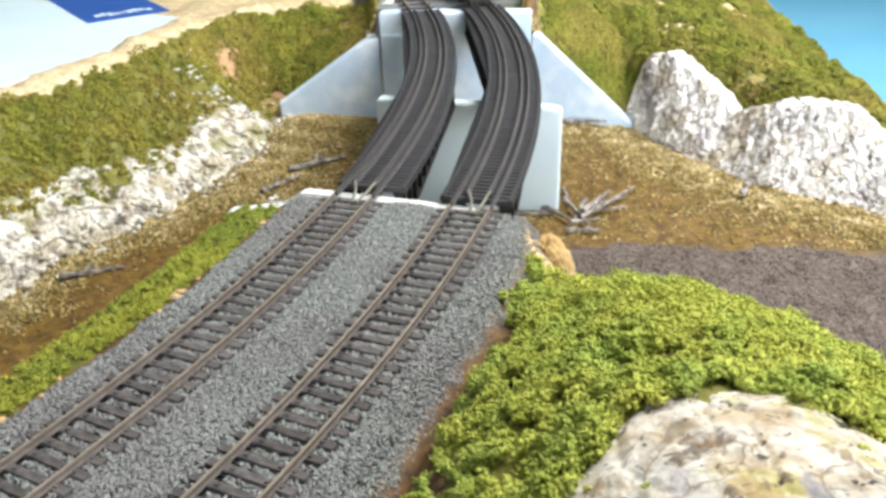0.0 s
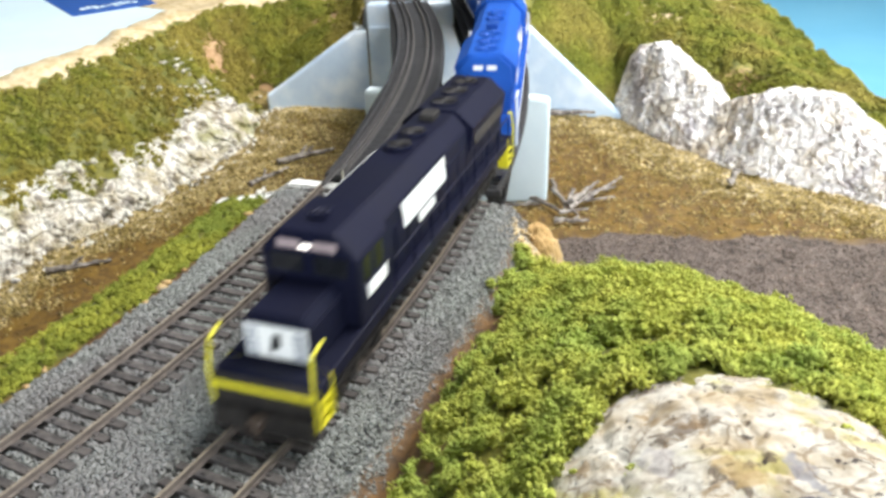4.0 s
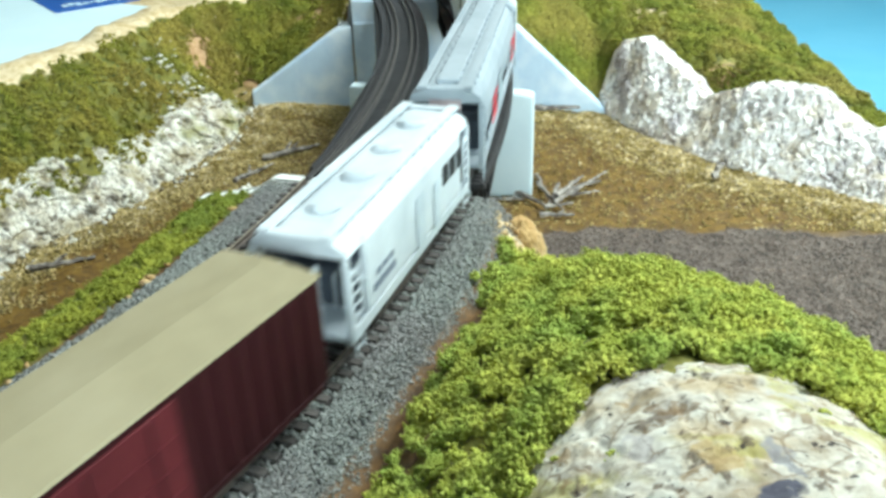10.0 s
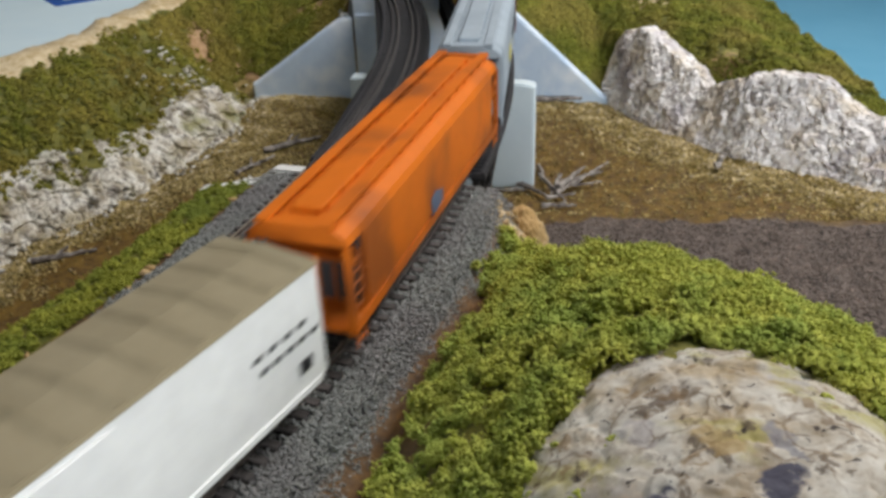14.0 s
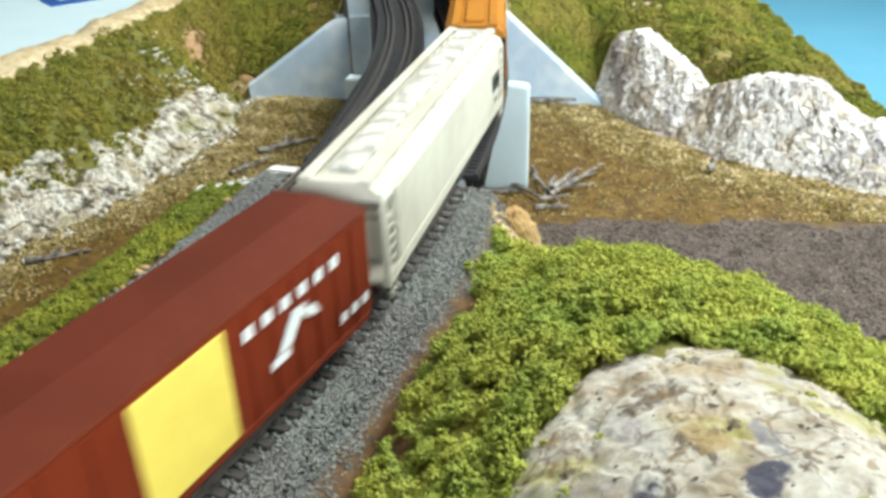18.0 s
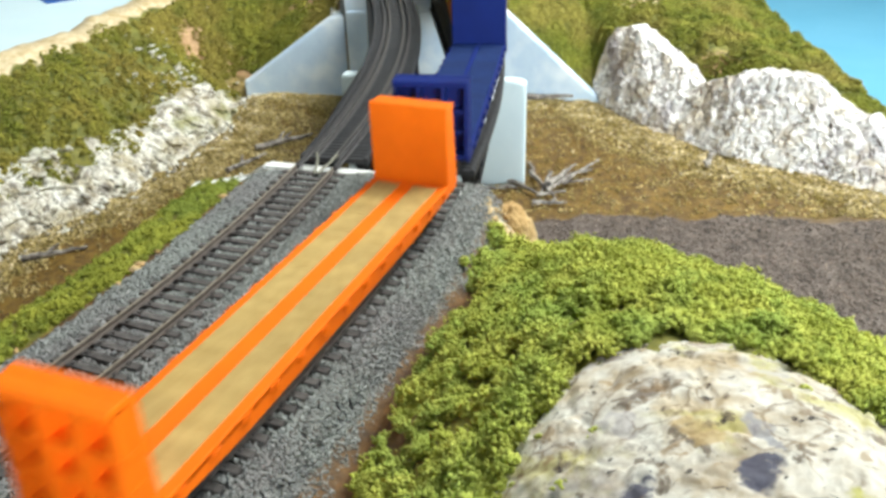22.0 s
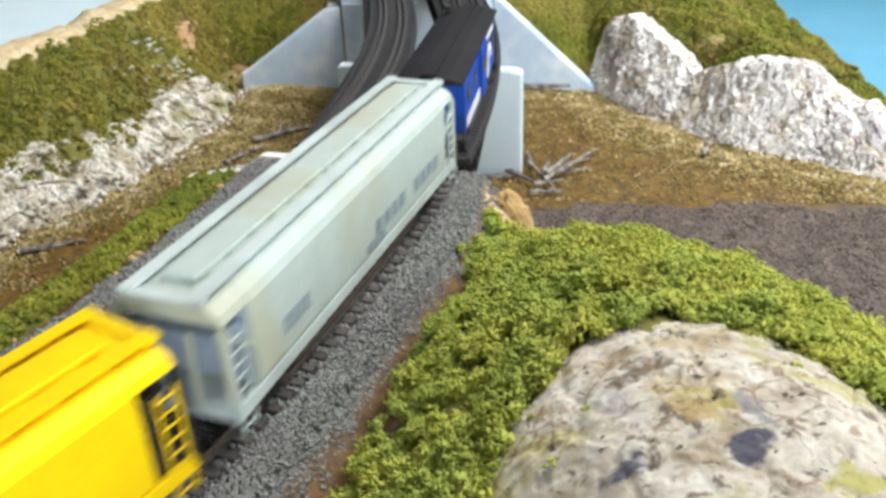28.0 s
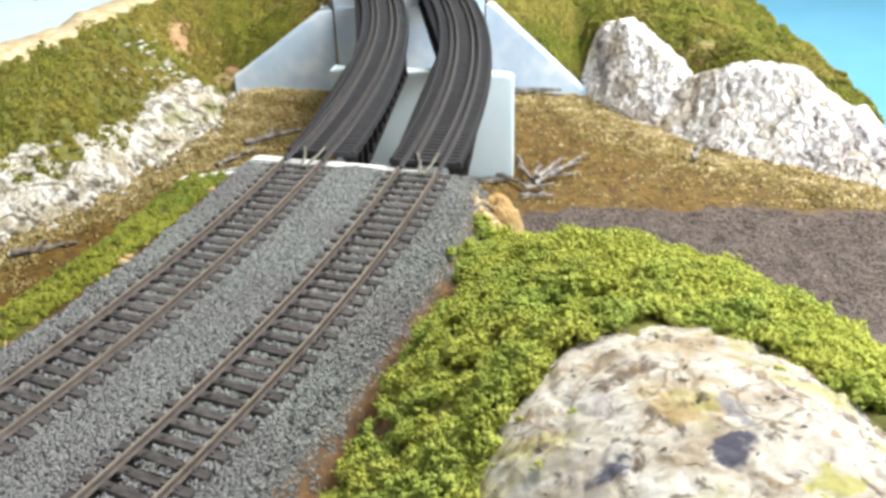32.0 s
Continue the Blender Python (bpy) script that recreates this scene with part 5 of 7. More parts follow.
def underframe(car, L, m, z=0.0098):
    bm = bmesh.new()
    box(bm, -L / 2 + 0.004, L / 2 - 0.004, -0.0022, 0.0022, z - 0.0028, z + 0.0002)
    for x in (-L * 0.32, 0, L * 0.32):
        box(bm, x - 0.0012, x + 0.0012, -0.0145, 0.0145, z - 0.0016, z)
    part("underframe", bm, m, car)
    bm = bmesh.new()
    cyl(bm, (-0.012, -0.006, z - 0.0034), (0.004, -0.006, z - 0.0034), 0.0024, 10)
    box(bm, 0.012, 0.018, -0.009, -0.004, z - 0.0046, z - 0.001, 0.0003)
    part("brake_gear", bm, M_TRUCK, car)


# ---- locomotives ----
def loco(name, label, L, body_m, rail_m, cab_front, logo, roof_m, dark=False):
    cl = 0.058 if dark else 0.053         # where the cab meets the long hood
    car = car_base(name, label, L, "locomotive")
    h = L / 2
    f = 1 if cab_front else -1            # cab end along the car
    hw, dz = 0.0126, 0.0180               # hood half width, walkway height
    top = 0.0462
    bm = bmesh.new()
    box(bm, -h + 0.004, h - 0.004, -0.0163, 0.0163, dz - 0.0042, dz, 0.0005)
    box(bm, -h + 0.002, h - 0.002, -0.0100, 0.0100, dz - 0.0085, dz - 0.0040, 0.0005)
    part("walkway", bm, body_m, car)
    # hood with chamfered roof edges
    x0, x1 = sorted((-f * (h - 0.010), f * (h - cl)))
    bm = bmesh.new()
    extrude_x(bm, [(-hw, dz), (hw, dz), (hw, top - 0.0055), (hw - 0.0055, top), (-hw + 0.0055, top), (-hw, top - 0.0055)], x0, x1)
    bmesh.ops.bevel(bm, geom=list(bm.edges), offset=0.0005, segments=2, affect='EDGES')
    hood = part("long_hood", bm, body_m, car)
    # wide radiator section at the hood end
    e0, e1 = sorted((-f * (h - 0.012), -f * (h - 0.060)))
    bm = bmesh.new()
    extrude_x(bm, [(-hw - 0.0008, top - 0.0170), (hw + 0.0008, top - 0.0170), (hw + 0.0026, top - 0.0055), (hw - 0.0045, top + 0.0008), (-hw + 0.0045, top + 0.0008), (-hw - 0.0026, top - 0.0055)], e0, e1)
    bmesh.ops.bevel(bm, geom=list(bm.edges), offset=0.0004, segments=2, affect='EDGES')
    part("radiator_housing", bm, body_m, car)
    for sy in (-1, 1):
        for k in range(9):
            u = e0 + 0.004 + k * 0.0045
            bm = bmesh.new()
            box(bm, u, u + 0.0036, sy * (hw + 0.0014) - 0.0006, sy * (hw + 0.0014) + 0.0006, top - 0.0140, top - 0.0085)
            part("radiator_grille", bm, M_GLASS if dark else roof_m, car)
        n = 11
        for k in range(n):
            u = x0 + 0.010 + k * (x1 - x0 - 0.020) / n
            bm = bmesh.new()
            box(bm, u, u + (x1 - x0 - 0.020) / n - 0.0008, sy * hw - 0.0004, sy * hw + 0.0004, dz + 0.0015, dz + 0.0165, 0.0002)
            part("hood_door", bm, body_m, car)
    # roof fans, exhaust and dynamic brake
    for k, (u, r) in enumerate(((0.022, 0.0062), (0.036, 0.0062), (0.050, 0.0062), (0.086, 0.0052), (0.100, 0.0052))):
        x = -f * (h - u)
        bm = bmesh.new()
        cyl(bm, (x, 0, top + 0.0004), (x, 0, top + 0.0014), r, 20)
        fan = part("roof_fan", bm, roof_m, car)
        bm = bmesh.new()
        for a in range(6):
            c, s = math.cos(a * math.pi / 6), math.sin(a * math.pi / 6)
            cyl(bm, (x - r * 0.9 * c, -r * 0.9 * s, top + 0.0016), (x + r * 0.9 * c, r * 0.9 * s, top + 0.0016), 0.0003, 5)
        part("fan_grille", bm, M_TRUCK if dark else body_m, fan)
    bm = bmesh.new()
    box(bm, -f * (h - 0.068) - 0.004, -f * (h - 0.068) + 0.004, -0.003, 0.003, top, top + 0.0028, 0.0005)
    part("exhaust_stack", bm, M_TRUCK if dark else roof_m, car)
    # cab and short nose
    cx0, cx1 = sorted((f * (h - cl), f * (h - 0.034)))
    ct = 0.0480
    bm = bmesh.new()
    extrude_x(bm, [(-0.0155, dz), (0.0155, dz), (0.0155, ct - 0.0075), (0.0085, ct), (-0.0085, ct), (-0.0155, ct - 0.0075)], cx0, cx1)
    bmesh.ops.bevel(bm, geom=list(bm.edges), offset=0.0005, segments=2, affect='EDGES')
    cab = part("cab", bm, body_m, car)
    for sy in (-1, 1):
        for u in (0.26, 0.62):
            u0 = cx0 + (cx1 - cx0) * u
            quads("side_window", cab, [rect(u0, u0 + 0.0055, ct - 0.0160, ct - 0.0085)], sy * 0.0156, M_GLASS, "dark cab window")
    for y0, y1 in ((-0.0125, -0.0018), (0.0018, 0.0125)):
        bm = bmesh.new()
        xf = f * (h - 0.034)
        box(bm, xf - 0.0003, xf + 0.0003, y0, y1, ct - 0.0135, ct - 0.0075)
        part("windshield", bm, M_GLASS, cab, "dark windshield")
    for y0, y1 in ((-0.0095, -0.0022), (0.0022, 0.0095)):
        bm = bmesh.new()
        xf = f * (h - 0.0338)
        box(bm, xf - 0.0004, xf + 0.0004, y0, y1, ct - 0.0055, ct - 0.0028)
        part("number_board", bm, M_DECAL_DIM if dark else M_DECAL_W, cab, "pale number board")
    bm = bmesh.new()
    box(bm, *sorted((f * (h - 0.035), f * (h - 0.0330))), -0.0017, 0.0017, ct - 0.0066, ct - 0.0018, 0.0005)
    lamp_box = part("headlight", bm, body_m, cab, "twin headlight")
    for y in (-0.0009, 0.0009):
        bm = bmesh.new()
        cyl(bm, (f * (h - 0.0331), y, ct - 0.0042), (f * (h - 0.0327), y, ct - 0.0042), 0.0007, 10)
        part("lens", bm, M_LAMP if dark else M_DECAL_W, lamp_box, "round lamp lens")
    nx0, nx1 = sorted((f * (h - 0.0345), f * (h - 0.012)))
    bm = bmesh.new()
    extrude_x(bm, [(-0.0105, dz), (0.0105, dz), (0.0105, ct - 0.0185), (0.0080, ct - 0.0150), (-0.0080, ct - 0.0150), (-0.0105, ct - 0.0185)], nx0, nx1)
    bmesh.ops.bevel(bm, geom=list(bm.edges), offset=0.0006, segments=2, affect='EDGES')
    nose = part("short_hood", bm, body_m, car)
    # roof horn and antenna
    bm = bmesh.new()
    for k in (-0.0016, 0, 0.0016):
        cyl(bm, (f * (h - 0.048), k, ct + 0.0014), (f * (h - 0.042), k * 1.4, ct + 0.0016), 0.0004, 6, 0.0009)
    box(bm, f * (h - 0.048) - 0.0008, f * (h - 0.048) + 0.0008, -0.002, 0.002, ct - 0.0002, ct + 0.0014)
    part("horn", bm, roof_m, car)
    # pilots, steps, plows
    for e in (-1, 1):
        bm = bmesh.new()
        box(bm, *sorted((e * (h - 0.004), e * (h - 0.0015))), -0.0160, 0.0160, 0.0052, dz - 0.001, 0.0004)
        part("pilot", bm, body_m if not dark else M_TRUCK, car)
        for sy in (-1, 1):
            for k in range(4):
                z = 0.0045 + k * 0.0036
                bm = bmesh.new()
                box(bm, *sorted((e * (h - 0.011), e * (h - 0.0035))), sy * 0.0140 - 0.0022, sy * 0.0140 + 0.0022, z, z + 0.0006)
                part("step", bm, rail_m if dark else body_m, car)
            bm = bmesh.new()
            box(bm, *sorted((e * (h - 0.0115), e * (h - 0.0107))), sy * 0.0140 - 0.0024, sy * 0.0140 + 0.0024, 0.0042, dz)
            part("step_plate", bm, rail_m if dark else body_m, car)
        for sy in (-1, 1):
            rod(car, [(e * (h - 0.0015), sy * 0.0158, 0.0050), (e * (h - 0.0012), sy * 0.0160, dz + 0.002), (e * (h - 0.003), sy * 0.0155, dz + 0.0105), (e * (h - 0.009), sy * 0.0158, dz + 0.0120)], 0.0005 if dark else 0.00075, rail_m, "grab_rail", "painted stair handrail")
        if not dark:
            for sy in (-1, 1):
                rod(car, [(e * (h - 0.003), sy * 0.0150, dz + 0.009), (e * (h - 0.003), sy * 0.005, dz + 0.009), (e * (h - 0.003), sy * 0.005, dz)], 0.0003, body_m, "end_rail")
    for sy in (-1, 1):
        a, b = sorted((-f * (h - 0.010), f * (h - 0.060)))
        n = 8
        pts = [(a + (b - a) * i / n, sy * 0.0160, dz + 0.0105) for i in range(n + 1)]
        bm = bmesh.new()
        for p, q in zip(pts[:-1], pts[1:]):
            cyl(bm, p, q, 0.00033, 5)
        for p in pts:
            cyl(bm, p, (p[0], p[1], dz - 0.002), 0.00033, 5)
        part("handrail", bm, body_m, car)
        # stripe on the frame edge
        quads("sill_stripe", car, [rect(-h + 0.006, h - 0.006, dz - 0.0040, dz - 0.0030)], sy * 0.0164, M_DECAL_W, "thin white stripe along the sill") if not dark else None
    bm = bmesh.new()
    extrude_x(bm, [(-0.0125, 0.0125), (0.0125, 0.0125), (0.0125, 0.0060), (0.0100, 0.0036), (-0.0100, 0.0036), (-0.0125, 0.0060)], -0.026, 0.026)
    bmesh.ops.bevel(bm, geom=list(bm.edges), offset=0.0006, segments=2, affect='EDGES')
    part("fuel_tank", bm, M_TRUCK, car)
    truck(car, h - 0.040, 3, 0.0185, 0.0056)
    truck(car, -h + 0.040, 3, 0.0185, 0.0056)
    couplers(car, L)
    logo(car, hood, cab, nose, h, f, hw, dz, top, ct)
    return car


def logo_blue(car, hood, cab, nose, h, f, hw, dz, top, ct):
    for sy in (-1, 1):
        y = sy * (hw + 0.0007)
        # a wheel-like emblem with two long bars that run to the cab
        polys = []
        xc, zc = f * (h - 0.106), dz + 0.0135
        for k in range(10):
            a0, a1 = radians(20 + k * 22), radians(20 + (k + 1) * 22)
            r0, r1 = 0.0046, 0.0112
            polys.append([(xc + r0 * math.cos(a0), zc + r0 * 0.95 * math.sin(a0)), (xc + r1 * math.cos(a0), zc + r1 * 0.95 * math.sin(a0)), (xc + r1 * math.cos(a1), zc + r1 * 0.95 * math.sin(a1)), (xc + r0 * math.cos(a1), zc + r0 * 0.95 * math.sin(a1))])
        b0, b1 = sorted((f * (h - 0.101), f * (h - 0.056)))
        polys.append(rect(b0, b1, zc - 0.0075, zc - 0.0036))
        polys.append(rect(b0, b1, zc - 0.0026, zc + 0.0013))
        quads("emblem", hood, polys, y, M_DECAL_W, "white emblem with two long bars")
        b0, b1 = sorted((-f * (h - 0.020), -f * (h - 0.044)))
        quads("name_bar", hood, [rect(b0, b1, dz + 0.0115, dz + 0.0142)], sy * (hw + 0.0022), M_DECAL_W, "white lettering reduced to a bar")
        b0, b1 = sorted((f * (h - 0.054), f * (h - 0.038)))
        quads("number_bar", cab, [rect(b0, b1, dz + 0.0085, dz + 0.0115)], sy * 0.0157, M_DECAL_W, "white bar of lettering")
    xe = -f * (h - 0.0098)
    for y0, y1, z0, z1 in ((-0.0056, -0.0010, top - 0.0064, top - 0.0042), (0.0010, 0.0056, top - 0.0064, top - 0.0042), (-0.0036, 0.0036, top - 0.0146, top - 0.0124)):
        bm = bmesh.new()
        box(bm, xe - 0.0003, xe + 0.0003, y0, y1, z0, z1)
        part("end_mark", bm, M_DECAL_W, hood, "white number panel")


def logo_black(car, hood, cab, nose, h, f, hw, dz, top, ct):
    for sy in (-1, 1):
        y = sy * (hw + 0.0007)
        b0, b1 = sorted((f * (h - 0.118), f * (h - 0.074)))
        quads("emblem", hood, [rect(b0, b1 - 0.002, dz + 0.0130, dz + 0.0225, 0.002), rect(b0 + 0.012, b1 - 0.016, dz + 0.0085, dz + 0.0120, 0.001)], y, M_DECAL_W, "white emblem block")
        b0, b1 = sorted((f * (h - 0.054), f * (h - 0.040)))
        quads("number_bar", cab, [rect(b0, b1, dz + 0.0075, dz + 0.0120)], sy * 0.0157, M_DECAL_W, "white bar of lettering")
    xe = f * (h - 0.0117)
    bm = bmesh.new()
    box(bm, xe - 0.0003, xe + 0.0003, -0.0098, 0.0098, ct - 0.0285, ct - 0.0182)
    part("nose_panel", bm, M_DECAL_W, nose, "white panel on the nose")
    bm = bmesh.new()
    for k in range(5):
        for sy in (-1, 1):
            box(bm, xe + 0.0002, xe + 0.0005, *sorted((sy * 0.0096, sy * 0.0056)), ct - 0.0278 + k * 0.0019, ct - 0.0270 + k * 0.0019)
    part("nose_lines", bm, M_DECAL_B, nose, "thin grey lines on the white panel")
    bm = bmesh.new()
    box(bm, xe + 0.0002, xe + 0.0005, -0.0012, 0.0016, ct - 0.0250, ct - 0.0205)
    box(bm, xe + 0.0002, xe + 0.0005, -0.0020, -0.0004, ct - 0.0262, ct - 0.0240)
    part("nose_emblem", bm, M_DECAL_K, nose, "small black emblem")
    bm = bmesh.new()
    box(bm, h * f - 0.0012, h * f - 0.0006, -0.0155, 0.0155, dz - 0.0030, dz - 0.0016)
    part("pilot_stripe", bm, M_YELLOW, car, "yellow stripe across the pilot")
    bm = bmesh.new()
    v = extrude_x(bm, [(-0.0155, 0.0020), (0.0155, 0.0020), (0.0150, 0.0095), (-0.0150, 0.0095)], f * h - 0.003, f * h + 0.0008)
    part("snow_plow", bm, M_TRUCK, car)


PAINT_BLACK = paint("black_paint", (0.005, 0.006, 0.020), (0.007, 0.008, 0.016), 0.4, 0.5, spec=0.15)
PAINT_BLUE = paint("bright_blue_paint", (0.010, 0.082, 0.40), (0.008, 0.055, 0.28), 0.5, 0.55)
PAINT_BLUE_ROOF = paint("blue_roof_paint", (0.008, 0.062, 0.31), (0.008, 0.040, 0.19), 0.5, 0.5)
M_RAIL_GREY = mat("pale_handrail", (0.55, 0.60, 0.70), (0.65, 0.70, 0.78), 200, 0.5)

# dark tones for hopper ends: the shade of open bays put into colour
M_BLACK_END = mat("black_end", (0.008, 0.008, 0.009), (0.014, 0.014, 0.015), 100, 0.7)
M_END_SHADE = mat("end_shade_sheet", (0.035, 0.036, 0.04), (0.06, 0.06, 0.065), 80, 0.8)

# ---- freight cars ----


def boxcar(label, L, side, roof, door, ribs_front, ribs_rear, top=0.0440, roof_ribs=0, marks=None, door_at=0.0, door_w=0.030, end_bands=5, door_ribs=3):
    car = car_base("boxcar", label, L)
    h, w, z0 = L / 2, 0.0163, 0.0088
    bm = bmesh.new()
    box(bm, -h + 0.0012, h - 0.0012, -w, w, z0, top - 0.0016, 0.0005)
    body = part("body", bm, side, car)
    bm = bmesh.new()
    extrude_x(bm, [(-w - 0.0004, top - 0.0018), (w + 0.0004, top - 0.0018), (w + 0.0002, top - 0.0008), (0, top + 0.0004), (-w - 0.0002, top - 0.0008)], -h + 0.0008, h - 0.0008)
    rf = part("roof", bm, roof, car)
    if roof_ribs:
        for i in range(roof_ribs):
            x = -h + 0.006 + (L - 0.012) * i / (roof_ribs - 1)
            bm = bmesh.new()
            for dx, dz in ((0.0020, 0.0006), (0.0013, 0.0010), (0.0006, 0.0013)):
                extrude_x(bm, [(-w + 0.0006, top - 0.0014), (w - 0.0006, top - 0.0014), (w - 0.0006, top - 0.0008 + dz * 0.5), (0, top + dz), (-w + 0.0006, top - 0.0008 + dz * 0.5)], x - dx, x + dx)
            part("roof_rib", bm, roof, rf)
    for e in (-1, 1):
        for k in range(end_bands):
            z = z0 + 0.0035 + k * (top - z0 - 0.008) / max(1, end_bands - 1)
            bm = bmesh.new()
            cyl(bm, (e * (h - 0.0013), -w + 0.0015, z), (e * (h - 0.0013), w - 0.0015, z), 0.0014, 8)
            part("end_corrugation", bm, side, body)
        ladder(car, e * (h - 0.0004), 0.0115, z0 + 0.001, top - 0.004, side, 7, 0.0055, 'y')
    for sy in (-1, 1):
        y = sy * w
        bm = bmesh.new()
        box(bm, door_at - door_w / 2, door_at + door_w / 2, *sorted((y, y + sy * 0.0009)), z0 + 0.0012, top - 0.0035, 0.0003)
        d = part("door", bm, door, car, "sliding door")
        for k in range(1, door_ribs + 1):
            z = z0 + 0.001 + k * (top - z0 - 0.006) / 4
            bm = bmesh.new()
            box(bm, door_at - door_w / 2 + 0.001, door_at + door_w / 2 - 0.001, *sorted((y + sy * 0.0008, y + sy * 0.0013)), z - 0.0005, z + 0.0005)
            part("door_rib", bm, door, d)
        for u in (-0.25, 0.25) if door_ribs else ():
            rod(d, [(door_at + u * door_w, y + sy * 0.0016, z0 + 0.002), (door_at + u * door_w, y + sy * 0.0016, top - 0.004)], 0.0003, side, "lock_rod")
        bm = bmesh.new()
        box(bm, -h + 0.004, h - 0.004, *sorted((y - sy * 0.0008, y + sy * 0.0006)), z0 - 0.0014, z0 + 0.0006, 0.0002)
        part("side_sill", bm, side, car)
        for n, a, b in ((ribs_front, door_at + door_w / 2 + 0.004, h - 0.005), (ribs_rear, -h + 0.005, door_at - door_w / 2 - 0.004)):
            for i in range(n):
                x = a + (b - a) * (i + 0.5) / n
                bm = bmesh.new()
                box(bm, x - 0.0008, x + 0.0008, *sorted((y - sy * 0.0002, y + sy * 0.0007)), z0 + 0.001, top - 0.003, 0.0002)
                part("side_rib", bm, side, body)
        ladder(car, sy * (h - 0.0055), y + sy * 0.0009, z0 - 0.002, top - 0.006, side, 7, 0.0055)
    underframe(car, L, M_TRUCK)
    truck(car, h - 0.026, 2, 0.0195)
    truck(car, -h + 0.026, 2, 0.0195)
    couplers(car, L)
    if marks:
        marks(car, body, w + 0.0003, z0, top, h)
    return car


def hopper(label, L, m, trim, prof="flat", top=0.0445, trough=True, ribs=0, marks=None, end_dark=None, hatch_m=None, streak=None):
    """Covered hopper: full-length side, sloped ends behind open platforms, roof with hatches."""
    car = car_base("covered_hopper", label, L)
    black = end_dark is M_BLACK_END
    end_m = M_BLACK_END if black else m
    h, w = L / 2, 0.0165
    zs = 0.0125
    if prof == "round":
        P = [(0.0118, 0.0112)] + [(w * math.cos(radians(a)) ** 0.55, 0.0270 + (0.0180 if a > 0 else 0.0150) * math.sin(radians(a))) for a in (-62, -40, -15, 10, 32, 50, 64, 74)]
        P = [(y, z) for y, z in P]
    else:
        P = [(0.0155, zs), (w, zs + 0.002), (w, top - 0.0062), (w - 0.0010, top - 0.0038), (w - 0.0040, top - 0.0019), (0.0060, top - 0.0005)]
    prof_full = P + [(-y, z) for y, z in P[::-1]]
    cut = 0.0135
    bm = bmesh.new()
    extrude_x(bm, prof_full, -h + cut, h - cut)
    bmesh.ops.bevel(bm, geom=[e for e in bm.edges if abs(e.verts[0].co.x - e.verts[1].co.x) < 1e-6], offset=0.0004, segments=1, affect='EDGES')
    body = part("body", bm, m, car, smooth=False)
    # roof overhang to the ends
    for e in (-1, 1):
        bm = bmesh.new()
        tp = [(w - 0.0006, top - 0.0064), (w - 0.0014, top - 0.0040), (w - 0.0042, top - 0.0021), (0.0060, top - 0.0007)]
        tp = tp + [(-y, z) for y, z in tp[::-1]]
        extrude_x(bm, tp, *sorted((e * (h - cut), e * (h - 0.002))))
        part("end_roof", bm, m, car)
        # slope sheet; end_dark puts the shade under the end roof into its colour
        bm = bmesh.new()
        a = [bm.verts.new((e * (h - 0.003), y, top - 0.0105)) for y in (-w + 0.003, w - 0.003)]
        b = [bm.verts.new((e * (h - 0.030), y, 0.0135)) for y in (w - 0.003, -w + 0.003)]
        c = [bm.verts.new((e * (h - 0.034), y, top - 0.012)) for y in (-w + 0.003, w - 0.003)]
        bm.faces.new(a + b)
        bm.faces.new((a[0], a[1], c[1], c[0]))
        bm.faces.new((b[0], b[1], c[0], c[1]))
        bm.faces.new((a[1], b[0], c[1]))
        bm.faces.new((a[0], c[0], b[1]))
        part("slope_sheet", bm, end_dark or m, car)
        # flat sheets behind the posts, most coloured as the shade of open bays
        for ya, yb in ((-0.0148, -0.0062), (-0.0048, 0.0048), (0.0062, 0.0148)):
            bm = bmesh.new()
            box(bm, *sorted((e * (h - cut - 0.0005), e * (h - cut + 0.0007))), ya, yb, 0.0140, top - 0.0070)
            part("end_shade_sheet", bm, end_dark or M_END_SHADE, car)
        bm = bmesh.new()
        box(bm, *sorted((e * (h - 0.001), e * (h - 0.032))), -0.0150, 0.0150, 0.0098, 0.0118, 0.0004)
        part("end_platform", bm, M_BLACK_END if black else trim, car)
        for sy in (-1, 1):
            bm = bmesh.new()
            box(bm, *sorted((e * (h - 0.0012), e * (h - 0.0030))), sy * (w - 0.0012) - 0.0010, sy * (w - 0.0012) + 0.0010, 0.0100, top - 0.0066, 0.0002)
            part("corner_post", bm, end_m, car)
            ladder(car, e * (h - 0.0062), sy * (w - 0.0004), 0.0040, top - 0.0100, trim, 8, 0.0058, 'x', "end ladder")
            rod(car, [(e * (h - 0.004), sy * (w - 0.001), top - 0.0105), (e * (h - 0.028), sy * (w - 0.001), 0.0125)], 0.0006, end_m, "diagonal_brace")
        for y in (() if black or prof == "round" else (-0.0055, 0.0055)):
            bm = bmesh.new()
            box(bm, *sorted((e * (h - 0.0012), e * (h - 0.0024))), y - 0.0007, y + 0.0007, 0.0105, top - 0.0095)
            part("end_post", bm, m, car)
    # side sill
    for sy in (-1, 1):
        bm = bmesh.new()
        box(bm, -h + 0.0015, h - 0.0015, sy * (w - 0.0012) - 0.0010, sy * (w - 0.0012) + 0.0010, 0.0088, 0.0128, 0.0003)
        part("side_sill", bm, trim, car)
        for i in range(ribs):
            x = -h + cut + 0.002 + (L - 2 * cut - 0.004) * i / (ribs - 1)
            bm = bmesh.new()
            box(bm, x - 0.0006, x + 0.0006, *sorted((sy * w - sy * 0.0003, sy * w + sy * 0.0007)), zs, top - 0.0095, 0.0002)
            part("side_rib", bm, m, body)
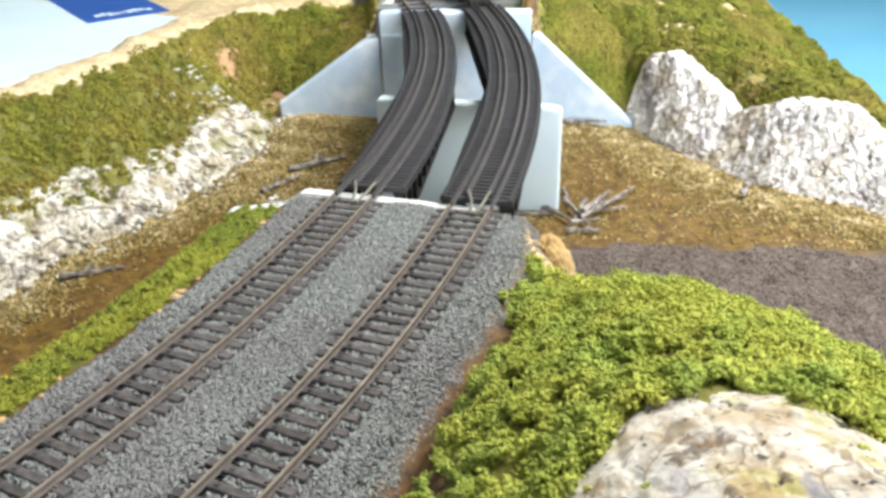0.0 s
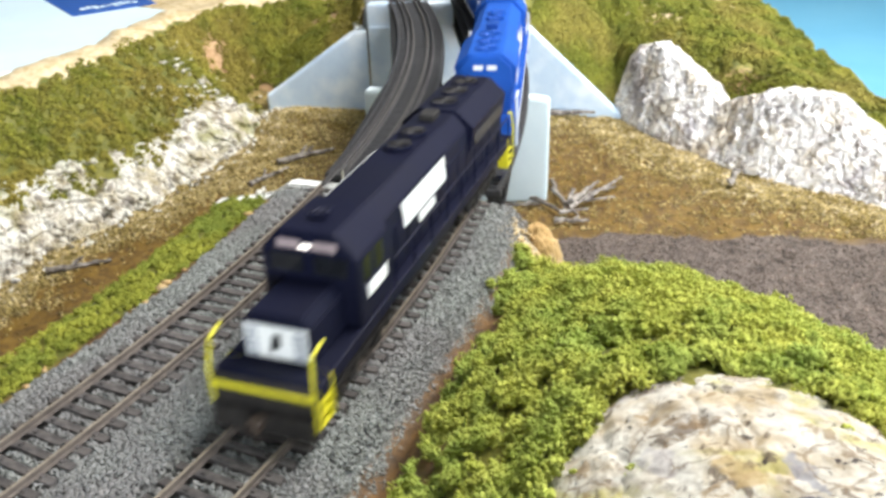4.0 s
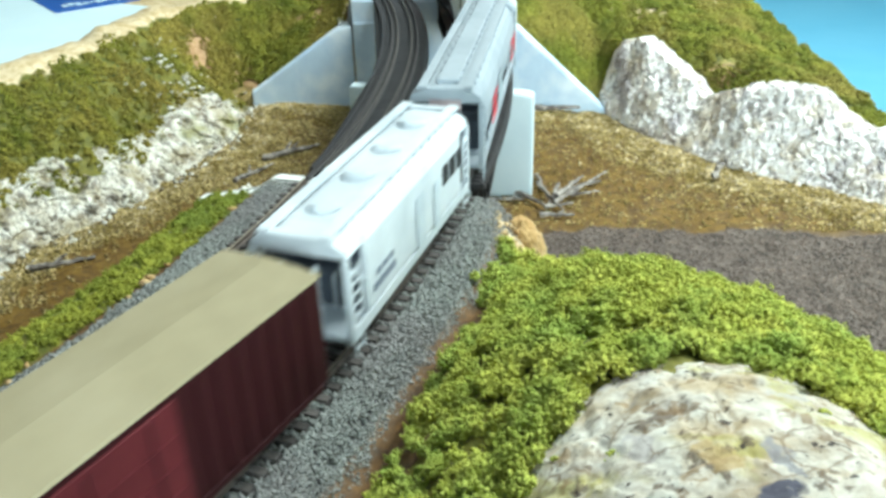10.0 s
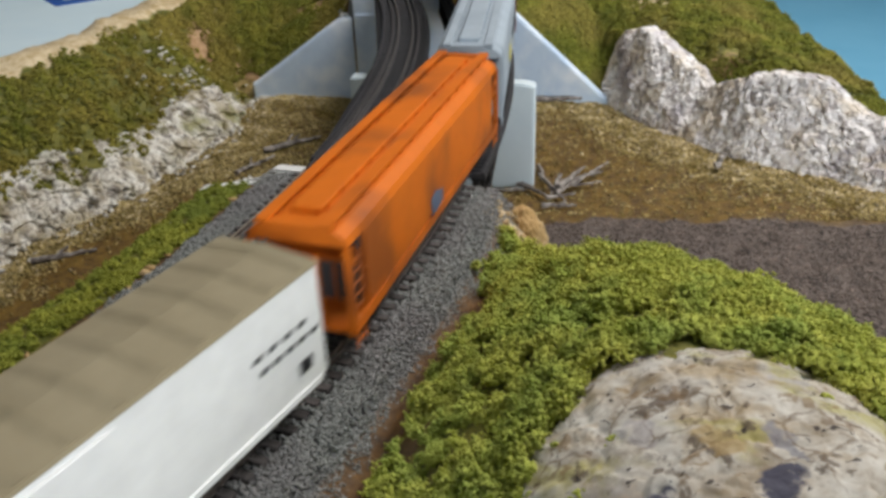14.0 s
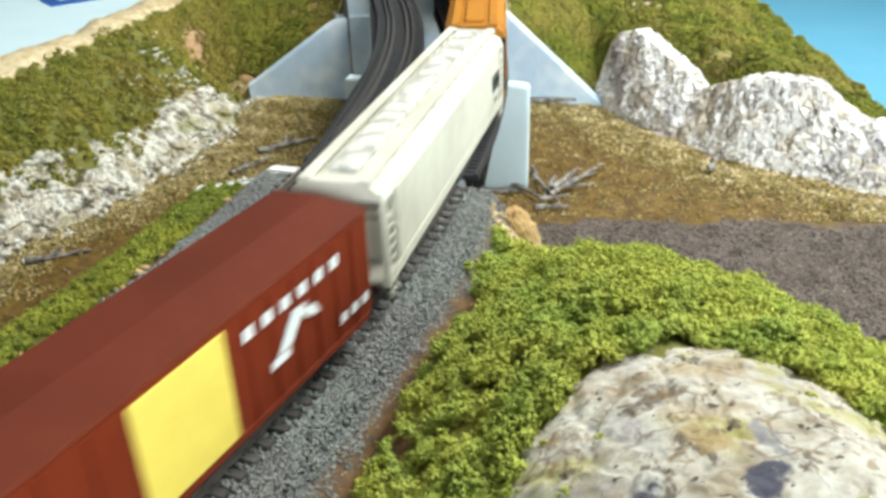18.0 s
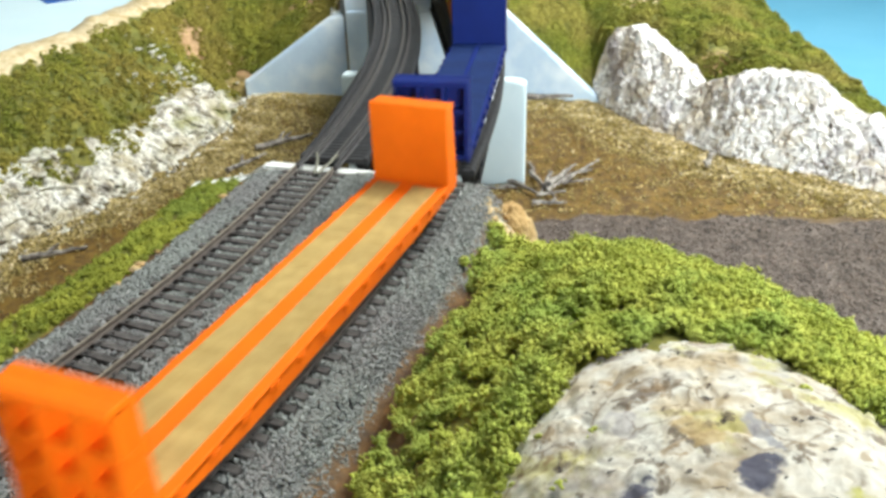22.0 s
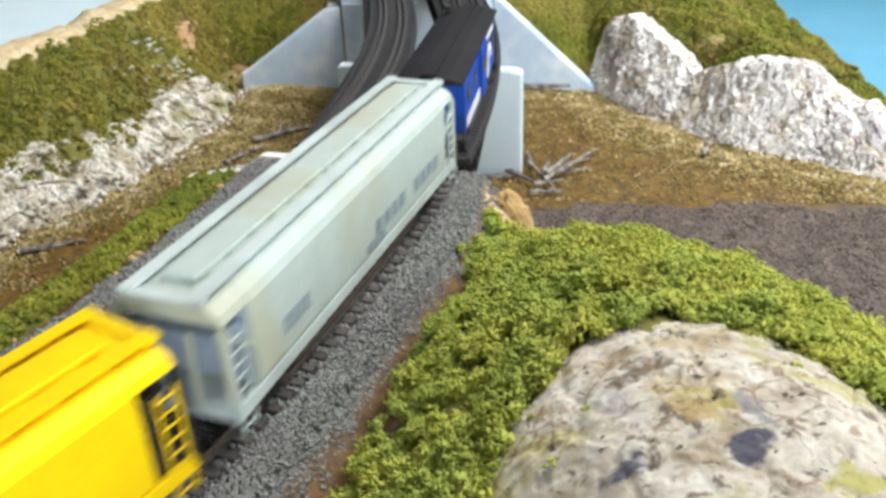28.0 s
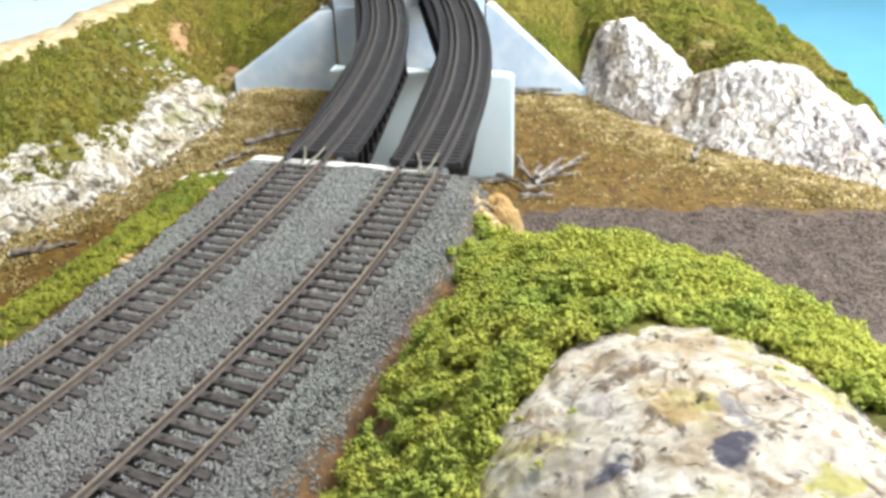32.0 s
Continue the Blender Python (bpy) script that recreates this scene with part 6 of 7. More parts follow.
    # bays
    nb = 3 if L > 0.15 else 2
    for i in range(nb):
        x = -h + 0.048 + (L - 0.096) * (i / (nb - 1))
        bm = bmesh.new()
        v = [bm.verts.new((x + sx * 0.013, sy * 0.0125, 0.0118)) for sx, sy in ((-1, -1), (1, -1), (1, 1), (-1, 1))]
        u = [bm.verts.new((x + sx * 0.005, sy * 0.0060, 0.0035)) for sx, sy in ((-1, -1), (1, -1), (1, 1), (-1, 1))]
        bm.faces.new(u)
        bm.faces.new(v)
        for k in range(4):
            bm.faces.new((v[k], v[(k + 1) % 4], u[(k + 1) % 4], u[k]))
        part("hopper_bay", bm, trim, car)
    # roof walks and hatches
    hm = hatch_m or m
    if trough:
        bm = bmesh.new()
        box(bm, -h + 0.010, h - 0.010, -0.0048, 0.0048, top - 0.0012, top + 0.0013, 0.0005)
        part("trough_hatch", bm, hm, car)
        def clamp(bm):
            box(bm, -0.0005, 0.0005, -0.0006, 0.0006, -0.0006, 0.0006)
            return hm
        for i in range(14):
            x = -h + 0.014 + (L - 0.028) * i / 13
            for sy in (-1, 1):
                piece("hatch_clamp", shared("clamp_" + hm.name, clamp), car, pose(x, sy * 0.0050, top + 0.0006))
    else:
        n = 4 if L < 0.15 else 6
        for i in range(n):
            x = -h + 0.022 + (L - 0.044) * i / (n - 1)
            bm = bmesh.new()
            for k, (rk, zk) in enumerate(((0.0056, 0.0005), (0.0050, 0.0010), (0.0038, 0.0014))):
                cyl(bm, (x, 0, top - 0.0010), (x, 0, top + zk), rk, 20)
            part("round_hatch", bm, hm, car)
    for sy in (-1, 1):
        bm = bmesh.new()
        y = sy * 0.0098
        box(bm, -h + 0.001, h - 0.001, y - 0.0019, y + 0.0019, top + 0.0002, top + 0.0009)
        for i in range(16):
            x = -h + 0.004 + (L - 0.008) * i / 15
            box(bm, x - 0.0004, x + 0.0004, y - 0.0017, y + 0.0017, top - 0.0030, top + 0.0003)
        part("roof_walk", bm, trim, car)
    for e in (-1, 1):
        bm = bmesh.new()
        box(bm, *sorted((e * (h - 0.001), e * (h - 0.0045))), -0.0120, 0.0120, top - 0.0006, top + 0.0001)
        part("end_walk", bm, trim, car)
    bm = bmesh.new()
    box(bm, -h + 0.004, h - 0.004, -0.0022, 0.0022, 0.0072, 0.0100)
    part("center_sill", bm, M_TRUCK, car)
    truck(car, h - 0.024, 2, 0.0195)
    truck(car, -h + 0.024, 2, 0.0195)
    couplers(car, L)
    if marks:
        marks(car, body, w + 0.0003, zs, top, h)
    return car


def bulkhead_flat(label, L, m, deck_m, strips):
    car = car_base("bulkhead_flatcar", label, L)
    h, w, zd = L / 2, 0.0162, 0.0128
    bm = bmesh.new()
    box(bm, -h + 0.002, h - 0.002, -w, w, zd - 0.0022, zd, 0.0003)
    part("deck", bm, m, car)
    for sy in (-1, 1):
        bm = bmesh.new()
        prof = [(-h + 0.003, zd - 0.0008), (h - 0.003, zd - 0.0008), (h - 0.003, zd - 0.0035), (h - 0.045, zd - 0.0062), (-h + 0.045, zd - 0.0062), (-h + 0.003, zd - 0.0035)]
        a = [bm.verts.new((x, sy * w, z)) for x, z in prof]
        b = [bm.verts.new((x, sy * (w - 0.0012), z)) for x, z in prof]
        bm.faces.new(a)
        bm.faces.new(b)
        for i in range(6):
            bm.faces.new((a[i], a[(i + 1) % 6], b[(i + 1) % 6], b[i]))
        sill = part("side_sill", bm, m, car)
        for i in range(13):
            x = -h + 0.018 + (L - 0.036) * i / 12
            bm = bmesh.new()
            box(bm, x - 0.0010, x + 0.0010, *sorted((sy * w, sy * (w + 0.0012))), zd - 0.0026, zd - 0.0004, 0.0002)
            part("stake_pocket", bm, m, sill)
    if strips:
        for y0, y1 in ((-0.0128, -0.0030), (0.0030, 0.0128)):
            for i in range(24):
                x0 = -h + 0.016 + (L - 0.032) * i / 24
                bm = bmesh.new()
                box(bm, x0, x0 + (L - 0.032) / 24 - 0.0002, y0, y1, zd - 0.0002, zd + 0.0004)
                part("deck_board", bm, deck_m, car)
    else:
        for i in range(36):
            x0 = -h + 0.014 + (L - 0.028) * i / 36
            bm = bmesh.new()
            box(bm, x0, x0 + (L - 0.028) / 36 - 0.0003, -w + 0.0012, w - 0.0012, zd - 0.0002, zd + 0.0004)
            part("deck_board", bm, deck_m, car)
        bm = bmesh.new()
        box(bm, -h + 0.014, h - 0.014, -0.0012, 0.0012, zd + 0.0003, zd + 0.0009)
        part("center_strip", bm, m, car)
    bt = 0.0450
    for e in (-1, 1):
        bm = bmesh.new()
        box(bm, *sorted((e * (h - 0.0095), e * (h - 0.0125))), -w, w, zd, bt, 0.0005)
        bk = part("bulkhead", bm, m, car, "tall end bulkhead")
        bm = bmesh.new()
        box(bm, *sorted((e * (h - 0.0035), e * (h - 0.0120))), -w + 0.0003, w - 0.0003, bt - 0.0030, bt - 0.0003, 0.0004)
        part("bulkhead_cap", bm, m, bk)
        for y in (-0.0150, -0.0052, 0.0052, 0.0150):
            bm = bmesh.new()
            a = [(e * (h - 0.0095), zd), (e * (h - 0.0020), zd), (e * (h - 0.0050), bt - 0.002), (e * (h - 0.0095), bt - 0.002)]
            p = [bm.verts.new((x, y - 0.0009, z)) for x, z in a]
            q = [bm.verts.new((x, y + 0.0009, z)) for x, z in a]
            bm.faces.new(p)
            bm.faces.new(q)
            for i in range(4):
                bm.faces.new((p[i], p[(i + 1) % 4], q[(i + 1) % 4], q[i]))
            part("bulkhead_gusset", bm, m, bk)
        for z in (0.022, 0.031):
            bm = bmesh.new()
            box(bm, *sorted((e * (h - 0.0050), e * (h - 0.0098))), -w, w, z - 0.0009, z + 0.0009)
            part("bulkhead_brace", bm, m, bk)
        ladder(car, e * (h - 0.0022), -0.0115, 0.006, bt - 0.004, m, 7, 0.005, 'y')
    underframe(car, L, M_TRUCK, 0.0106)
    truck(car, h - 0.028, 2, 0.0195)
    truck(car, -h + 0.028, 2, 0.0195)
    couplers(car, L)
    if not strips:
        for sy in (-1, 1):
            quads("white_marks", car, bars(h - 0.030, 9, 0.0035, 0.0075, zd - 0.0038, zd - 0.0022, 4, 0.3), sy * (w + 0.0012), M_DECAL_W, "worn white bars of lettering")
    return car


def caboose(label, L, m, roof_m):
    car = car_base("caboose", label, L)
    h, w, z0, top = L / 2, 0.0152, 0.0095, 0.0376
    bx = h - 0.011
    bm = bmesh.new()
    box(bm, -bx, bx, -w + 0.0008, w - 0.0008, z0, top - 0.002, 0.0004)
    body = part("body", bm, m, car)
    bm = bmesh.new()
    extrude_x(bm, [(-w, top - 0.0026), (w, top - 0.0026), (w, top - 0.0016), (w * 0.55, top + 0.0004), (0, top + 0.0012), (-w * 0.55, top + 0.0004), (-w, top - 0.0016)], -h + 0.001, h - 0.001)
    rf = part("roof", bm, roof_m, car, "flat black roof")
    bm = bmesh.new()
    box(bm, -h + 0.001, h - 0.001, -0.0034, 0.0034, top + 0.0014, top + 0.0022)
    for i in range(12):
        x = -h + 0.005 + (L - 0.010) * i / 11
        box(bm, x - 0.0004, x + 0.0004, -0.0030, 0.0030, top + 0.0004, top + 0.0016)
    part("roof_walk", bm, roof_m, rf)
    bm = bmesh.new()
    cyl(bm, (-h + 0.015, -0.0095, top), (-h + 0.015, -0.0095, top + 0.0030), 0.0015, 10)
    cyl(bm, (-h + 0.015, -0.0095, top + 0.0030), (-h + 0.015, -0.0095, top + 0.0042), 0.0026, 10)
    part("smoke_jack", bm, M_TRUCK, car, "black stove pipe")
    for sy in (-1, 1):
        y = sy * (w - 0.0006)
        # bay in the middle of the side
        bm = bmesh.new()
        box(bm, -0.0085, 0.0085, *sorted((sy * (w - 0.001), sy * (w + 0.0012))), z0 + 0.001, top - 0.003, 0.0006)
        bay = part("bay", bm, m, car, "shallow bay window")
        quads("bay_window", bay, [rect(-0.0060, 0.0060, top - 0.0155, top - 0.0085)], sy * (w + 0.0012), M_GLASS, "dark window")
        for x in (h - 0.022, h - 0.043, -h + 0.036, -h + 0.022):
            quads("window", body, [rect(x - 0.0032, x + 0.0032, top - 0.0160, top - 0.0085)], y, M_GLASS, "dark window")
        polys = [rect(-bx + 0.028, bx - 0.002, z0 + 0.0022, z0 + 0.0038), rect(-bx + 0.032, bx - 0.002, z0 + 0.0050, z0 + 0.0066)]
        for k in range(9):
            a0, a1 = radians(-60 + k * 28), radians(-60 + (k + 1) * 28)
            xc, zc, r0, r1 = -bx + 0.024, z0 + 0.0100, 0.0042, 0.0078
            polys.append([(xc + r0 * math.cos(a0), zc + r0 * math.sin(a0)), (xc + r1 * math.cos(a0), zc + r1 * math.sin(a0)), (xc + r1 * math.cos(a1), zc + r1 * math.sin(a1)), (xc + r0 * math.cos(a1), zc + r0 * math.sin(a1))])
        quads("emblem", body, polys, sy * (w - 0.0004), M_DECAL_W, "white emblem with two long stripes")
        quads("name_bar", body, [rect(-bx + 0.008, -bx + 0.034, top - 0.0065, top - 0.0042)], sy * (w - 0.0004), M_DECAL_W, "white bar of lettering")
    for e in (-1, 1):
        bm = bmesh.new()
        box(bm, *sorted((e * bx, e * (h - 0.001))), -w + 0.001, w - 0.001, z0 - 0.001, z0 + 0.0006, 0.0003)
        part("end_platform", bm, M_TRUCK, car)
        bm = bmesh.new()
        box(bm, *sorted((e * (bx - 0.0002), e * (bx + 0.0004))), -0.0045, 0.0045, z0 + 0.001, top - 0.006)
        part("end_door", bm, M_GLASS, car, "dark end door")
        for y in (-0.0145, -0.0055, 0.0055, 0.0145):
            rod(car, [(e * (h - 0.002), y, z0), (e * (h - 0.002), y, z0 + 0.0120)], 0.0004, M_TRUCK, "railing_post")
        for sy in (-1, 1):
            rod(car, [(e * (h - 0.002), sy * 0.0055, z0 + 0.0120), (e * (h - 0.002), sy * 0.0145, z0 + 0.0120)], 0.0004, M_TRUCK, "railing")
            for k in range(3):
                bm = bmesh.new()
                box(bm, *sorted((e * (h - 0.009), e * (h - 0.003))), *sorted((sy * 0.0120, sy * 0.0160)), 0.0035 + k * 0.0026, 0.0041 + k * 0.0026)
                part("step", bm, M_TRUCK, car)
    underframe(car, L, M_TRUCK, 0.0100)
    truck(car, h - 0.024, 2, 0.0150)
    truck(car, -h + 0.024, 2, 0.0150)
    couplers(car, L)
    return car


# ---- the consist, front to rear ----
SPEED = 0.129
TRAIN = [(0.065, 0.272), (0.2835, 0.466), (0.4846, 0.665), (0.690, 0.8608), (0.8728, 0.994), (1.0095, 1.193), (1.203, 1.376), (1.387, 1.566), (1.578, 1.734),
         (1.745, 1.925), (1.932, 2.1245), (2.135, 2.314), (2.3295, 2.5335), (2.5478, 2.7370), (2.748, 2.927), (2.9476, 3.1325), (3.142, 3.314), (3.333, 3.463)]
LEN = [b - a for a, b in TRAIN]

loco("locomotive", "black diesel locomotive with yellow handrails and white nose panel", LEN[0], PAINT_BLACK, M_YELLOW, True, logo_black, PAINT_BLACK, True)
loco("locomotive", "bright blue diesel locomotive with white emblem, running hood first", LEN[1], PAINT_BLUE, M_RAIL_GREY, False, logo_blue, PAINT_BLUE_ROOF)
loco("locomotive", "bright blue diesel locomotive with white emblem, running hood first", LEN[2], PAINT_BLUE, M_RAIL_GREY, False, logo_blue, PAINT_BLUE_ROOF)


def marks3(car, body, y, z0, top, h):
    for sy in (-1, 1):
        quads("name_bar", body, [rect(h - 0.030, h - 0.010, top - 0.0122, top - 0.0092)], sy * y, M_DECAL_W, "pale bar of lettering")
        quads("small_marks", body, [rect(h - 0.020, h - 0.014, z0 + 0.008, z0 + 0.0105), rect(h - 0.030, h - 0.025, z0 + 0.012, z0 + 0.0145), rect(h - 0.044, h - 0.040, z0 + 0.018, z0 + 0.020), rect(h - 0.056, h - 0.053, z0 + 0.010, z0 + 0.012), rect(h - 0.012, h - 0.008, z0 + 0.003, z0 + 0.005)], sy * y, M_DECAL_W, "small worn white marks")


boxcar("dark maroon boxcar with tan roof and lighter red door", LEN[3], paint("maroon_paint", (0.028, 0.006, 0.008), (0.019, 0.005, 0.006), 0.5), paint("tan_roof", (0.30, 0.26, 0.165), (0.40, 0.35, 0.24), 0.6, 0.8, 18), paint("red_door", (0.085, 0.015, 0.019)), 0, 7, marks=marks3, door_at=-0.012, door_w=0.034)


def marks4(car, body, y, z0, top, h):
    for sy in (-1, 1):
        quads("letters", body, bars(-h + 0.036, 3, 0.0058, 0.0026, top - 0.0185, top - 0.0110, 3), sy * y, M_DECAL_K, "black bars in place of letters")
        quads("small_marks", body, bars(h - 0.018, 4, 0.0026, 0.0022, z0 + 0.006, z0 + 0.0085, 3) + bars(h - 0.021, 3, 0.0024, 0.0028, z0 + 0.0105, z0 + 0.0125, 5), sy * y, M_DECAL_B, "small grey marks")
        quads("stain", body, [rect(-0.004, 0.004, z0 + 0.001, z0 + 0.020), rect(-0.020, -0.014, z0 + 0.001, z0 + 0.018)], sy * y, paint("grey_streak", (0.52, 0.58, 0.64)), "grey vertical streak")


WHITE4 = paint("cool_white_paint", (0.57, 0.61, 0.65), (0.38, 0.43, 0.48), 0.5)
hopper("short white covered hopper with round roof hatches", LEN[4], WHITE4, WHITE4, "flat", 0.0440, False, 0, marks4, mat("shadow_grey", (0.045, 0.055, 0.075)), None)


def marks5(car, body, y, z0, top, h):
    for sy in (-1, 1):
        zc = 0.0240
        x = -h + 0.034
        polys = [rect(x - 0.002, x + 0.012, zc - 0.0055, zc - 0.0035), rect(x + 0.010, x + 0.0125, zc - 0.0055, zc + 0.0055), rect(x - 0.002, x + 0.012, zc + 0.0035, zc + 0.0055),
                 [(x - 0.004, zc + 0.0055), (x - 0.0062, zc + 0.0055), (x - 0.0022, zc - 0.0055), (x, zc - 0.0055)], [(x - 0.004, zc + 0.0055), (x - 0.0055, zc + 0.0035), (x - 0.014, zc - 0.0055), (x - 0.0115, zc - 0.0055)], rect(x - 0.0145, x - 0.0120, zc - 0.0055, zc + 0.0060)]
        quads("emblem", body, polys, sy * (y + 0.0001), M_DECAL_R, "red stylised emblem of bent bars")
        quads("red_lines", body, [rect(h - 0.056, h - 0.036, zc - 0.006 + k * 0.0034, zc - 0.0044 + k * 0.0034) for k in range(4)], sy * (y + 0.0001), M_DECAL_R, "red lines of lettering")
        quads("grey_patch", body, [rect(h - 0.084, h - 0.064, zc - 0.007, zc + 0.008)], sy * (y + 0.0001), paint("patch_grey", (0.34, 0.40, 0.44)), "darker repainted patch")
    bm = bmesh.new()
    box(bm, h - 0.0018, h - 0.0012, -0.007, 0.007, top - 0.0095, top - 0.0050)
    part("end_emblem", bm, M_DECAL_DIM, car, "faded red emblem on the end")


GREY5 = paint("pale_grey_paint", (0.33, 0.37, 0.41), (0.24, 0.28, 0.32), 0.5)
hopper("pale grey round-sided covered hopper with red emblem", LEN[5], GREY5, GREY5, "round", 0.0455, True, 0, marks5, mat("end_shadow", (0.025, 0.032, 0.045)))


def marks6(car, body, y, z0, top, h):
    for sy in (-1, 1):
        polys = []
        xc, zc = h - 0.020, z0 + 0.0235
        for k in range(14):
            a0, a1 = radians(k * 360 / 14), radians((k + 1) * 360 / 14)
            r0, r1 = 0.0038, 0.0062
            polys.append([(xc + r0 * math.cos(a0), zc + r0 * math.sin(a0)), (xc + r1 * math.cos(a0), zc + r1 * math.sin(a0)), (xc + r1 * math.cos(a1), zc + r1 * math.sin(a1)), (xc + r0 * math.cos(a1), zc + r0 * math.sin(a1))])
        polys += [rect(xc - 0.0026, xc + 0.0026, zc - 0.0007, zc + 0.0007), rect(xc - 0.0007, xc + 0.0007, zc - 0.0026, zc + 0.0026)]
        quads("round_emblem", body, polys, sy * y, M_DECAL_K, "round dark emblem")
        quads("small_marks", body, [rect(h - 0.018, h - 0.012, z0 + 0.0105, z0 + 0.0125), rect(h - 0.026, h - 0.022, z0 + 0.0115, z0 + 0.0125)] + bars(-h + 0.030, 4, 0.003, 0.003, top - 0.016, top - 0.0145, 2) + bars(-h + 0.028, 5, 0.003, 0.0022, top - 0.0205, top - 0.019, 2) + [rect(-h + 0.008, -h + 0.013, z0 + 0.006, z0 + 0.010)], sy * y, M_DECAL_K, "small dark bars of lettering")


WHITE6 = paint("clean_white_paint", (0.86, 0.87, 0.86), (0.78, 0.80, 0.80), 0.3)
boxcar("white reefer boxcar with ribbed tan roof and round emblem", LEN[6], WHITE6, paint("khaki_roof", (0.33, 0.28, 0.18), (0.43, 0.37, 0.25), 0.6, 0.36, 16, spec=0.6), WHITE6, 0, 0, 0.0450, 14, marks6, 0.0, 0.028, 4, 0)


def marks7(car, body, y, z0, top, h):
    for sy in (-1, 1):
        quads("patch", body, [[(h - 0.088, z0 + 0.002), (h - 0.076, z0 + 0.001), (h - 0.074, z0 + 0.008), (h - 0.080, z0 + 0.0095), (h - 0.088, z0 + 0.007)]], sy * y, M_DECAL_B, "dark blue-grey patch")


ORANGE7 = paint("weathered_orange_paint", (0.66, 0.155, 0.010), (0.20, 0.060, 0.018), 0.7, 0.55, 30)
hopper("weathered orange covered hopper with dark rust stains", LEN[7], ORANGE7, ORANGE7, "flat", 0.0450, True, 0, marks7)


def marks8(car, body, y, z0, top, h):
    for sy in (-1, 1):
        quads("letters", body, bars(-h + 0.055, 6, 0.0052, 0.0036, z0 + 0.0085, z0 + 0.0135, 3) + bars(-h + 0.040, 3, 0.0056, 0.0040, z0 + 0.0165, z0 + 0.0175, 3), sy * y, M_DECAL_K, "dark bars in place of letters")
        quads("emblem", body, [rect(-0.006 + k * 0.004, -0.0035 + k * 0.004, z0 + 0.003 + (k % 2) * 0.002, z0 + 0.013 - (k % 2) * 0.002, 0.003) for k in range(4)], sy * y, M_DECAL_Y, "yellow-green leafy emblem")


GREY8 = paint("light_grey_paint", (0.36, 0.42, 0.47), (0.27, 0.32, 0.37), 0.5)
hopper("light grey covered hopper with yellow emblem and dark lettering", LEN[8], GREY8, GREY8, "flat", 0.0445, True, 0, marks8)


def marks9(car, body, y, z0, top, h):
    for sy in (-1, 1):
        quads("letters", body, bars(-0.028, 6, 0.0036, 0.0042, top - 0.0105, top - 0.0070, 3), sy * (y + 0.0006), M_DECAL_W, "white bars in place of letters")
        quads("emblem", body, [[(-0.040, top - 0.022), (-0.046, top - 0.022), (-0.054, top - 0.0135), (-0.048, top - 0.0125)], [(-0.050, top - 0.014), (-0.058, top - 0.016), (-0.060, top - 0.020), (-0.054, top - 0.018)], rect(-0.045, -0.037, top - 0.025, top - 0.0225)], sy * (y + 0.0006), M_DECAL_W, "white curved emblem")
        quads("small_marks", body, bars(h - 0.010, 4, 0.003, 0.0025, z0 + 0.011, z0 + 0.0135, 3) + bars(h - 0.012, 5, 0.0025, 0.002, z0 + 0.006, z0 + 0.0075, 4) + bars(-h + 0.020, 3, 0.003, 0.003, z0 + 0.006, z0 + 0.009, 3), sy * (y + 0.0006), M_DECAL_W, "small white marks")


RED9 = paint("oxide_red_paint", (0.17, 0.025, 0.009), (0.13, 0.019, 0.007), 0.5)
boxcar("oxide red boxcar with pale yellow sliding door", LEN[9], RED9, paint("red_roof", (0.135, 0.028, 0.014), (0.10, 0.021, 0.011), 0.5), paint("yellow_door", (0.78, 0.61, 0.12), (0.72, 0.55, 0.11), 0.3), 6, 6, 0.0450, 0, marks9, -0.006, 0.031, door_ribs=0)


def marks10(car, body, y, z0, top, h):
    for sy in (-1, 1):
        x = -h + 0.030
        quads("emblem", body, [rect(x - 0.014, x, z0 + 0.0105, z0 + 0.0118), rect(x - 0.014, x, z0 + 0.0170, z0 + 0.0183)] + bars(x - 0.0005, 3, 0.0036, 0.001, z0 + 0.0125, z0 + 0.0163, 1), sy * y, M_DECAL_K, "black boxed emblem of bars")
        quads("small_marks", body, [rect(-h + 0.0145, -h + 0.0165, z0 + 0.010, z0 + 0.016), rect(x - 0.010, x - 0.004, z0 + 0.005, z0 + 0.0065)], sy * y, M_DECAL_K, "small dark marks")


CREAM = paint("dirty_white_paint", (0.65, 0.62, 0.535), (0.40, 0.37, 0.30), 0.6, 0.6, 14)
hopper("dirty white covered hopper streaked with grey grime", LEN[10], CREAM, CREAM, "flat", 0.0460, True, 0, marks10, paint("grimy_end", (0.60, 0.57, 0.50), (0.36, 0.33, 0.27), 0.6), paint("grimy_hatch", (0.66, 0.64, 0.58), (0.22, 0.21, 0.20), 0.6, 0.7, 130))


def marks11(car, body, y, z0, top, h):
    for sy in (-1, 1):
        quads("letters", body, [rect(0.0300, 0.0370, z0 + 0.0140, z0 + 0.0200, 0.0006), rect(0.0215, 0.0240, z0 + 0.0142, z0 + 0.0198, 0.0004)] + bars(0.0060, 7, 0.0058, 0.0050, z0 + 0.0145, z0 + 0.0200, 1), sy * (y + 0.0007), M_DECAL_W, "white bars in place of letters")
        quads("small_mark", body, [rect(-0.004, 0.001, z0 + 0.005, z0 + 0.0085)], sy * (y + 0.0007), M_DECAL_W, "white square mark")


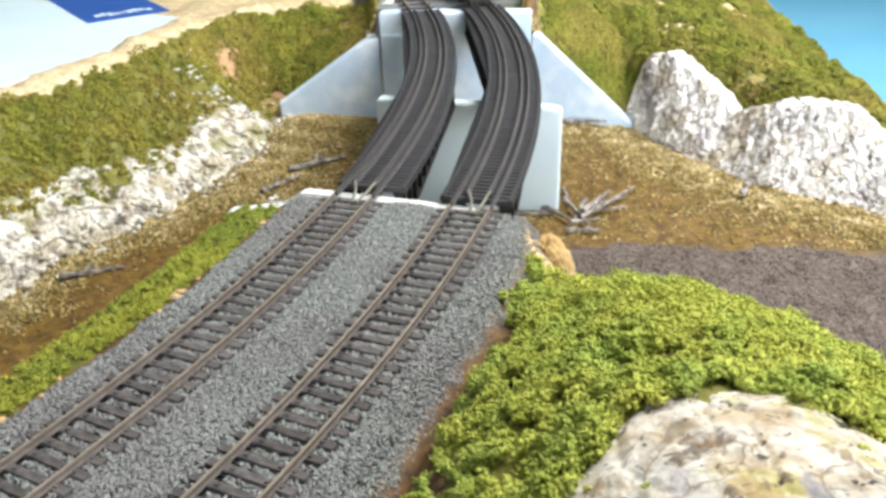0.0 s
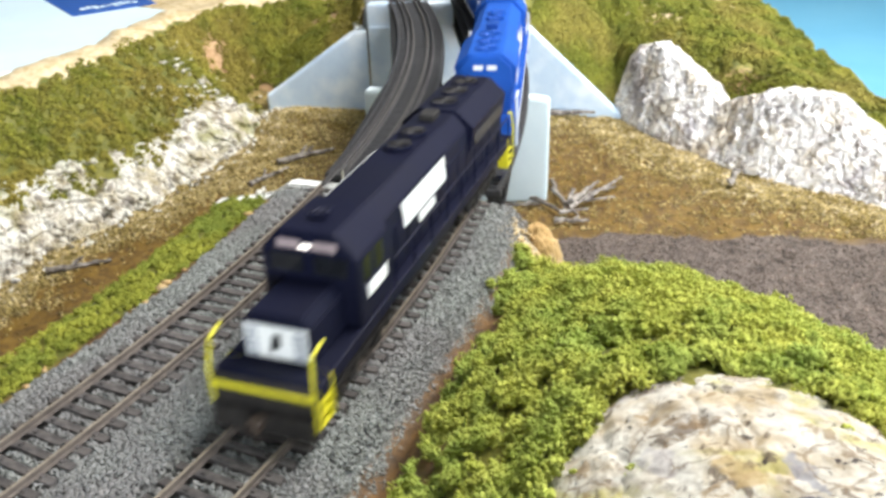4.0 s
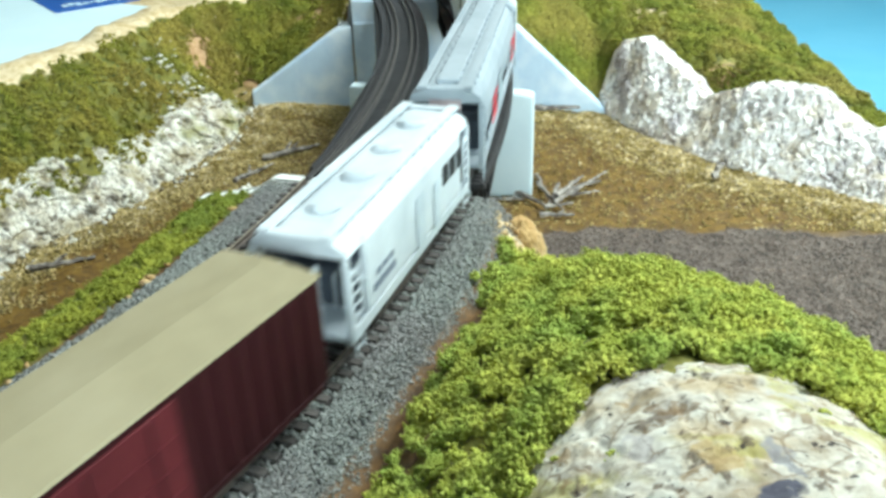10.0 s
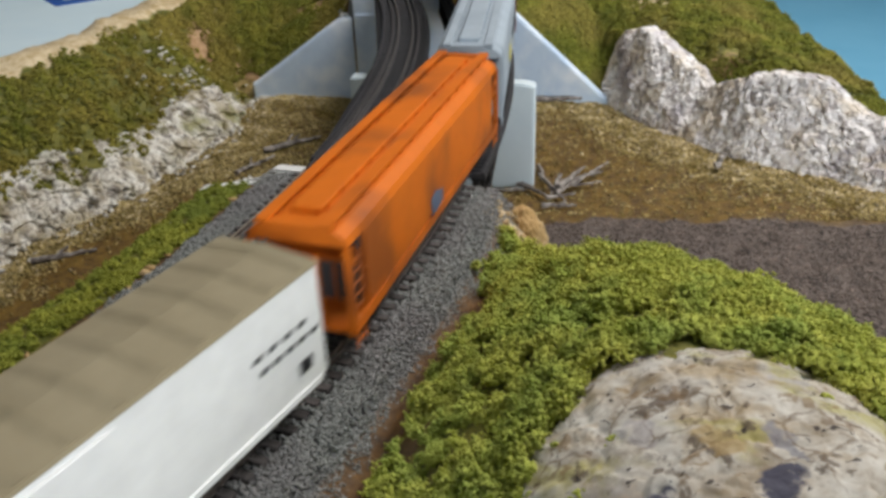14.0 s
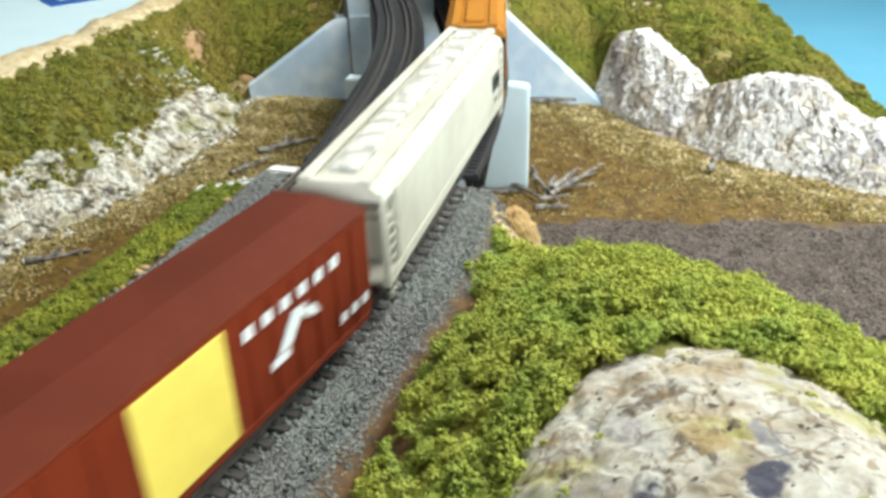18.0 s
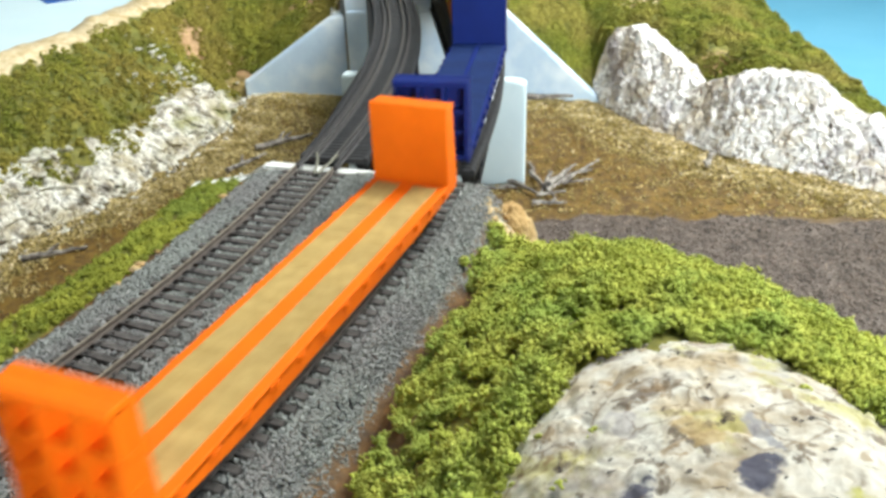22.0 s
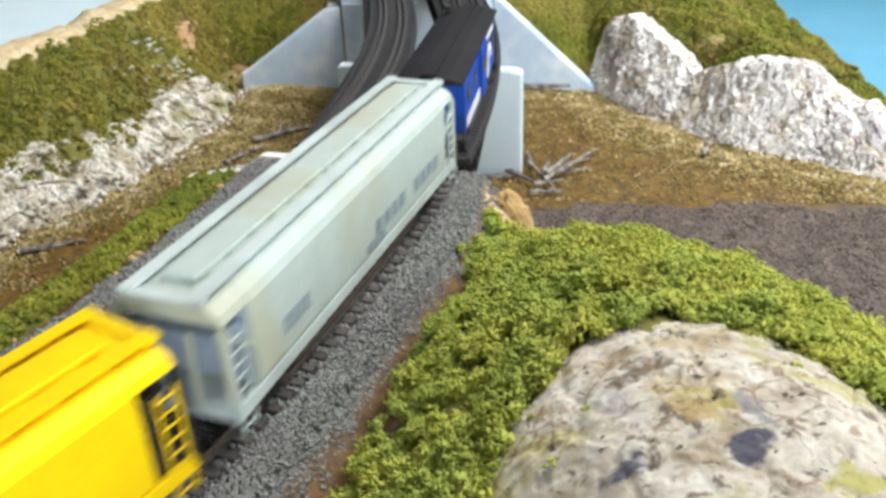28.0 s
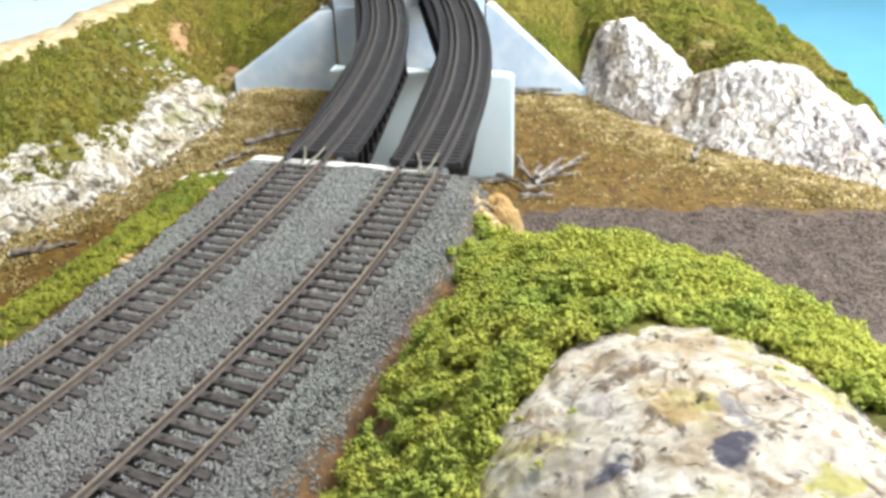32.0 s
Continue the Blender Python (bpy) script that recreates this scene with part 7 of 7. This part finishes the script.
TAN11 = paint("ochre_paint", (0.46, 0.190, 0.024), (0.35, 0.135, 0.018), 0.5)
hopper("ochre covered hopper with white lettering blocks and black ends", LEN[11], TAN11, TAN11, "flat", 0.0445, True, 9, marks11, M_BLACK_END)
bulkhead_flat("bright orange bulkhead flatcar with tan deck boards, empty", LEN[12], paint("bright_orange_paint", (0.84, 0.150, 0.004), (0.72, 0.125, 0.004), 0.4), mat("tan_boards", (0.36, 0.24, 0.075), (0.46, 0.32, 0.115), 150, 0.8, rand=0.08), True)
bulkhead_flat("dark blue bulkhead flatcar with blue deck, empty", LEN[13], paint("navy_paint", (0.005, 0.016, 0.13), (0.004, 0.011, 0.09), 0.4), mat("navy_boards", (0.006, 0.019, 0.085), (0.009, 0.026, 0.11), 150, 0.75, rand=0.12, spec=0.2), False)


def marks14(car, body, y, z0, top, h):
    for sy in (-1, 1):
        quads("emblem", body, [rect(h - 0.068, h - 0.061, z0 + 0.0075, z0 + 0.0120, -0.001), rect(h - 0.079, h - 0.074, z0 + 0.0045, z0 + 0.0080)], sy * (y + 0.0007), M_DECAL_Y, "faded yellow emblem patches")
        quads("white_mark", body, [rect(-0.012, -0.0085, z0 + 0.003, z0 + 0.007)], sy * (y + 0.0007), M_DECAL_W, "white square mark")
        quads("dark_marks", body, bars(h - 0.064, 9, 0.0040, 0.0030, z0 + 0.0150, z0 + 0.0185, 2, 0.3), sy * (y + 0.0007), paint("brown_marks", (0.22, 0.085, 0.012)), "faded brown bars of lettering")


TAN14 = paint("brown_orange_paint", (0.50, 0.185, 0.022), (0.36, 0.125, 0.016), 0.5)
hopper("brown-orange covered hopper with ribbed sides and black ends", LEN[14], TAN14, TAN14, "flat", 0.0445, True, 12, marks14, M_BLACK_END)


def marks15(car, body, y, z0, top, h):
    for sy in (-1, 1):
        quads("dark_panel", body, [rect(-h + 0.040, -h + 0.064, z0 + 0.002, z0 + 0.0175)], sy * y, M_DECAL_K, "dark square panel")
        polys = [rect(-h + 0.042, -h + 0.062, z0 + 0.0035 + k * 0.0018, z0 + 0.0041 + k * 0.0018) for k in range(2)]
        for k in range(8):
            a = radians(k * 45)
            c, s = math.cos(a), math.sin(a)
            x, z = -h + 0.052, z0 + 0.0118
            polys.append([(x + c * 0.001, z + s * 0.001), (x + c * 0.0044 - s * 0.0007, z + s * 0.0044 + c * 0.0007), (x + c * 0.0044 + s * 0.0007, z + s * 0.0044 - c * 0.0007)])
        quads("panel_emblem", body, polys, sy * (y + 0.0002), paint("pale_blue_decal", (0.42, 0.48, 0.60)), "pale star-like emblem and lines")
        quads("white_mark", body, [rect(-h + 0.066, -h + 0.070, z0 + 0.0010, z0 + 0.0035)], sy * y, M_DECAL_W, "small white mark")
        quads("dark_panel", body, [rect(h - 0.032, h - 0.022, z0 + 0.004, z0 + 0.0165)], sy * y, M_DECAL_K, "narrow dark panel")


YEL = paint("bright_yellow_paint", (0.86, 0.58, 0.004), (0.72, 0.46, 0.004), 0.3)
hopper("bright yellow covered hopper with dark square panel", LEN[15], YEL, YEL, "flat", 0.0450, True, 0, marks15, M_BLACK_END)


M_FADED = mat("faded_decal", (0.20, 0.25, 0.30), (0.32, 0.38, 0.42), 240, 0.6)


def marks16(car, body, y, z0, top, h):
    for sy in (-1, 1):
        quads("letters", body, bars(-0.004, 9, 0.0042, 0.0026, z0 + 0.0060, z0 + 0.0110, 6, 0.15), sy * y, M_FADED, "grey-blue bars in place of letters")
        quads("small_marks", body, bars(h - 0.028, 4, 0.0022, 0.0016, z0 + 0.0075, z0 + 0.0125, 8) + bars(0.004, 3, 0.003, 0.0022, z0 + 0.0025, z0 + 0.0055, 4), sy * y, M_FADED, "small grey marks")


GRN = paint("pale_green_grey_paint", (0.42, 0.49, 0.465), (0.42, 0.39, 0.25), 0.55)
hopper("pale green-grey covered hopper with faded lettering bars", LEN[16], GRN, paint("pale_trim", (0.50, 0.57, 0.56)), "flat", 0.0445, True, 0, marks16, mat("end_grey", (0.26, 0.33, 0.43), (0.36, 0.43, 0.52)))
caboose("bright blue caboose with black roof and white striped emblem", LEN[17], paint("caboose_blue", (0.009, 0.058, 0.34), (0.007, 0.040, 0.24), 0.4), paint("black_roof", (0.013, 0.013, 0.016), (0.026, 0.025, 0.027), 0.5, 0.75))


LEAD = ((0.0, -0.085), (0.5, 0.0146), (1.0, 0.1045), (1.5, 0.185), (2.0, 0.2575), (2.5, 0.3225), (3.0, 0.387))


def gone(t):
    """Metres the train has run at t seconds; it slows to an even pace."""
    return float(np.interp(t, [a for a, b in LEAD], [b for a, b in LEAD])) if t < 3.0 else SPEED * t


def motions():
    for (car, ln), (a, b) in zip(CARS, TRAIN):
        half = 0.32 * ln
        rows = []
        for k in range(65):
            t = k * 0.5
            s = (a + b) / 2 - gone(t)
            x0, y0, _ = on_track(s + half)
            x1, y1, _ = on_track(s - half)
            rows.append((t, pose((x0 + x1) / 2, (y0 + y1) / 2, 0, 0, 0, math.degrees(math.atan2(y1 - y0, x1 - x0)))))
        walk(car, rows)


motions()
